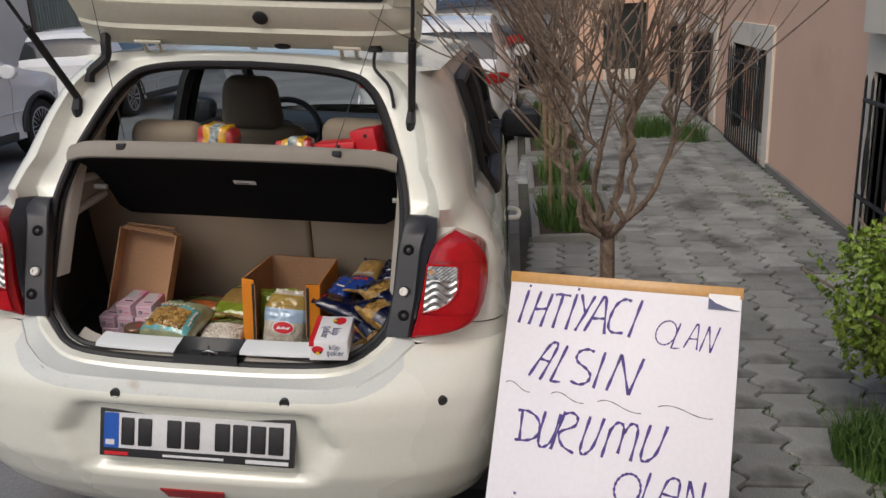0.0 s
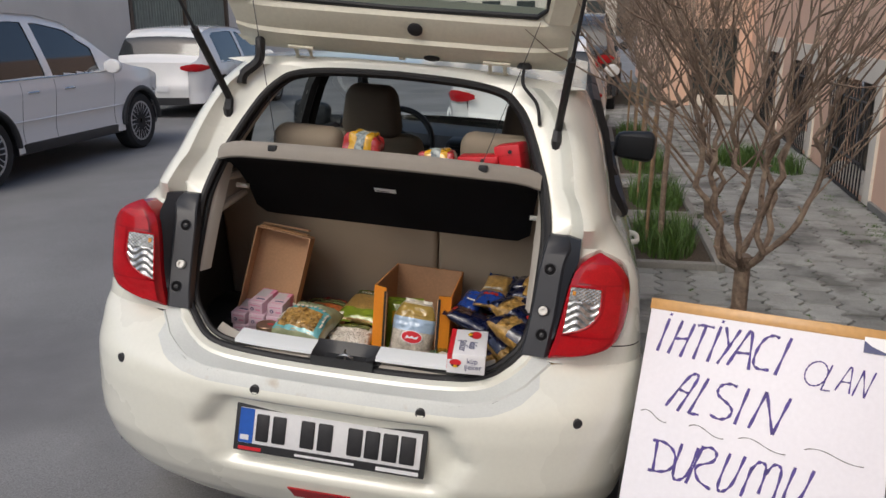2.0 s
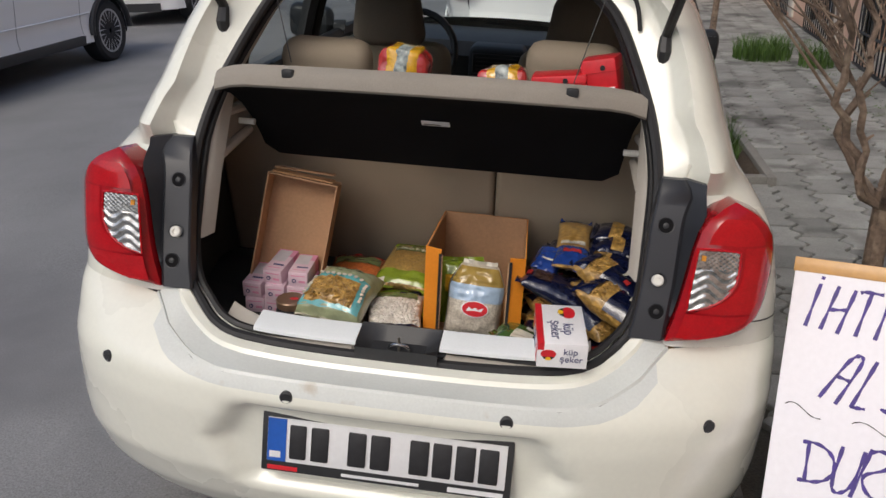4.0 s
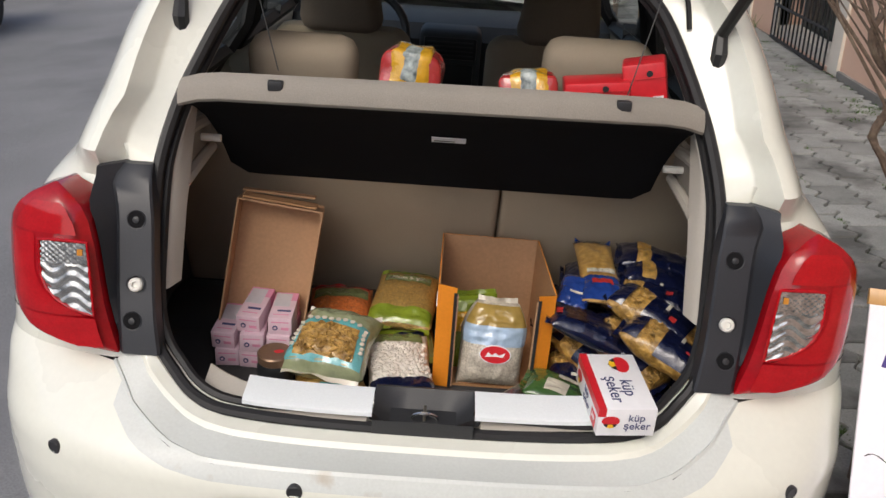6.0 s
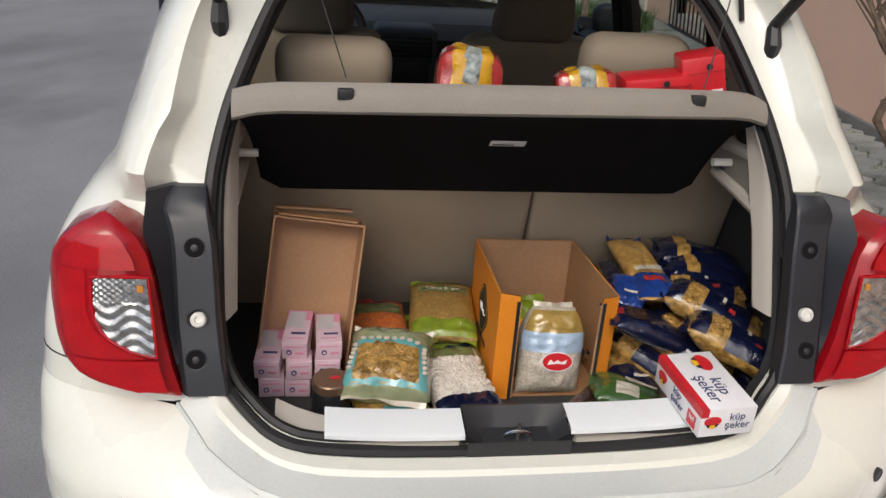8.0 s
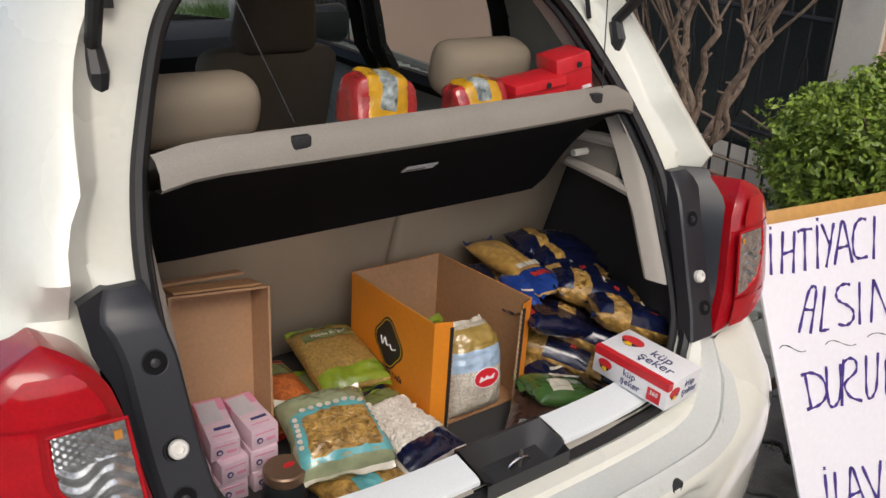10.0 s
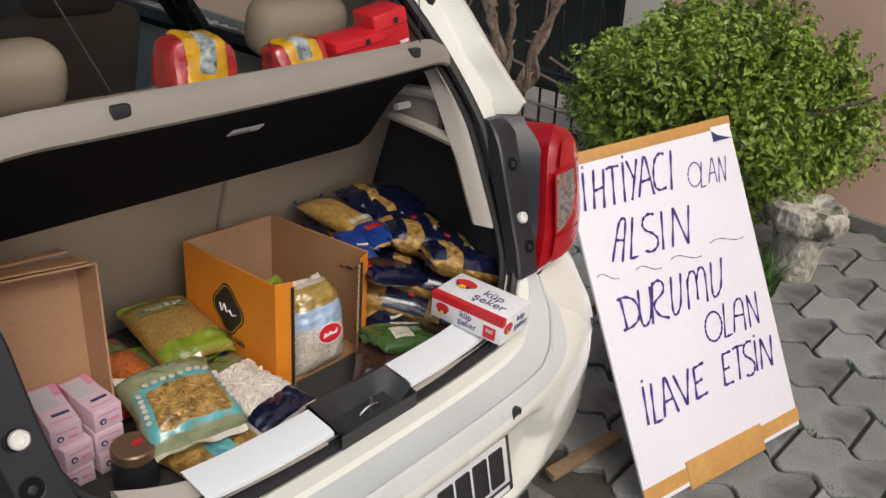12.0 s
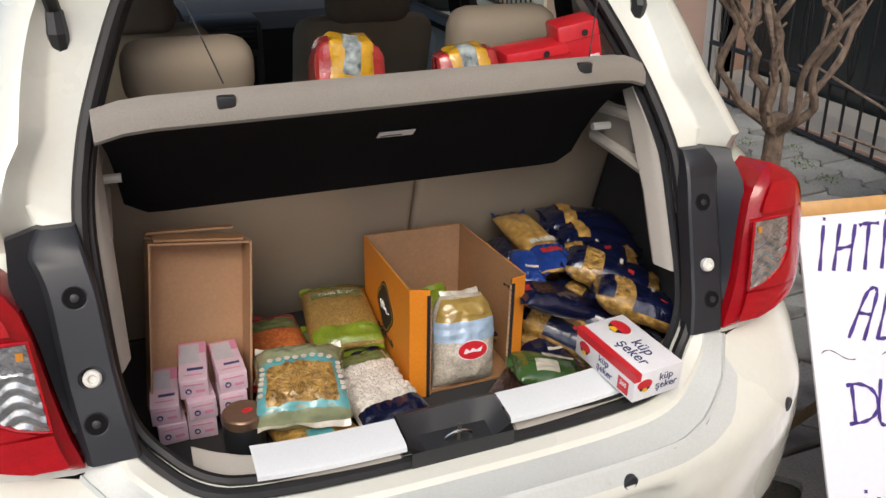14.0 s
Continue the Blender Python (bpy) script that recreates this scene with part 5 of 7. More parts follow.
parked_car("suv_car", "silver-white sport utility car parked across the street", SILVERPAINT, 4.45, 1.86, 1.70, -5.98, 4.40, 0.0, 0.0, 0.36, spokes=10)
parked_car("city_car", "white hatchback parked across the street, seen from behind", WHITEPAINT, 4.1, 1.76, 1.52, -6.55, 11.2, 0.0, -0.01, 0.33)
parked_car("saloon_car", "white car parked ahead of the open hatchback", WHITEPAINT, 4.3, 1.72, 1.46, -0.02, 6.95, -1.0, 0.0, 0.31)
parked_car("van_car", "dark grey van parked further up the street", DARKPAINT, 4.6, 1.8, 1.72, 0.20, 12.6, -3.0, 0.0, 0.33)


# ---- bare trees, bush and stone pot ----
def bare_tree(name, label, base, fork, r0, limbs, reach, top, seed, shoots=10):
    """A pruned tree: a short trunk, crooked limbs in a vase, straight young shoots above."""
    rr = random.Random(seed)
    t = thing(name, label, "tree", "street trees")
    b, f = Vector(base), Vector(fork)
    mid = b.lerp(f, 0.5) + Vector((rr.uniform(-0.02, 0.02), rr.uniform(-0.02, 0.02), 0))
    trunk = bm_tube(spline([b, mid, f, f + Vector((0, 0, 0.04))], 5), [r0 * (1.2 - 0.02 * k + 0.10 * rr.random()) for k in range(16)], 10)
    part("trunk", trunk, BARK, t)
    crown = bmesh.new()
    h = top - f.z
    step = h * 0.045
    for k in range(limbs):
        a = 6.283 * k / limbs + rr.uniform(-0.35, 0.35)
        out = Vector((math.cos(a), math.sin(a), 0))
        wide = rr.uniform(0.45, 1.0) * reach
        p, path = f + out * r0 * 0.4, [f - Vector((0, 0, 0.03))]
        n = rr.randrange(11, 15)
        for i in range(n):
            path.append(p.copy())
            run = (p - f).dot(out)
            lean = 1.15 if run < wide * 0.45 else (0.50 if run < wide else 0.05)
            d = out * lean + Vector((rr.gauss(0, 0.34), rr.gauss(0, 0.34), 1.0))
            p = p + d.normalized() * step
        fine = spline(path, 2)
        m = len(fine)
        knobs = [r0 * (0.42 - 0.18 * i / m) * (1.0 + 0.40 * rr.random() ** 2) for i in range(m)]
        bm_tube(fine, knobs, 7, crown)
        for i in range(3, m - 4, 4):
            d = Vector((rr.gauss(0, 1), rr.gauss(0, 1), rr.uniform(0.2, 1.0))).normalized()
            bm_tube([fine[i], fine[i] + d * r0 * 1.1], [r0 * 0.22, r0 * 0.12], 5, crown)
        for q in range(shoots):
            i = m - 1 if q < 3 else rr.randrange(int(m * 0.50), m)
            p = fine[i]
            d = Vector((rr.gauss(0, 0.42) + out.x * 0.50, rr.gauss(0, 0.42) + out.y * 0.50, rr.uniform(0.65, 1.2))).normalized()
            l = rr.uniform(0.25, 0.62) * h
            bend = Vector((rr.gauss(0, 0.03), rr.gauss(0, 0.03), 0.03))
            tp = spline([p, p + d * l * 0.35 + bend * 0.7, p + d * l * 0.7 + bend, p + d * l + bend * 0.6 + Vector((0, 0, 0.04))], 3)
            w = rr.uniform(0.10, 0.19) * r0
            bm_tube(tp, [w * (1 - 0.6 * j / len(tp)) for j in range(len(tp))], 5, crown)
            for _ in range(2):
                j = rr.randrange(2, len(tp) - 2)
                e = (d + Vector((rr.gauss(0, 0.5), rr.gauss(0, 0.5), rr.gauss(0.15, 0.3)))).normalized()
                bm_tube([tp[j], tp[j] + e * l * 0.16, tp[j] + e * l * 0.34 + Vector((0, 0, 0.02))], [w * 0.7, w * 0.5, w * 0.25], 4, crown)
    part("crown", crown, BARK, t)
    return t


bare_tree("street_tree", "leafless pruned street tree with knobbly upright branches", (1.20, 0.70, 0.03), (1.186, 0.68, 0.86), 0.0235, 8, 0.20, 2.10, 11, 12)
for x, y, s in ((1.22, 3.75, 3), (1.24, 5.2, 5), (1.28, 6.9, 7), (1.3, 9.0, 8)):
    bare_tree("sapling_tree", "thin leafless street tree in a planting bed", (x, y, 0.06), (x + 0.02, y, 1.05), 0.017, 8, 0.34, 2.3, s, 14)
    stake = part("tree_stake", bm_tube([(x - 0.10, y - 0.05, 0.05), (x - 0.09, y - 0.04, 1.0)], 0.012, 8), WOOD)
    tagged(stake, "rough wooden stake beside a young tree", "stake", "tree stakes")


def leaf_cloud(centre, radii, n, seed, size=0.017):
    rr = random.Random(seed)
    vs, fs = [], []
    blobs = []
    for _ in range(95):
        v = Vector((rr.gauss(0, 1), rr.gauss(0, 1), rr.gauss(0, 1))).normalized()
        blobs.append((Vector((v.x * radii[0], v.y * radii[1], v.z * radii[2])) * rr.uniform(0.60, 1.0), rr.uniform(0.07, 0.17)))
    spots = []
    for _ in range(n * 6 // 10):
        c, br = rr.choice(blobs)
        d = Vector((rr.gauss(0, 1), rr.gauss(0, 1), rr.gauss(0.25, 1))).normalized()
        spots.append((Vector(centre) + c + d * br * rr.random() ** 0.35, d))
    for _ in range(n * 4 // 10 // 16):
        c, br = rr.choice(blobs)
        d = Vector((rr.gauss(0, 0.7), rr.gauss(0, 0.7), rr.uniform(0.1, 1.4))).normalized()
        foot, rise = Vector(centre) + c + d * br * 0.9, rr.uniform(0.05, 0.12)
        way = (d * 0.7 + Vector((rr.gauss(0, 0.2), rr.gauss(0, 0.2), 0.7))).normalized()
        for q in range(16):
            e = Vector((rr.gauss(0, 1), rr.gauss(0, 1), rr.gauss(0.3, 0.6))).normalized()
            spots.append((foot + way * rise * q / 15 + e * 0.009, e))
    for p, d in spots:
        crest = interp(p.y, [(-0.10, 0.55), (0.0, 0.76), (0.12, 0.92), (0.22, 1.0), (0.70, 0.97), (0.82, 0.90), (0.92, 0.82), (1.05, 0.77), (1.15, 0.66), (1.28, 0.45)])
        if p.z < 0.14 or p.z > crest + 0.07 * noise.noise(p * 9) + 0.03 * noise.noise(p * 28):
            continue
        nrm = (d + Vector((rr.gauss(0, 0.5), rr.gauss(0, 0.5), 0.5 + rr.gauss(0, 0.4)))).normalized()
        u = nrm.orthogonal().normalized()
        u.rotate(Matrix.Rotation(rr.uniform(0, 6.28), 3, nrm))
        w = nrm.cross(u)
        s = size * rr.uniform(0.6, 1.25)
        o = len(vs)
        vs += [p - u * s, p + w * s * 0.55 + nrm * s * 0.15, p + u * s, p - w * s * 0.55 + nrm * s * 0.15]
        fs += [(o, o + 1, o + 2), (o, o + 2, o + 3)]
    me = bpy.data.meshes.new("crown")
    me.from_pydata(vs, [], fs)
    me.materials.append(LEAF)
    return me


bush = thing("evergreen_bush", "dense small-leaved evergreen bush by the building", "bush")
crown = new("crown", leaf_cloud((2.45, 0.57, 0.58), (0.48, 0.62, 0.33), 60000, 3, 0.0150))
crown.parent = bush
stems = bmesh.new()
rr = random.Random(8)
for _ in range(26):
    e = Vector((2.38 + rr.gauss(0, 0.25), 0.62 + rr.gauss(0, 0.3), rr.uniform(0.55, 0.85)))
    bm_tube(spline([(2.40 + rr.gauss(0, 0.04), 0.62 + rr.gauss(0, 0.05), 0.05), (2.39, 0.62, 0.22), (2.38, 0.62, 0.35), e], 3), [0.018] * 4 + [0.012] * 3 + [0.006] * 3, 5, stems)
part("stem", stems, BARK, bush)

pot = thing("stone_pot", "weathered carved stone pot with lichen", "plant pot", at=pose(2.20, 0.05, WALK_Z - 0.006, 3, 4, 20) @ Matrix.Diagonal((0.84, 0.84, 1.10, 1)))
for nm, prof in (("pedestal", [(0.085, 0.0), (0.095, 0.02), (0.10, 0.06), (0.105, 0.13), (0.12, 0.178)]), ("rim", [(0.10, 0.168), (0.13, 0.176), (0.155, 0.195), (0.17, 0.225), (0.165, 0.255), (0.14, 0.27), (0.12, 0.262), (0.09, 0.24), (0.0, 0.235)])):
    bm = bm_lathe(prof, 40)
    for v in bm.verts:
        a = math.atan2(v.co.y, v.co.x)
        k = 1 + 0.05 * math.sin(a * 9) * (1 if v.co.z > 0.17 else 0.3) + 0.10 * noise.noise(v.co * 14)
        v.co.x *= k
        v.co.y *= k
        v.co.z += 0.012 * noise.noise(v.co * 17 + Vector((3, 0, 0)))
    part(nm, bm, STONE, pot)

# ---- hand-lettered sign board leaning by the car ----
SW, SH = 0.605, 0.895
SIGN = CAR @ pose(1.073, -0.007, 0.573, -28.35, -3.81, -15.55)
sign = thing("sign_board", "white board with violet handwriting and brown tape along its edges", "sign", at=SIGN)
part("board", bm_box(-SW / 2, SW / 2, 0.0, 0.009, -SH / 2, SH / 2, 0.002), BOARD, sign)


def at_board(u, v, n=0.0):
    return Vector((u - SW / 2, -n, SH / 2 - v))


def strokes_of(ch):
    """Pen strokes of a capital in a unit square."""
    o = [(0.5 + 0.5 * math.sin(a), 0.5 + 0.5 * math.cos(a)) for a in [-0.5 + 6.5 * k / 16 for k in range(17)]]
    s = [(0.80, 0.96), (0.50, 1.0), (0.16, 0.92), (0.06, 0.74), (0.22, 0.60), (0.66, 0.46), (0.92, 0.30), (0.86, 0.10), (0.52, 0.0), (0.10, 0.06)]
    d = [(0.0, 0.96), (0.40, 1.0), (0.80, 0.86), (0.98, 0.55), (0.84, 0.22), (0.48, 0.05), (0.02, 0.0)]
    return {
        "I": [[(0.0, 1.0), (0.0, 0.0)]], "i": [[(0.0, 1.0), (0.0, 0.0)], [(0.03, 1.17), (0.02, 1.10)]],
        "H": [[(0.0, 1.0), (0.0, 0.0)], [(1.0, 1.0), (1.0, 0.0)], [(0.02, 0.46), (0.98, 0.54)]],
        "T": [[(-0.02, 0.96), (0.22, 1.0), (1.0, 1.0)], [(0.48, 1.0), (0.46, 0.0)]], "Y": [[(0.0, 1.0), (0.52, 0.58), (0.70, 0.52)], [(1.0, 1.0), (0.66, 0.55), (0.22, 0.0)]],
        "A": [[(0.0, 0.0), (0.36, 0.92), (0.48, 1.0), (0.58, 0.90), (1.0, 0.0)], [(0.18, 0.38), (0.78, 0.42)]],
        "a": [[(0.0, 0.0), (0.10, 0.78), (0.34, 0.99), (0.66, 0.99), (0.84, 0.80), (1.0, 0.0)], [(0.06, 0.50), (0.92, 0.50)]],
        "C": [[(0.84, 0.96), (0.52, 1.0), (0.20, 0.86), (0.06, 0.52), (0.14, 0.14), (0.44, 0.0), (0.96, 0.02)]],
        "O": [o], "L": [[(0.0, 1.0), (0.0, 0.0), (1.0, 0.02)]], "N": [[(0.0, 0.0), (0.0, 1.0)], [(0.0, 1.0), (1.0, 0.0)], [(1.0, 1.0), (1.0, 0.0)]],
        "S": [s], "D": [[(0.18, 0.98), (0.22, 0.02)], d], "U": [[(0.0, 1.0), (0.02, 0.25), (0.20, 0.02), (0.55, 0.03), (0.90, 0.28), (1.0, 1.0)]],
        "R": [[(0.0, 1.0), (0.0, 0.0)], [(0.0, 0.93), (0.30, 1.0), (0.62, 0.90), (0.62, 0.68), (0.10, 0.46), (0.40, 0.16), (1.0, 0.02)]],
        "M": [[(0.0, 0.0), (0.02, 0.80)], [(0.02, 0.74), (0.16, 0.96), (0.36, 0.96), (0.48, 0.76), (0.50, 0.16)], [(0.50, 0.70), (0.64, 0.97), (0.84, 0.97), (0.96, 0.76), (1.0, 0.0)]],
        "V": [[(0.0, 1.0), (0.52, 0.0)], [(1.0, 1.02), (0.52, 0.0)]], "E": [[(0.92, 1.0), (0.0, 0.98)], [(0.0, 1.0), (0.0, 0.0)], [(0.0, 0.02), (1.0, 0.02)], [(0.02, 0.50), (0.66, 0.52)]],
    }[ch]


def ribbon(points, width, bm, n=0.0008):
    """A flat pen stroke on the board."""
    pts = [Vector(p) for p in points]
    left, right = [], []
    for i, p in enumerate(pts):
        d = (pts[min(i + 1, len(pts) - 1)] - pts[max(i - 1, 0)]).normalized()
        s = Vector((-d.z, 0, d.x)) * width * (0.8 + 0.3 * math.sin(i * 1.7)) / 2
        left.append(bm.verts.new(p + s))
        right.append(bm.verts.new(p - s))
    for i in range(len(pts) - 1):
        bm.faces.new((left[i], left[i + 1], right[i + 1], right[i]))


def hand_word(letters, pen=0.0082):
    """Letters of one word, each by its foot's two ends and its head on the board; every letter is a part of the sign."""
    for c, bu, bv, ru, rv, tu, tv in letters:
        bm = bmesh.new()
        for st in strokes_of(c):
            pts = [at_board(bu + (ru - bu) * px + (tu - bu) * pz, bv + (rv - bv) * px + (tv - bv) * pz, 0.0012) for px, pz in st]
            ribbon(spline(pts, 4) if len(pts) > 2 and c not in "LE" else [a.lerp(b, q / 5) for a, b in zip(pts, pts[1:]) for q in range(6)], pen, bm)
        part("letter", bm, MARKER, sign, smooth=False)


hand_word([("i", 0.034, 0.141, 0.050, 0.142, 0.053, 0.049), ("H", 0.063, 0.143, 0.095, 0.147, 0.088, 0.049), ("T", 0.110, 0.146, 0.151, 0.148, 0.130, 0.053), ("i", 0.165, 0.148, 0.180, 0.149, 0.187, 0.049), ("Y", 0.182, 0.148, 0.218, 0.150, 0.200, 0.048), ("A", 0.215, 0.147, 0.268, 0.150, 0.238, 0.050), ("C", 0.267, 0.142, 0.318, 0.144, 0.291, 0.051), ("I", 0.332, 0.152, 0.349, 0.152, 0.360, 0.051)])
hand_word([("O", 0.395, 0.161, 0.445, 0.163, 0.408, 0.098), ("L", 0.441, 0.169, 0.461, 0.169, 0.461, 0.103), ("A", 0.472, 0.164, 0.504, 0.167, 0.489, 0.100), ("N", 0.511, 0.170, 0.537, 0.171, 0.532, 0.103)], 0.0042)
hand_word([("a", 0.079, 0.281, 0.110, 0.289, 0.129, 0.182), ("L", 0.139, 0.289, 0.164, 0.290, 0.176, 0.190), ("S", 0.185, 0.287, 0.242, 0.290, 0.204, 0.193), ("I", 0.254, 0.294, 0.268, 0.295, 0.277, 0.197), ("N", 0.288, 0.296, 0.345, 0.301, 0.320, 0.198)])
hand_word([("D", 0.059, 0.452, 0.125, 0.458, 0.062, 0.372), ("U", 0.120, 0.461, 0.161, 0.463, 0.136, 0.369), ("R", 0.159, 0.465, 0.219, 0.468, 0.188, 0.363), ("U", 0.231, 0.465, 0.267, 0.465, 0.255, 0.367), ("M", 0.292, 0.466, 0.365, 0.465, 0.312, 0.372), ("U", 0.384, 0.461, 0.426, 0.459, 0.408, 0.368)])
hand_word([("O", 0.325, 0.568, 0.388, 0.575, 0.340, 0.492), ("L", 0.397, 0.574, 0.427, 0.575, 0.418, 0.485), ("a", 0.435, 0.573, 0.480, 0.579, 0.456, 0.488), ("N", 0.501, 0.578, 0.537, 0.576, 0.513, 0.490)], 0.0072)
hand_word([("i", 0.066, 0.699, 0.084, 0.700, 0.076, 0.602), ("L", 0.088, 0.702, 0.116, 0.704, 0.104, 0.603), ("A", 0.124, 0.700, 0.174, 0.703, 0.129, 0.605), ("V", 0.180, 0.696, 0.235, 0.697, 0.183, 0.609), ("E", 0.245, 0.695, 0.288, 0.692, 0.257, 0.614)], 0.0088)
hand_word([("E", 0.355, 0.696, 0.391, 0.697, 0.370, 0.613), ("T", 0.397, 0.697, 0.437, 0.700, 0.413, 0.610), ("S", 0.436, 0.700, 0.481, 0.703, 0.453, 0.609), ("i", 0.488, 0.699, 0.505, 0.701, 0.502, 0.615), ("N", 0.507, 0.700, 0.550, 0.703, 0.526, 0.618)])
for a, b in (((0.018, 0.306), (0.088, 0.318)), ((0.145, 0.321), (0.233, 0.330)), ((0.268, 0.327), (0.381, 0.337)), ((0.422, 0.321), (0.555, 0.328))):
    bm = bmesh.new()
    ribbon([at_board(a[0] + (b[0] - a[0]) * q / 12, a[1] + (b[1] - a[1]) * q / 12 - 0.008 * math.sin(5.4 * (q / 12) ** 0.85), 0.0012) for q in range(13)], 0.0022, bm)
    part("wavy_line", bm, INK, sign, smooth=False)
part("tape_strip", bm_box(-SW / 2 - 0.003, SW / 2 + 0.003, -0.0015, 0.011, SH / 2 - 0.028, SH / 2 + 0.002, 0.001), TAPE, sign, "brown packing tape")
part("tape_strip", bm_box(-SW / 2 - 0.003, SW / 2 + 0.003, -0.0015, 0.0, -SH / 2 + 0.012, -SH / 2 + 0.050), TAPE, sign, "brown packing tape")
part("tape_patch", bm_box(-0.145, 0.150, -0.0035, 0.010, -SH / 2 - 0.012, -SH / 2 + 0.062, 0.001), TAPE, sign, "wide patch of brown tape", at=Matrix.Rotation(radians(0.6), 4, "Y"))
part("visiting_card", bm_box(0.222, 0.298, -0.0025, -0.001, 0.388, 0.428), WHITE_CARD, sign, "small printed card stuck to the corner")
bm = bm_poly([(0.222, 0.388), (0.298, 0.388), (0.27, 0.394), (0.24, 0.405), (0.222, 0.418)], -0.001)
bm.transform(Matrix.Translation((0, -0.0026, 0)))
part("card_print", bm, NAVY_PRINT, sign, smooth=False)
prop = bm_tube([CAR @ Vector((0.98, 0.13, 0.62)), CAR @ Vector((1.02, 0.42, 0.17))], 0.012, 8)
tagged(part("prop_stick", prop, WOOD), "wooden stick propping the sign board", "stick")
tagged(part("wood_offcut", bm_box(-0.13, 0.13, -0.018, 0.018, 0, 0.022, 0.003), WOOD, at=pose(0.83, 0.09, WALK_Z + 0.002, 0, 0, -12)), "rough wooden offcut lying on the pavement", "wood offcut")


# ---- groceries in the boot, all placed in the car's frame ----
def grain(name, col, col2, bscale=90, bump=1.0, coat=0.6, var=0.35, dist=0.006):
    return mat(name, col, 0.4, var=var, scale=bscale * 0.6, bump=bump, bscale=bscale, dist=dist, coat=coat, col2=col2)


LENTIL = grain("red_lentils", (0.60, 0.13, 0.03), (0.75, 0.22, 0.05), 160, 0.7)
BULGUR = grain("yellow_bulgur", (0.30, 0.18, 0.045), (0.50, 0.31, 0.085), 260, 0.6)
PASTA = grain("yellow_pasta_shapes", (0.30, 0.16, 0.035), (0.60, 0.36, 0.09), 75, 1.0, dist=0.01)
BEANS = grain("white_beans", (0.66, 0.60, 0.52), (0.82, 0.78, 0.70), 60, 0.1, coat=0.3, var=0.12)
RICE = grain("pale_rice", (0.62, 0.55, 0.44), (0.72, 0.66, 0.55), 240, 0.4)
film = lambda n, c: mat(n, c, 0.20, var=0.18, scale=25, bump=0.75, bscale=38, dist=0.008, coat=1.0)
GREEN_FILM, OLIVE_FILM, NAVY_FILM = film("green_film", (0.20, 0.27, 0.022)), film("olive_film", (0.16, 0.19, 0.07)), film("navy_film", (0.005, 0.008, 0.034))
BLUE_FILM, AQUA_FILM, RED_FILM = film("blue_film", (0.014, 0.045, 0.22)), film("aqua_film", (0.13, 0.42, 0.44)), film("red_film", (0.42, 0.03, 0.03))
SAGE_FILM, SKY_FILM, BROWN_FILM = film("sage_film", (0.30, 0.34, 0.20)), film("sky_film", (0.42, 0.56, 0.72)), film("brown_film", (0.05, 0.025, 0.018))
YELLOW_FILM, SPAG = film("yellow_film", (0.66, 0.36, 0.02)), grain("spaghetti", (0.55, 0.30, 0.06), (0.68, 0.42, 0.12), 60, 0.3)
OCHRE_FILM = film("ochre_film", (0.38, 0.26, 0.07))
CLEAR_FILM = film("pale_clear_film", (0.62, 0.58, 0.48))


NECKED = {7.1: 0.34}  # bags gathered towards their top


def pillow_point(u, v, w, l, h, seed, top=1, off=0.0):
    """A place on a filled bag: u, v from -1 to 1 across and along."""
    full = max(0.0, 1 - abs(u) ** 3.2) ** 0.55 * max(0.0, 1 - abs(v) ** 4) ** 0.6
    n = noise.noise(Vector((u * 2.1 + seed, v * 2.6, top * 3.0))) * 0.16 + noise.noise(Vector((u * 6 + seed, v * 7, top))) * 0.06
    n -= 0.30 * abs(noise.noise(Vector((u * 3.2 + seed * 3, v * 4.6, top * 7.0)))) * (0.25 + 1.3 * v * v)
    z = top * (h / 2) * full * (1 + n) + off * top
    squeeze = 1 - 0.06 * (1 - abs(v)) + 0.03 * math.sin(seed + v * 3) - NECKED.get(seed, 0.0) * max(0.0, (v - 0.35) / 0.65) ** 1.5
    return Vector((u * w / 2 * squeeze, v * l / 2, z))


def pillow(w, l, h, seed, n=22, m=30):
    bm = bmesh.new()
    for top in (1, -1):
        rows = [[pillow_point(2 * j / n - 1, 2 * i / m - 1, w, l, h, seed, top) for j in range(n + 1)] for i in range(m + 1)]
        bm_grid(rows, bm)
    bmesh.ops.remove_doubles(bm, verts=bm.verts, dist=0.0004)
    return bm


def crimp(w, y, d, seed):
    rows = [[(x * w / 2, y + d * k / 2, 0.0010 * math.sin(x * 9 + seed) * (1 + k) + 0.004 * k * math.sin(seed + x * 3)) for x in [j / 12 - 1 for j in range(25)]] for k in range(3)]
    return bm_grid(rows)


def bag(name, label, w, l, h, body, bands, at, seed, ends=None, group="bags of food"):
    """A filled plastic bag: bands are (material, u0, u1, v0, v1, part name, label)."""
    b = thing(name, label, "food bag", group, at=CAR @ at)
    part("filling", pillow(w, l, h, seed), body, b, angle=70)
    for k, (material, u0, u1, v0, v1, nm, lb) in enumerate(bands):
        rows = [[pillow_point(u0 + (u1 - u0) * j / 20, v0 + (v1 - v0) * i / 14, w, l, h, seed, 1, 0.0016 + 0.0013 * k) for j in range(21)] for i in range(15)]
        part(nm, bm_grid(rows), material, b, lb, angle=70)
    for s in (1, -1):
        part("crimped_end", crimp(w * (0.94 - NECKED.get(seed, 0.0) * max(0, s)), s * l * 0.485, s * 0.012, seed + s), ends or body, b, angle=70)
    return b


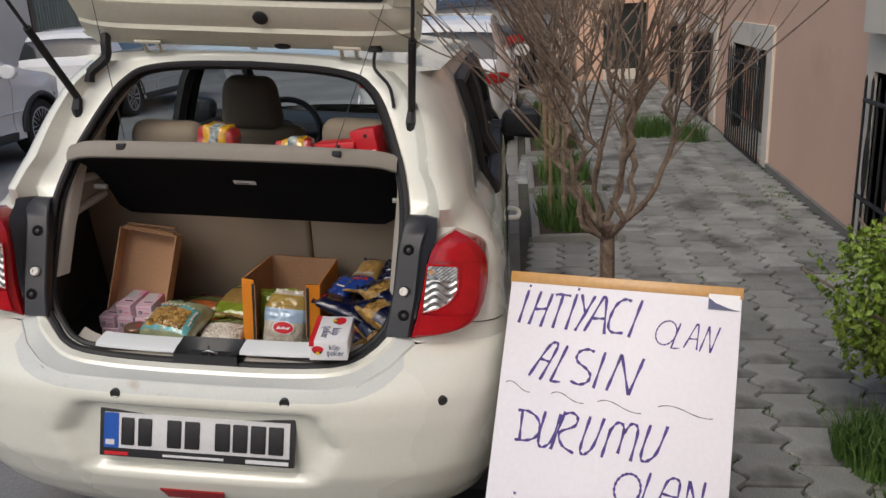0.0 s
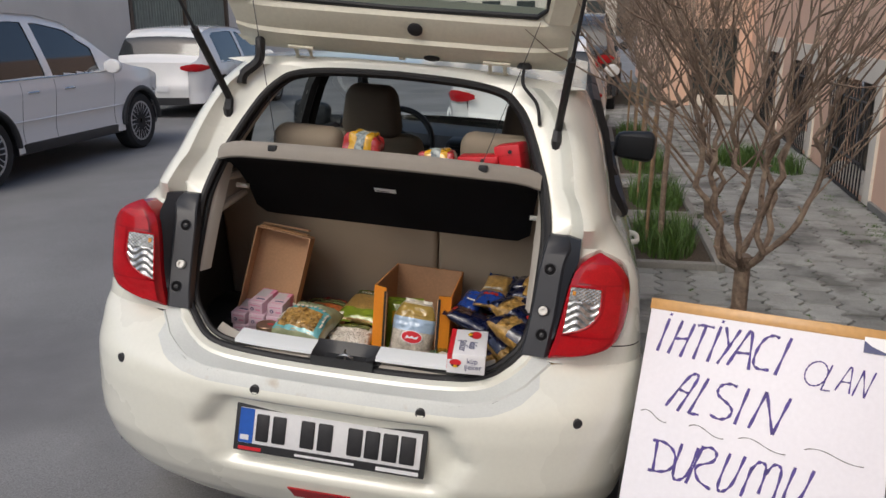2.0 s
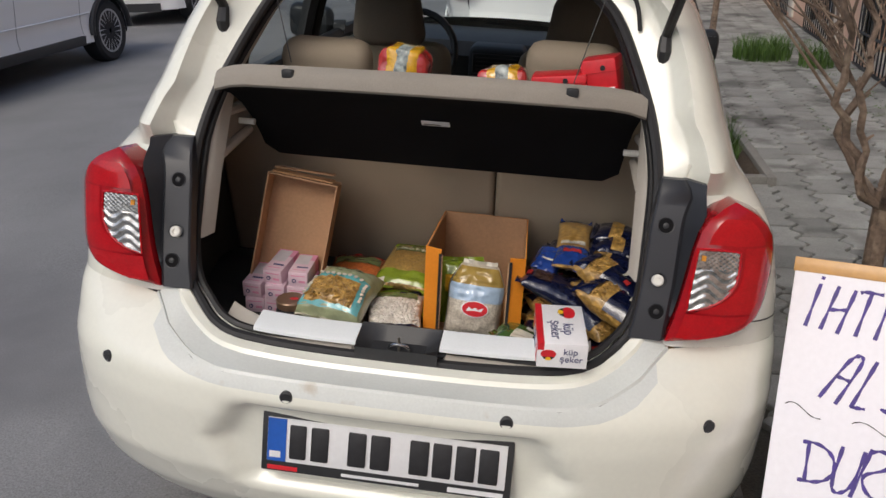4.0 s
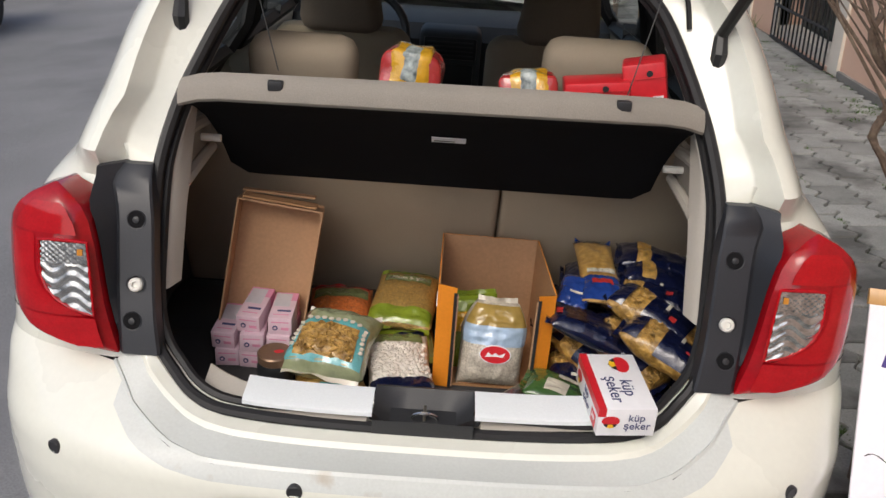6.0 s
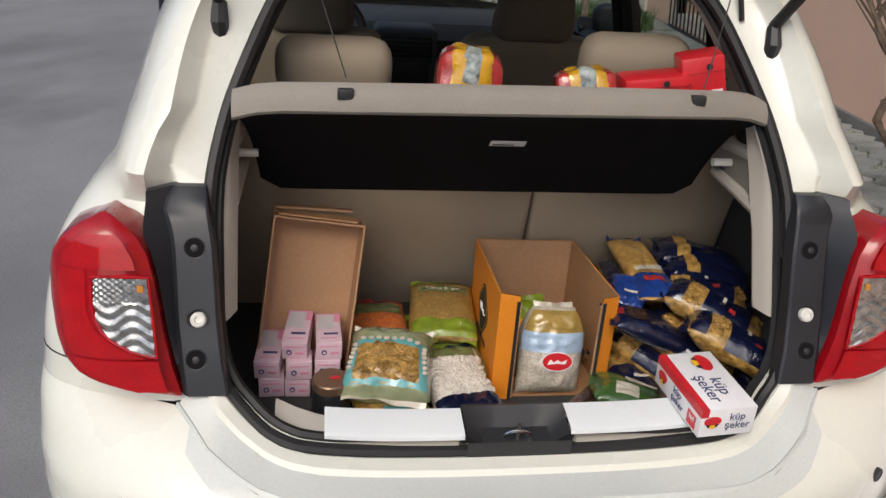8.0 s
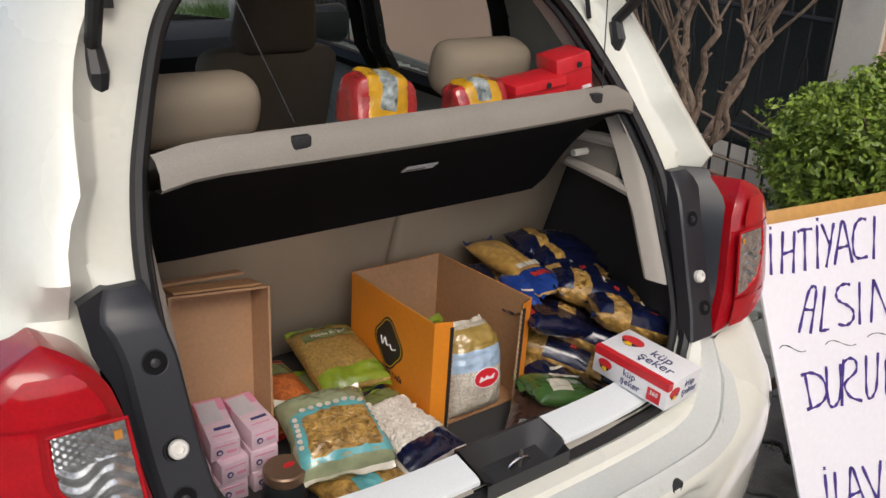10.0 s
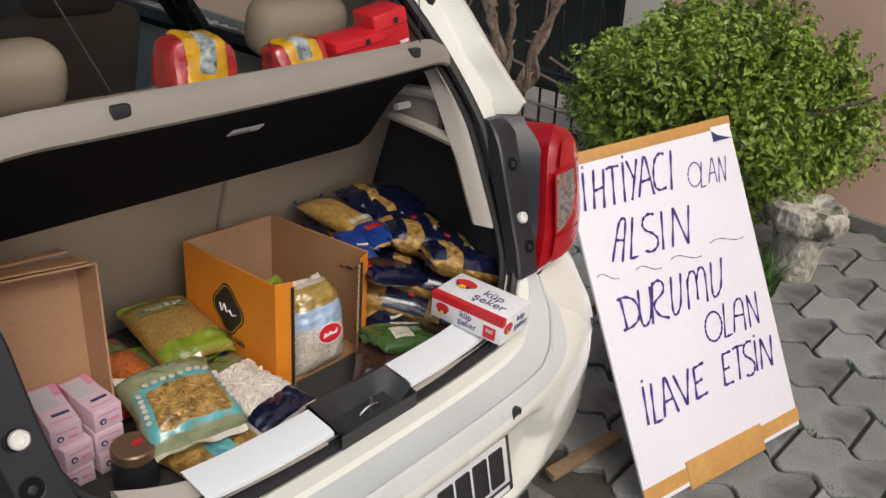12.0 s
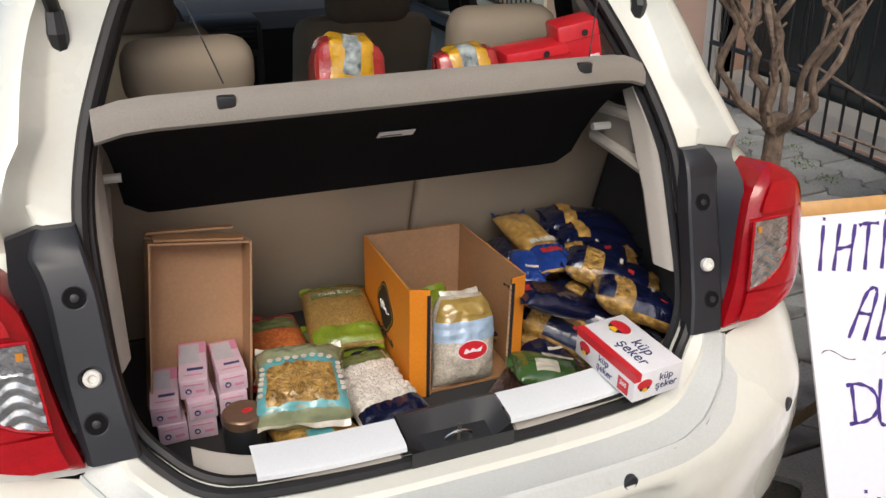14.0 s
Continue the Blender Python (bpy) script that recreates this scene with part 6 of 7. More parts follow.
def oval_badge(parent, place, rx, rz, colour, inner=True):
    """A plain badge of colour where a trade mark is printed."""
    b = part("badge", bm_disc(ellipse(rx, rz), place), colour, parent, smooth=False)
    if inner:
        part("badge_ring", bm_disc([(x, z) for x, z in ellipse(rx * 0.93, rz * 0.90)], place @ Matrix.Translation((0, -0.0006, 0))), RED_PRINT, parent, smooth=False)
        part("badge_bar", bm_disc([(-rx * 0.62, -rz * 0.30), (-rx * 0.45, rz * 0.25), (-rx * 0.2, -rz * 0.05), (0, rz * 0.22), (rx * 0.25, -rz * 0.02), (rx * 0.62, rz * 0.28), (rx * 0.5, -rz * 0.22), (0, -rz * 0.18)], place @ Matrix.Translation((0, -0.0012, 0))), WHITE_CARD, parent, smooth=False)




def scatter(parent, nm, material, w, l, h, seed, area, count, kind, size=0.8):
    """Loose pieces of the filling showing through the film."""
    rr = random.Random(int(seed * 100))
    u0, u1, v0, v1 = area
    if kind == "bean":
        bm = bmesh.new()
        bmesh.ops.create_icosphere(bm, subdivisions=1, radius=1)
        shape = [(v.co.x * 0.0060, v.co.y * 0.0040, v.co.z * 0.0034) for v in bm.verts]
        faces = [[v.index for v in f.verts] for f in bm.faces]
        bm.free()
    else:
        shape, faces = [], []
        for i in range(6):
            a = i / 5
            for q in range(5):
                g = 6.283 * q / 5
                shape.append((size * 0.011 * (a - 0.5) * 2, size * (0.0034 * math.cos(g) + 0.006 * math.sin(a * 3.1)), size * 0.0034 * math.sin(g)))
        for i in range(5):
            for q in range(5):
                faces.append([i * 5 + q, i * 5 + (q + 1) % 5, i * 5 + 5 + (q + 1) % 5, i * 5 + 5 + q])
    vs, fs = [], []
    for _ in range(count):
        p = pillow_point(rr.uniform(u0, u1), rr.uniform(v0, v1), w, l, h, seed, 1, 0.001)
        turn = Matrix.Rotation(rr.uniform(0, 6.28), 3, "Z") @ Matrix.Rotation(rr.gauss(0, 0.35), 3, "X") @ Matrix.Rotation(rr.gauss(0, 0.25), 3, "Y")
        o = len(vs)
        vs += [p + turn @ Vector(v) for v in shape]
        fs += [[o + i for i in f] for f in faces]
    me = bpy.data.meshes.new(nm)
    me.from_pydata(vs, [], fs)
    me.materials.append(material)
    for pl in me.polygons:
        pl.use_smooth = True
    ob = new(nm, me)
    ob.parent = parent
    return ob


FZ = 0.616
# torn cardboard tray standing at the side, with small milk cartons
tray = thing("cardboard_tray", "torn brown cardboard tray standing on end", "box", at=CAR @ pose(-0.374, 0.480, FZ + 0.014, -15, 8, 3))
part("base_panel", bm_box(-0.088, 0.088, 0.0, 0.004, 0.0, 0.315), KRAFT, tray)
for x in (-0.09, 0.086):
    bm = bm_box(x, x + 0.004, -0.062, 0.002, 0.0, 0.31)
    part("side_flap", bm, KRAFT, tray)
part("top_flap", bm_box(-0.088, 0.088, -0.058, 0.0, 0.306, 0.310), KRAFT, tray)
part("torn_flap", bm_box(-0.080, 0.075, -0.030, 0.012, 0.316, 0.320), KRAFT_BOUNCE, tray, at=Matrix.Rotation(radians(5), 4, "X"))
part("torn_flap", bm_box(-0.070, 0.084, -0.015, 0.02, 0.324, 0.328), KRAFT, tray, at=Matrix.Rotation(radians(-3), 4, "Y"))
part("bottom_flap", bm_box(-0.088, 0.088, -0.06, 0.0, 0.0, 0.004), KRAFT_BOUNCE, tray)


def milk(at):
    c = thing("milk_carton", "small pink and white drink carton", "drink carton", "milk cartons", at=CAR @ at)
    part("carton", bm_box(-0.0245, 0.0245, -0.055, 0.055, -0.0200, 0.0195, 0.0015), PALE_PINK, c)
    part("pink_panel", bm_box(-0.0246, 0.0246, 0.022, 0.0552, -0.0195, 0.0196), PINK, c)
    part("grey_panel", bm_box(-0.022, 0.012, -0.004, 0.050, 0.012, 0.0200), CARTON_GREY, c)
    part("pale_panel", bm_box(-0.0243, 0.0243, -0.052, -0.010, 0.010, 0.0196), PALE_PINK, c)
    part("dark_bar", bm_box(-0.010, 0.018, -0.026, -0.019, 0.012, 0.0200), NAVY_PRINT, c)
    part("pink_bar", bm_box(-0.016, 0.016, -0.040, -0.037, 0.012, 0.0200), PINK, c)
    part("end_mark", bm_disc(ellipse(0.0055, 0.0055, 14, -0.010, -0.003), Matrix.Translation((0, -0.0552, 0))), NAVY_PRINT, c, smooth=False)
    part("end_mark_centre", bm_disc(ellipse(0.003, 0.003, 12, -0.010, -0.003), Matrix.Translation((0, -0.0556, 0))), PALE_PINK, c, smooth=False)
    part("pink_bar", bm_box(0.002, 0.018, -0.0556, -0.0548, -0.008, -0.002), PINK, c)
    part("pink_bar", bm_box(-0.018, 0.018, -0.0556, -0.0548, 0.009, 0.0115), PINK, c)


CARTON_GREY = mat("pale_grey_print", (0.55, 0.53, 0.56), 0.4, var=0.06, bump=0.03)
for x, y, z, rx, rz in ((-0.428, 0.436, 0.0205, 0, 3), (-0.372, 0.434, 0.0205, 0, -3), (-0.317, 0.436, 0.0205, 0, 2), (-0.430, 0.440, 0.064, 5, -4), (-0.374, 0.432, 0.0615, 0, 3), (-0.315, 0.438, 0.0610, 0, -2),
                        (-0.375, 0.446, 0.104, 6, -6), (-0.315, 0.442, 0.1015, 1, 2)):
    milk(pose(x, y, FZ + z, rx, 0, rz))

jar = thing("spread_jar", "dark glass jar with a brown metal lid", "jar", at=CAR @ pose(-0.310, 0.322, FZ, 0, 0, 10))
part("glass", bm_lathe([(0.030, 0.0), (0.036, 0.006), (0.037, 0.05), (0.033, 0.062), (0.030, 0.066)], 28), GLOSSY_BLACK, jar)
part("lid", bm_lathe([(0.034, 0.062), (0.0355, 0.064), (0.0355, 0.079), (0.033, 0.082), (0.028, 0.081)], 32), mat("brown_lid", (0.22, 0.14, 0.09), 0.35, metal=0.5, var=0.1), jar, "brown metal lid")
bm = bm_disc(ellipse(0.010, 0.006, 16, 0.008, 0.0), Matrix.Translation((0, 0, 0.0812)) @ Matrix.Rotation(radians(-90), 4, "X"), 0.0008)
part("lid_mark", bm, RED_PRINT, jar, smooth=False)

# sunflower-oil carton, front torn out
box = thing("oil_carton", "open orange oil carton with its front torn away", "box", at=CAR)
A, B, C, D = Vector((0.010, 0.362, 0)), Vector((0.014, 0.662, 0)), Vector((0.238, 0.660, 0)), Vector((0.247, 0.362, 0))


def panel(p, q, z0, z1a, z1b, outer, inner, parent, name="panel", t=0.002):
    d = (q - p).normalized()
    n = Vector((d.y, -d.x, 0))
    for material, a, b in ((outer, 0.0, t), (inner, t, 2 * t)):
        bm = bmesh.new()
        v = [bm.verts.new(Vector((w.x, w.y, z)) - n * o) for o in (a, b) for w, z in ((p, z0), (q, z0), (q, z1b), (p, z1a))]
        for f in ((0, 1, 2, 3), (7, 6, 5, 4), (0, 4, 5, 1), (1, 5, 6, 2), (2, 6, 7, 3), (3, 7, 4, 0)):
            bm.faces.new([v[i] for i in f])
        part(name if a == 0 else "lining", bm, material, parent, smooth=False)


panel(B, A, FZ, 0.834, 0.852, ORANGE, KRAFT_BOUNCE, box)
panel(C, B, FZ, 0.832, 0.834, ORANGE, KRAFT, box)
panel(D, C, FZ, 0.848, 0.832, ORANGE, KRAFT_BOUNCE, box)
panel(A, A + Vector((0.038, -0.006, 0)), FZ, 0.855, 0.851, ORANGE, INK, box, "front_strip")
panel(D + Vector((-0.036, -0.016, 0)), D, FZ, 0.850, 0.846, ORANGE, INK, box, "front_strip")
for base, s in ((A + Vector((0.0385, -0.0062, 0)), 1), (D + Vector((-0.0365, -0.0162, 0)), -1)):
    bm = bmesh.new()
    for k in range(20):
        z = FZ + 0.004 + k * 0.011
        bm_tube([(base.x + 0.001 * s, base.y + 0.001, z), (base.x + 0.001 * s, base.y + 0.003, z + 0.008)], [0.0035, 0.002], 5, bm)
    part("torn_edge", bm, KRAFT, box)
    part("dark_edge", bm_box(min(base.x - 0.006 * s, base.x + 0.0005 * s), max(base.x - 0.006 * s, base.x + 0.0005 * s), base.y - 0.0015, base.y + 0.004, FZ, 0.84), INK, box)
part("floor_panel", bm_box(0.02, 0.238, 0.365, 0.655, FZ, FZ + 0.004), KRAFT_BOUNCE, box)
left_dir = (A - B).normalized()
face = Matrix.Translation(B.lerp(A, 0.50)) @ Matrix.Rotation(math.atan2(left_dir.y, left_dir.x), 4, "Z")
badge = [(0.047 * math.cos(a) * (1 + 0.10 * math.cos(4 * a)), 0.050 * math.sin(a) * (1.05 + 0.10 * math.cos(4 * a))) for a in [2 * math.pi * k / 48 for k in range(48)]]
part("badge", bm_disc(badge, face @ Matrix.Translation((0, -0.0004, 0.740)), 0.0008), INK, box, "black badge", smooth=False)
ringm = face @ Matrix.Translation((0, -0.0014, 0.740))
bm = bmesh.new()
for k in range(48):
    x0, z0 = badge[k]
    x1, z1 = badge[(k + 1) % 48]
    v = [bm.verts.new(ringm @ Vector((x * q, 0, z * q))) for q in (0.92, 0.88) for x, z in ((x0, z0), (x1, z1))]
    bm.faces.new((v[0], v[1], v[3], v[2]))
part("badge_ring", bm, YELLOW_PRINT, box, smooth=False)
part("badge_mark", bm_tube([ringm @ Vector(p) for p in spline([(-0.026, 0, 0.006), (-0.020, 0, -0.010), (-0.012, 0, 0.008), (-0.004, 0, -0.006), (0.006, 0, 0.0), (0.014, 0, -0.008), (0.027, 0, -0.002)], 4)], 0.0018, 5), WHITE_CARD, box)
part("lettering", bm_text("AYÇİÇEK YAĞI", 0.0150, face @ Matrix.Translation((0.0, -0.0012, 0.672))), INK, box, smooth=False)

# bags on the boot floor
bag("lentil_bag", "clear bag of red lentils with a green label", 0.150, 0.19, 0.055, LENTIL, [(OLIVE_FILM, -0.85, 0.85, 0.30, 0.72, "label_band", "green label"), (RED_FILM, -0.9, 0.9, 0.74, 0.95, "red_band", "")], pose(-0.212, 0.575, FZ + 0.035, 8, 0, 4), 1.3, RED_FILM)
bag("bulgur_bag", "clear bag of yellow bulgur with green ends", 0.150, 0.205, 0.06, BULGUR, [(GREEN_FILM, -0.95, 0.95, -0.97, -0.58, "green_band", "green printed end"), (OLIVE_FILM, -0.75, 0.75, 0.36, 0.64, "label_band", ""), (GREEN_FILM, -0.9, 0.9, 0.80, 0.96, "green_band", "")], pose(-0.064, 0.585, FZ + 0.074, 6, 0, -5), 2.1, GREEN_FILM)
bag("chickpea_bag", "green-topped food bag under the bulgur bag", 0.150, 0.21, 0.05, OLIVE_FILM, [(GREEN_FILM, -0.8, 0.8, -0.9, -0.4, "green_band", "")], pose(-0.066, 0.530, FZ + 0.026, 0, 0, 3), 2.9, GREEN_FILM)
bag("pasta_shapes_bag", "bag of pasta shapes with an aqua dotted edge", 0.170, 0.175, 0.105, SAGE_FILM, [(AQUA_FILM, -0.92, 0.92, -0.90, 0.30, "aqua_frame", "aqua printed frame"), (PASTA, -0.72, 0.72, -0.80, 0.10, "window", "clear window onto the pasta")], pose(-0.198, 0.362, FZ + 0.080, 12, 0, -10), 3.7, CLEAR_FILM)
shapes = bpy.data.objects["pasta_shapes_bag"]
scatter(shapes, "pasta_filling", PASTA, 0.170, 0.175, 0.105, 3.7, (-0.66, 0.66, -0.74, 0.04), 170, "pasta")
for u, v in [(sg * 0.85, -0.5 + 0.13 * q) for sg in (-1, 1) for q in range(6)] + [(-0.66 + 0.19 * q, 0.24) for q in range(8)]:
    dot = bm_disc(ellipse(0.0055, 0.0045, 10), Matrix.Translation(pillow_point(u, v, 0.170, 0.175, 0.105, 3.7, 1, 0.0040)) @ Matrix.Rotation(radians(-90), 4, "X") @ Matrix.Rotation(radians(40 * (u if abs(u) > 0.8 else 0)), 4, "Y"))
    part("pale_dot", dot, CLEAR_FILM, shapes, smooth=False)
bulgur = bpy.data.objects["bulgur_bag"]
part("lettering", bm_text("Pilavlık Bulgur", 0.0135, Matrix.Translation(pillow_point(0, 0.44, 0.150, 0.205, 0.06, 2.1, 1, 0.0045)) @ Matrix.Rotation(radians(-90), 4, "X"), 0.0004), CLEAR_FILM, bulgur, smooth=False)
bag("lower_pasta_bag", "bag of pasta under the aqua-edged bag", 0.15, 0.17, 0.045, PASTA, [(AQUA_FILM, -0.3, 0.3, -0.9, -0.5, "aqua_band", "")], pose(-0.20, 0.325, FZ + 0.022, 0, 0, 12), 4.4, CLEAR_FILM)
bag("bean_bag", "clear bag of white beans with a navy end", 0.140, 0.215, 0.055, BEANS, [(NAVY_FILM, -0.96, 0.96, -0.97, -0.52, "navy_band", "navy printed end"), (OLIVE_FILM, -0.8, 0.8, 0.52, 0.92, "label_band", "")], pose(-0.060, 0.360, FZ + 0.036, 6, 0, 10), 5.2, NAVY_FILM)
scatter(bpy.data.objects["bean_bag"], "bean_filling", BEANS, 0.140, 0.215, 0.055, 5.2, (-0.9, 0.9, -0.50, 0.52), 420, "bean")
bag("sausage_packet", "pale long packet lying along the sill", 0.055, 0.20, 0.04, CLEAR_FILM, [(NAVY_FILM, -0.9, 0.9, 0.3, 0.6, "navy_band", "")], pose(-0.150, 0.220, FZ + 0.022, 0, 0, 78), 6.0)
bag("rice_bag", "upright bag of rice with a sky-blue label", 0.140, 0.180, 0.085, RICE, [(SKY_FILM, -0.96, 0.96, 0.05, 0.52, "sky_band", "sky-blue band"), (OCHRE_FILM, -0.95, 0.95, 0.50, 0.95, "top_band", "yellow crumpled top")], pose(0.132, 0.398, FZ + 0.090, 74, 4, 2), 7.1, CLEAR_FILM)
rb = bpy.data.objects["rice_bag"]
oval_badge(rb, Matrix.Translation((0.002, -0.012, 0.0455)) @ Matrix.Rotation(radians(-90), 4, "X"), 0.033, 0.020, WHITE_CARD)
bag("green_food_bag", "green food bag behind the rice bag", 0.12, 0.17, 0.05, GREEN_FILM, [(YELLOW_FILM, -0.7, 0.7, 0.1, 0.6, "yellow_band", "")], pose(0.088, 0.470, FZ + 0.070, 72, 0, 10), 7.9)
bag("dark_food_bag", "crumpled dark brown food bag", 0.11, 0.17, 0.045, BROWN_FILM, [(SILVER, -0.5, 0.1, -0.6, -0.3, "silver_patch", "")], pose(0.185, 0.255, FZ + 0.03, 10, 0, -50), 8.4)
bag("green_white_bag", "glossy green and white food bag", 0.12, 0.18, 0.05, film("leaf_green_film", (0.05, 0.12, 0.03)), [(CLEAR_FILM, -0.7, 0.0, 0.1, 0.6, "white_patch", ""), (CLEAR_FILM, 0.2, 0.5, -0.5, 0.4, "white_patch", ""), (BROWN_FILM, -0.6, 0.4, -0.8, -0.3, "brown_patch", "")], pose(0.285, 0.275, FZ + 0.05, 12, 6, 72), 9.3)


def pasta_bag(at, seed, w=0.108, l=0.205, h=0.064):
    b = bag("pasta_bag", "navy and clear bag of pasta shapes", w, l, h, PASTA, [(NAVY_FILM, -1.0, 1.0, -0.66, 0.28, "navy_band", "navy printed band"), (RED_FILM, -0.55, -0.25, -0.34, -0.20, "red_mark", ""), (CLEAR_FILM, -0.1, 0.55, -0.10, -0.03, "pale_bar", ""), (NAVY_FILM, -0.97, 0.97, 0.68, 0.98, "navy_end", "")], at, seed, NAVY_FILM, "bags of pasta")
    scatter(b, "pasta_filling", PASTA, w, l, h, seed, (-0.85, 0.85, 0.34, 0.64), 70, "pasta", 0.5)
    scatter(b, "pasta_filling", PASTA, w, l, h, seed, (-0.8, 0.8, -0.90, -0.72), 50, "pasta", 0.5)


for k, (x, y, z, rx, ry, rz) in enumerate(((0.300, 0.345, 0.036, 8, 0, -8), (0.345, 0.470, 0.034, 0, 0, 70), (0.440, 0.470, 0.034, 0, 0, 50), (0.345, 0.610, 0.034, 0, 0, 85), (0.460, 0.620, 0.036, 0, 0, 80), (0.430, 0.300, 0.040, 6, 0, 20),
                                           (0.352, 0.375, 0.078, 14, 0, 38), (0.400, 0.355, 0.120, 16, 4, 42), (0.350, 0.560, 0.094, 0, 0, 8), (0.450, 0.520, 0.098, 0, 0, 60), (0.520, 0.580, 0.100, 0, 0, 85), (0.470, 0.285, 0.160, 18, 6, 62),
                                           (0.462, 0.385, 0.178, 16, 2, 56), (0.480, 0.500, 0.172, 8, 0, 70), (0.400, 0.600, 0.150, 0, 0, 84), (0.535, 0.430, 0.120, 10, -4, 24), (0.530, 0.330, 0.090, 10, -8, 14))):
    pasta_bag(pose(x, y, FZ + z, rx, ry, rz), 11 + k * 1.37)
bag("blue_pasta_bag", "shiny blue crumpled pasta bag", 0.075, 0.11, 0.05, BLUE_FILM, [(CLEAR_FILM, -0.3, 0.5, -0.2, -0.1, "pale_bar", "")], pose(0.298, 0.445, FZ + 0.188, 20, 4, -20), 31.0, BLUE_FILM, "bags of pasta")
bag("navy_pasta_bag", "shiny navy pasta bag", 0.11, 0.17, 0.05, NAVY_FILM, [(BROWN_FILM, -0.6, 0.6, 0.2, 0.7, "dark_patch", ""), (RED_FILM, -0.4, 0.1, 0.78, 0.92, "red_mark", "")], pose(0.322, 0.372, FZ + 0.156, 18, 2, 82), 33.0, NAVY_FILM, "bags of pasta")
bag("spaghetti_bag", "long blue-ended bag of spaghetti", 0.088, 0.28, 0.045, SPAG, [(BLUE_FILM, -1.0, 1.0, -0.98, -0.42, "blue_band", "blue printed end"), (RED_FILM, -0.5, 0.5, -0.66, -0.54, "red_mark", ""), (BLUE_FILM, -0.98, 0.98, 0.88, 0.98, "blue_end", ""), (CLEAR_FILM, -0.7, 0.7, -0.38, -0.24, "label_band", "")], pose(0.358, 0.538, FZ + 0.205, 1, 0, -3), 35.0, BLUE_FILM, "bags of pasta")
for x, y, z, rx, rz, sd in ((0.512, 0.545, 0.190, 14, 84, 36.0), (0.512, 0.590, 0.206, 10, 80, 37.2)):
    bag("short_pasta_bag", "navy bag of short pasta with shiny folds", 0.112, 0.20, 0.058, NAVY_FILM, [(PASTA, -0.9, 0.9, 0.35, 0.66, "window", "clear window onto the pasta"), (CLEAR_FILM, 0.55, 0.70, -0.5, 0.1, "pale_bar", "")], pose(x, y, FZ + z, rx, 0, rz), sd, NAVY_FILM, "bags of pasta")

# sugar cubes on the sill
sugar = thing("sugar_box", "white and red carton of sugar cubes resting on the boot sill", "box", at=CAR @ pose(0.334, 0.133, 0.780, 1.5, -1, 4.5))
W2, L2, H2 = 0.050, 0.0825, 0.0275
part("carton", bm_box(-W2, W2, -L2, L2, -H2, H2, 0.0012), WHITE_CARD, sugar)
part("red_edge", bm_box(-W2 - 0.0004, -W2 + 0.013, -L2 - 0.0001, L2 + 0.0001, 0.012, H2 + 0.0005), RED_PRINT, sugar)
top = Matrix.Translation((0, 0, H2 + 0.0006)) @ Matrix(((0, 0, 1, 0), (-1, 0, 0, 0), (0, -1, 0, 0), (0, 0, 0, 1)))
end = Matrix.Translation((0, -L2 - 0.0006, 0))
flank = Matrix.Translation((-W2 - 0.0008, 0, 0)) @ Matrix.Rotation(radians(-90), 4, "Z")


def fan_badge(place, rx):
    part("badge", bm_disc(ellipse(rx, rx * 0.62, 28), place, 0.0004), RED_PRINT, sugar, smooth=False)
    fan = [(-rx * 0.78, -rx * 0.40), (rx * 0.78, -rx * 0.40), (rx * 0.55, -rx * 0.72), (0, -rx * 0.95), (-rx * 0.55, -rx * 0.72)]
    part("badge_fan", bm_disc(fan, place @ Matrix.Translation((0, -0.0005, 0)), 0.0004), INK, sugar, smooth=False)
    ray = [(-rx * 0.22, -rx * 0.42), (rx * 0.22, -rx * 0.42), (rx * 0.42, -rx * 0.80), (0, -rx * 0.92), (-rx * 0.42, -rx * 0.80)]
    part("badge_ray", bm_disc(ray, place @ Matrix.Translation((0, -0.001, 0)), 0.0004), YELLOW_PRINT, sugar, smooth=False)


fan_badge(top @ Matrix.Translation((-0.048, 0, 0.018)), 0.024)
part("lettering", bm_text("küp", 0.032, top @ Matrix.Translation((0.022, -0.0004, 0.004)), 0.0003), NAVY_PRINT, sugar, smooth=False)
part("lettering", bm_text("şeker", 0.032, top @ Matrix.Translation((0.026, -0.0004, -0.022)), 0.0003), NAVY_PRINT, sugar, smooth=False)
fan_badge(end @ Matrix.Translation((-0.028, 0, 0.004)), 0.0155)
part("lettering", bm_text("küp", 0.020, end @ Matrix.Translation((0.016, -0.0004, 0.004)), 0.0003), NAVY_PRINT, sugar, smooth=False)
part("lettering", bm_text("şeker", 0.020, end @ Matrix.Translation((0.018, -0.0004, -0.013)), 0.0003), NAVY_PRINT, sugar, smooth=False)
fan_badge(flank @ Matrix.Translation((-0.055, 0, 0.0)), 0.0155)
part("lettering", bm_text("küp", 0.019, flank @ Matrix.Translation((0.0, -0.0004, -0.002)), 0.0003), NAVY_PRINT, sugar, smooth=False)
part("lettering", bm_text("şeker", 0.019, flank @ Matrix.Translation((0.004, -0.0004, -0.019)), 0.0003), NAVY_PRINT, sugar, smooth=False)
part("red_square", bm_disc([(0.042, -0.022), (0.070, -0.022), (0.070, 0.004), (0.042, 0.004)], flank, 0.0006), RED_PRINT, sugar, smooth=False)
part("lettering", bm_text("360", 0.012, flank @ Matrix.Translation((0.056, -0.0009, -0.009)), 0.0003), WHITE_CARD, sugar, smooth=False)

# packs on the parcel shelf


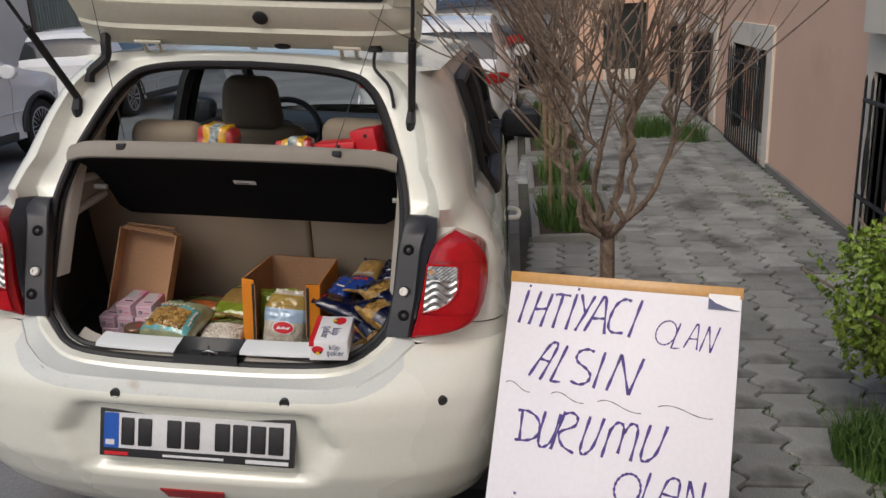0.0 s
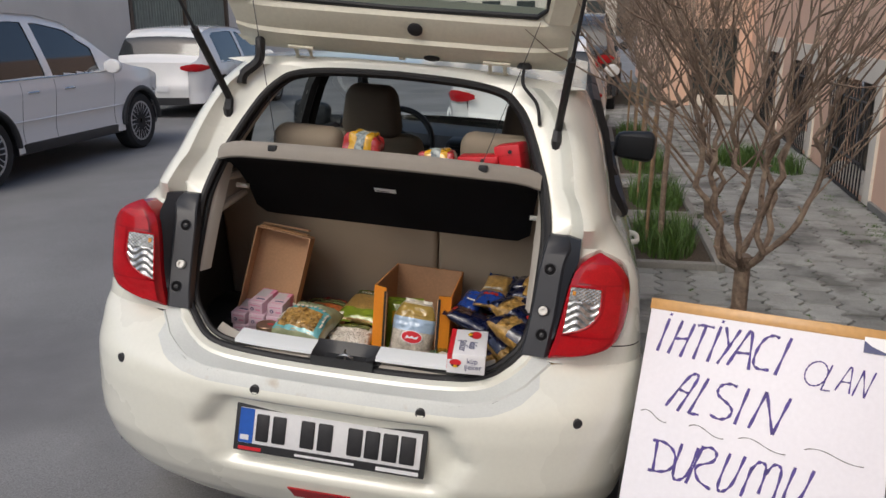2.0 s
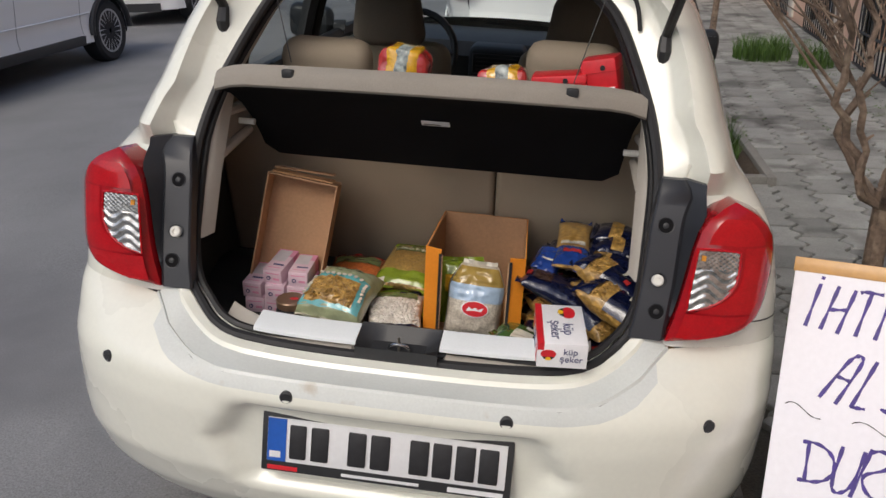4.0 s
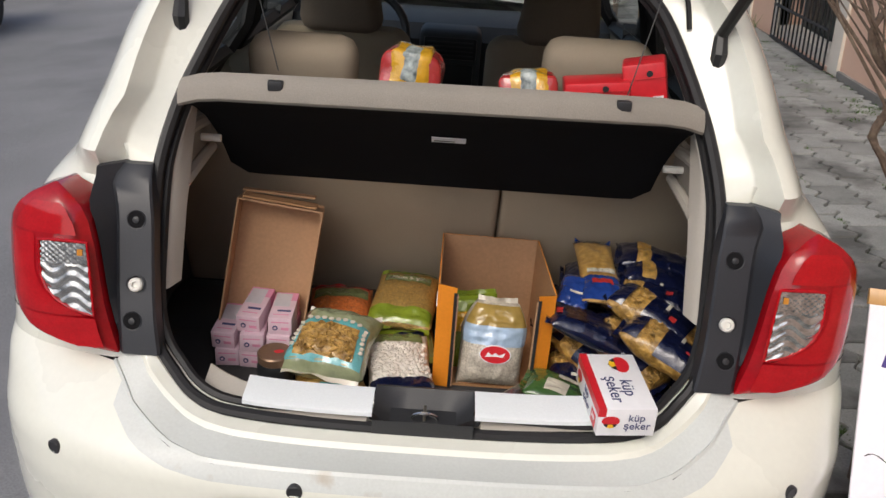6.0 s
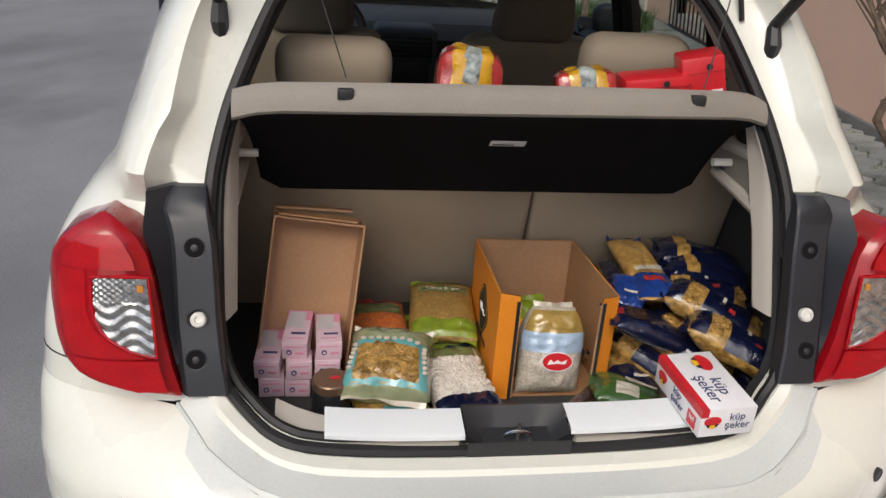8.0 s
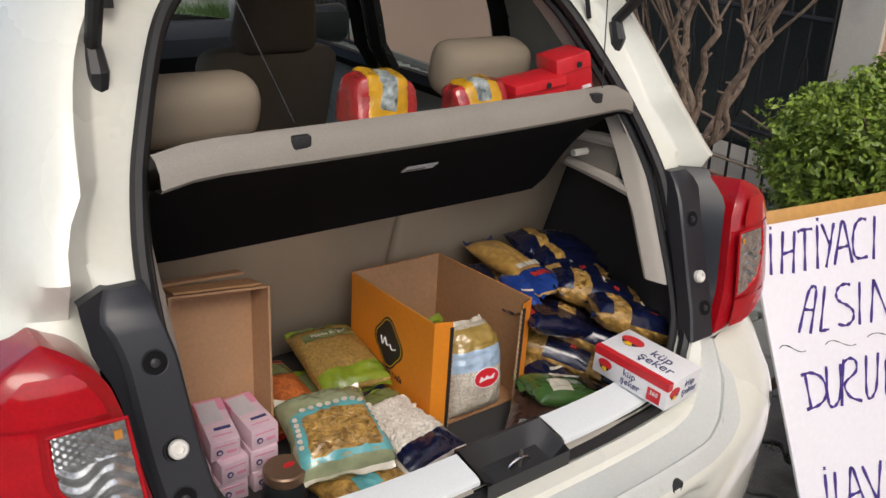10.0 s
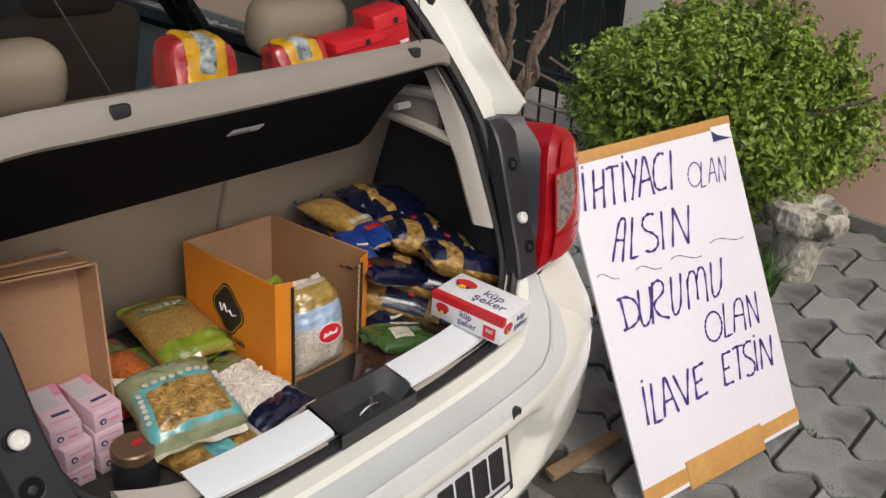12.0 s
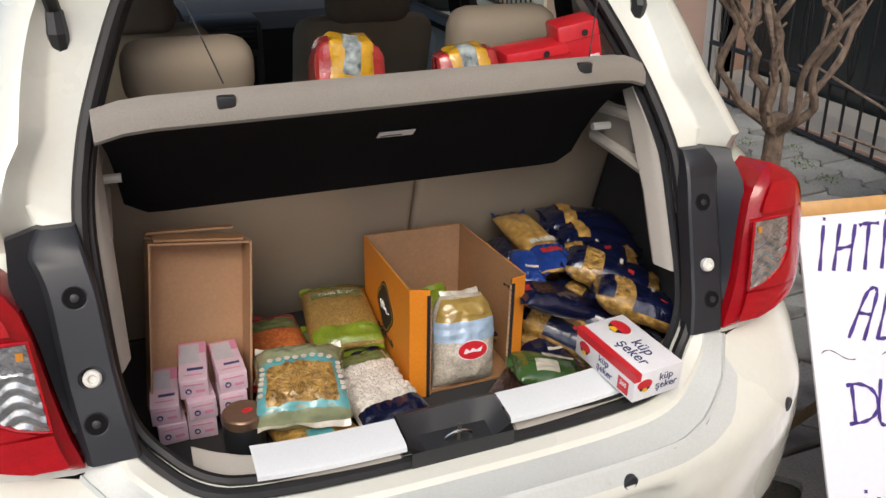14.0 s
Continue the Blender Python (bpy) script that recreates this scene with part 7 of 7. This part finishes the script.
def coffee(name, label, at, w, d, h):
    c = thing(name, label, "coffee pack", "coffee packs", at=CAR @ at)

    def crumpled(bm):
        bmesh.ops.subdivide_edges(bm, edges=bm.edges, cuts=4, use_grid_fill=True)
        for v in bm.verts:
            pinch = 1 - 0.20 * max(0.0, (abs(v.co.x) / (w / 2) - 0.5) / 0.5) ** 1.6
            v.co.y *= 1 - (1 - pinch) * 0.5
            v.co.z = h * 0.30 * (1 - pinch) + v.co.z * pinch
            v.co.y = v.co.y * (1 - 0.30 * v.co.z / h) + 0.010 * v.co.z / h
            p = Vector(v.co) + Vector((at.translation.x * 40, 0, 0))
            v.co += Vector((noise.noise(p * 30), noise.noise(p * 27 + Vector((5, 0, 0))), noise.noise(p * 33))) * 0.005
        return bm

    part("pack", crumpled(bm_box(-w / 2, w / 2, -d / 2, d / 2, 0, h, 0.010, 2)), RED_FILM, c)
    part("yellow_wrap", crumpled(bm_box(-w * 0.34, w * 0.34, -d / 2 - 0.002, d / 2 + 0.002, 0.002, h + 0.003, 0.010, 2)), YELLOW_FILM, c, "yellow middle of the pack")
    part("picture_label", crumpled(bm_box(-w * 0.16, w * 0.16, -d / 2 - 0.0035, d / 2 - 0.03, h * 0.42, h + 0.0045, 0.008, 2)), LABEL_GREY, c, "picture label")
    return c


coffee("coffee_pack", "upright red and yellow pack of ground coffee", pose(-0.074, 0.448, 1.204, 4, 6, -4), 0.116, 0.092, 0.090)
coffee("coffee_pack", "low red and yellow pack of ground coffee", pose(0.158, 0.470, 1.205, 0, -6, -4), 0.112, 0.080, 0.056)
for x, y, z, w, h, ry, rz in ((0.288, 0.470, 1.203, 0.122, 0.058, -7, -4), (0.388, 0.470, 1.206, 0.080, 0.098, -13, -12)):
    t = thing("red_pack", "red pack of sweets lying on the parcel shelf", "food box", "red packs", at=CAR @ pose(x, y, z, 0, ry, rz))
    bm = bm_box(-w / 2, w / 2, -0.04, 0.04, 0, h, 0.006, 2)
    for v in bm.verts:
        v.co += Vector((noise.noise(v.co * 22), noise.noise(v.co * 20), 0)) * 0.004
    part("carton", bm, RED_PRINT, t)
    part("round_mark", bm_disc(ellipse(0.006, 0.006, 14, w * 0.12, h * 0.80), Matrix.Translation((0, -0.0425, 0)), 0.001), INK, t, smooth=False)
    part("pale_print", bm_box(w * 0.16, w * 0.40, -0.0435, -0.036, h * 0.30, h * 0.36), WHITE_CARD, t, smooth=False)
    part("dark_fold", bm_box(-w / 2 - 0.001, w / 2 + 0.001, -0.043, 0.041, h * 0.70, h * 0.705), RED_FILM, t)
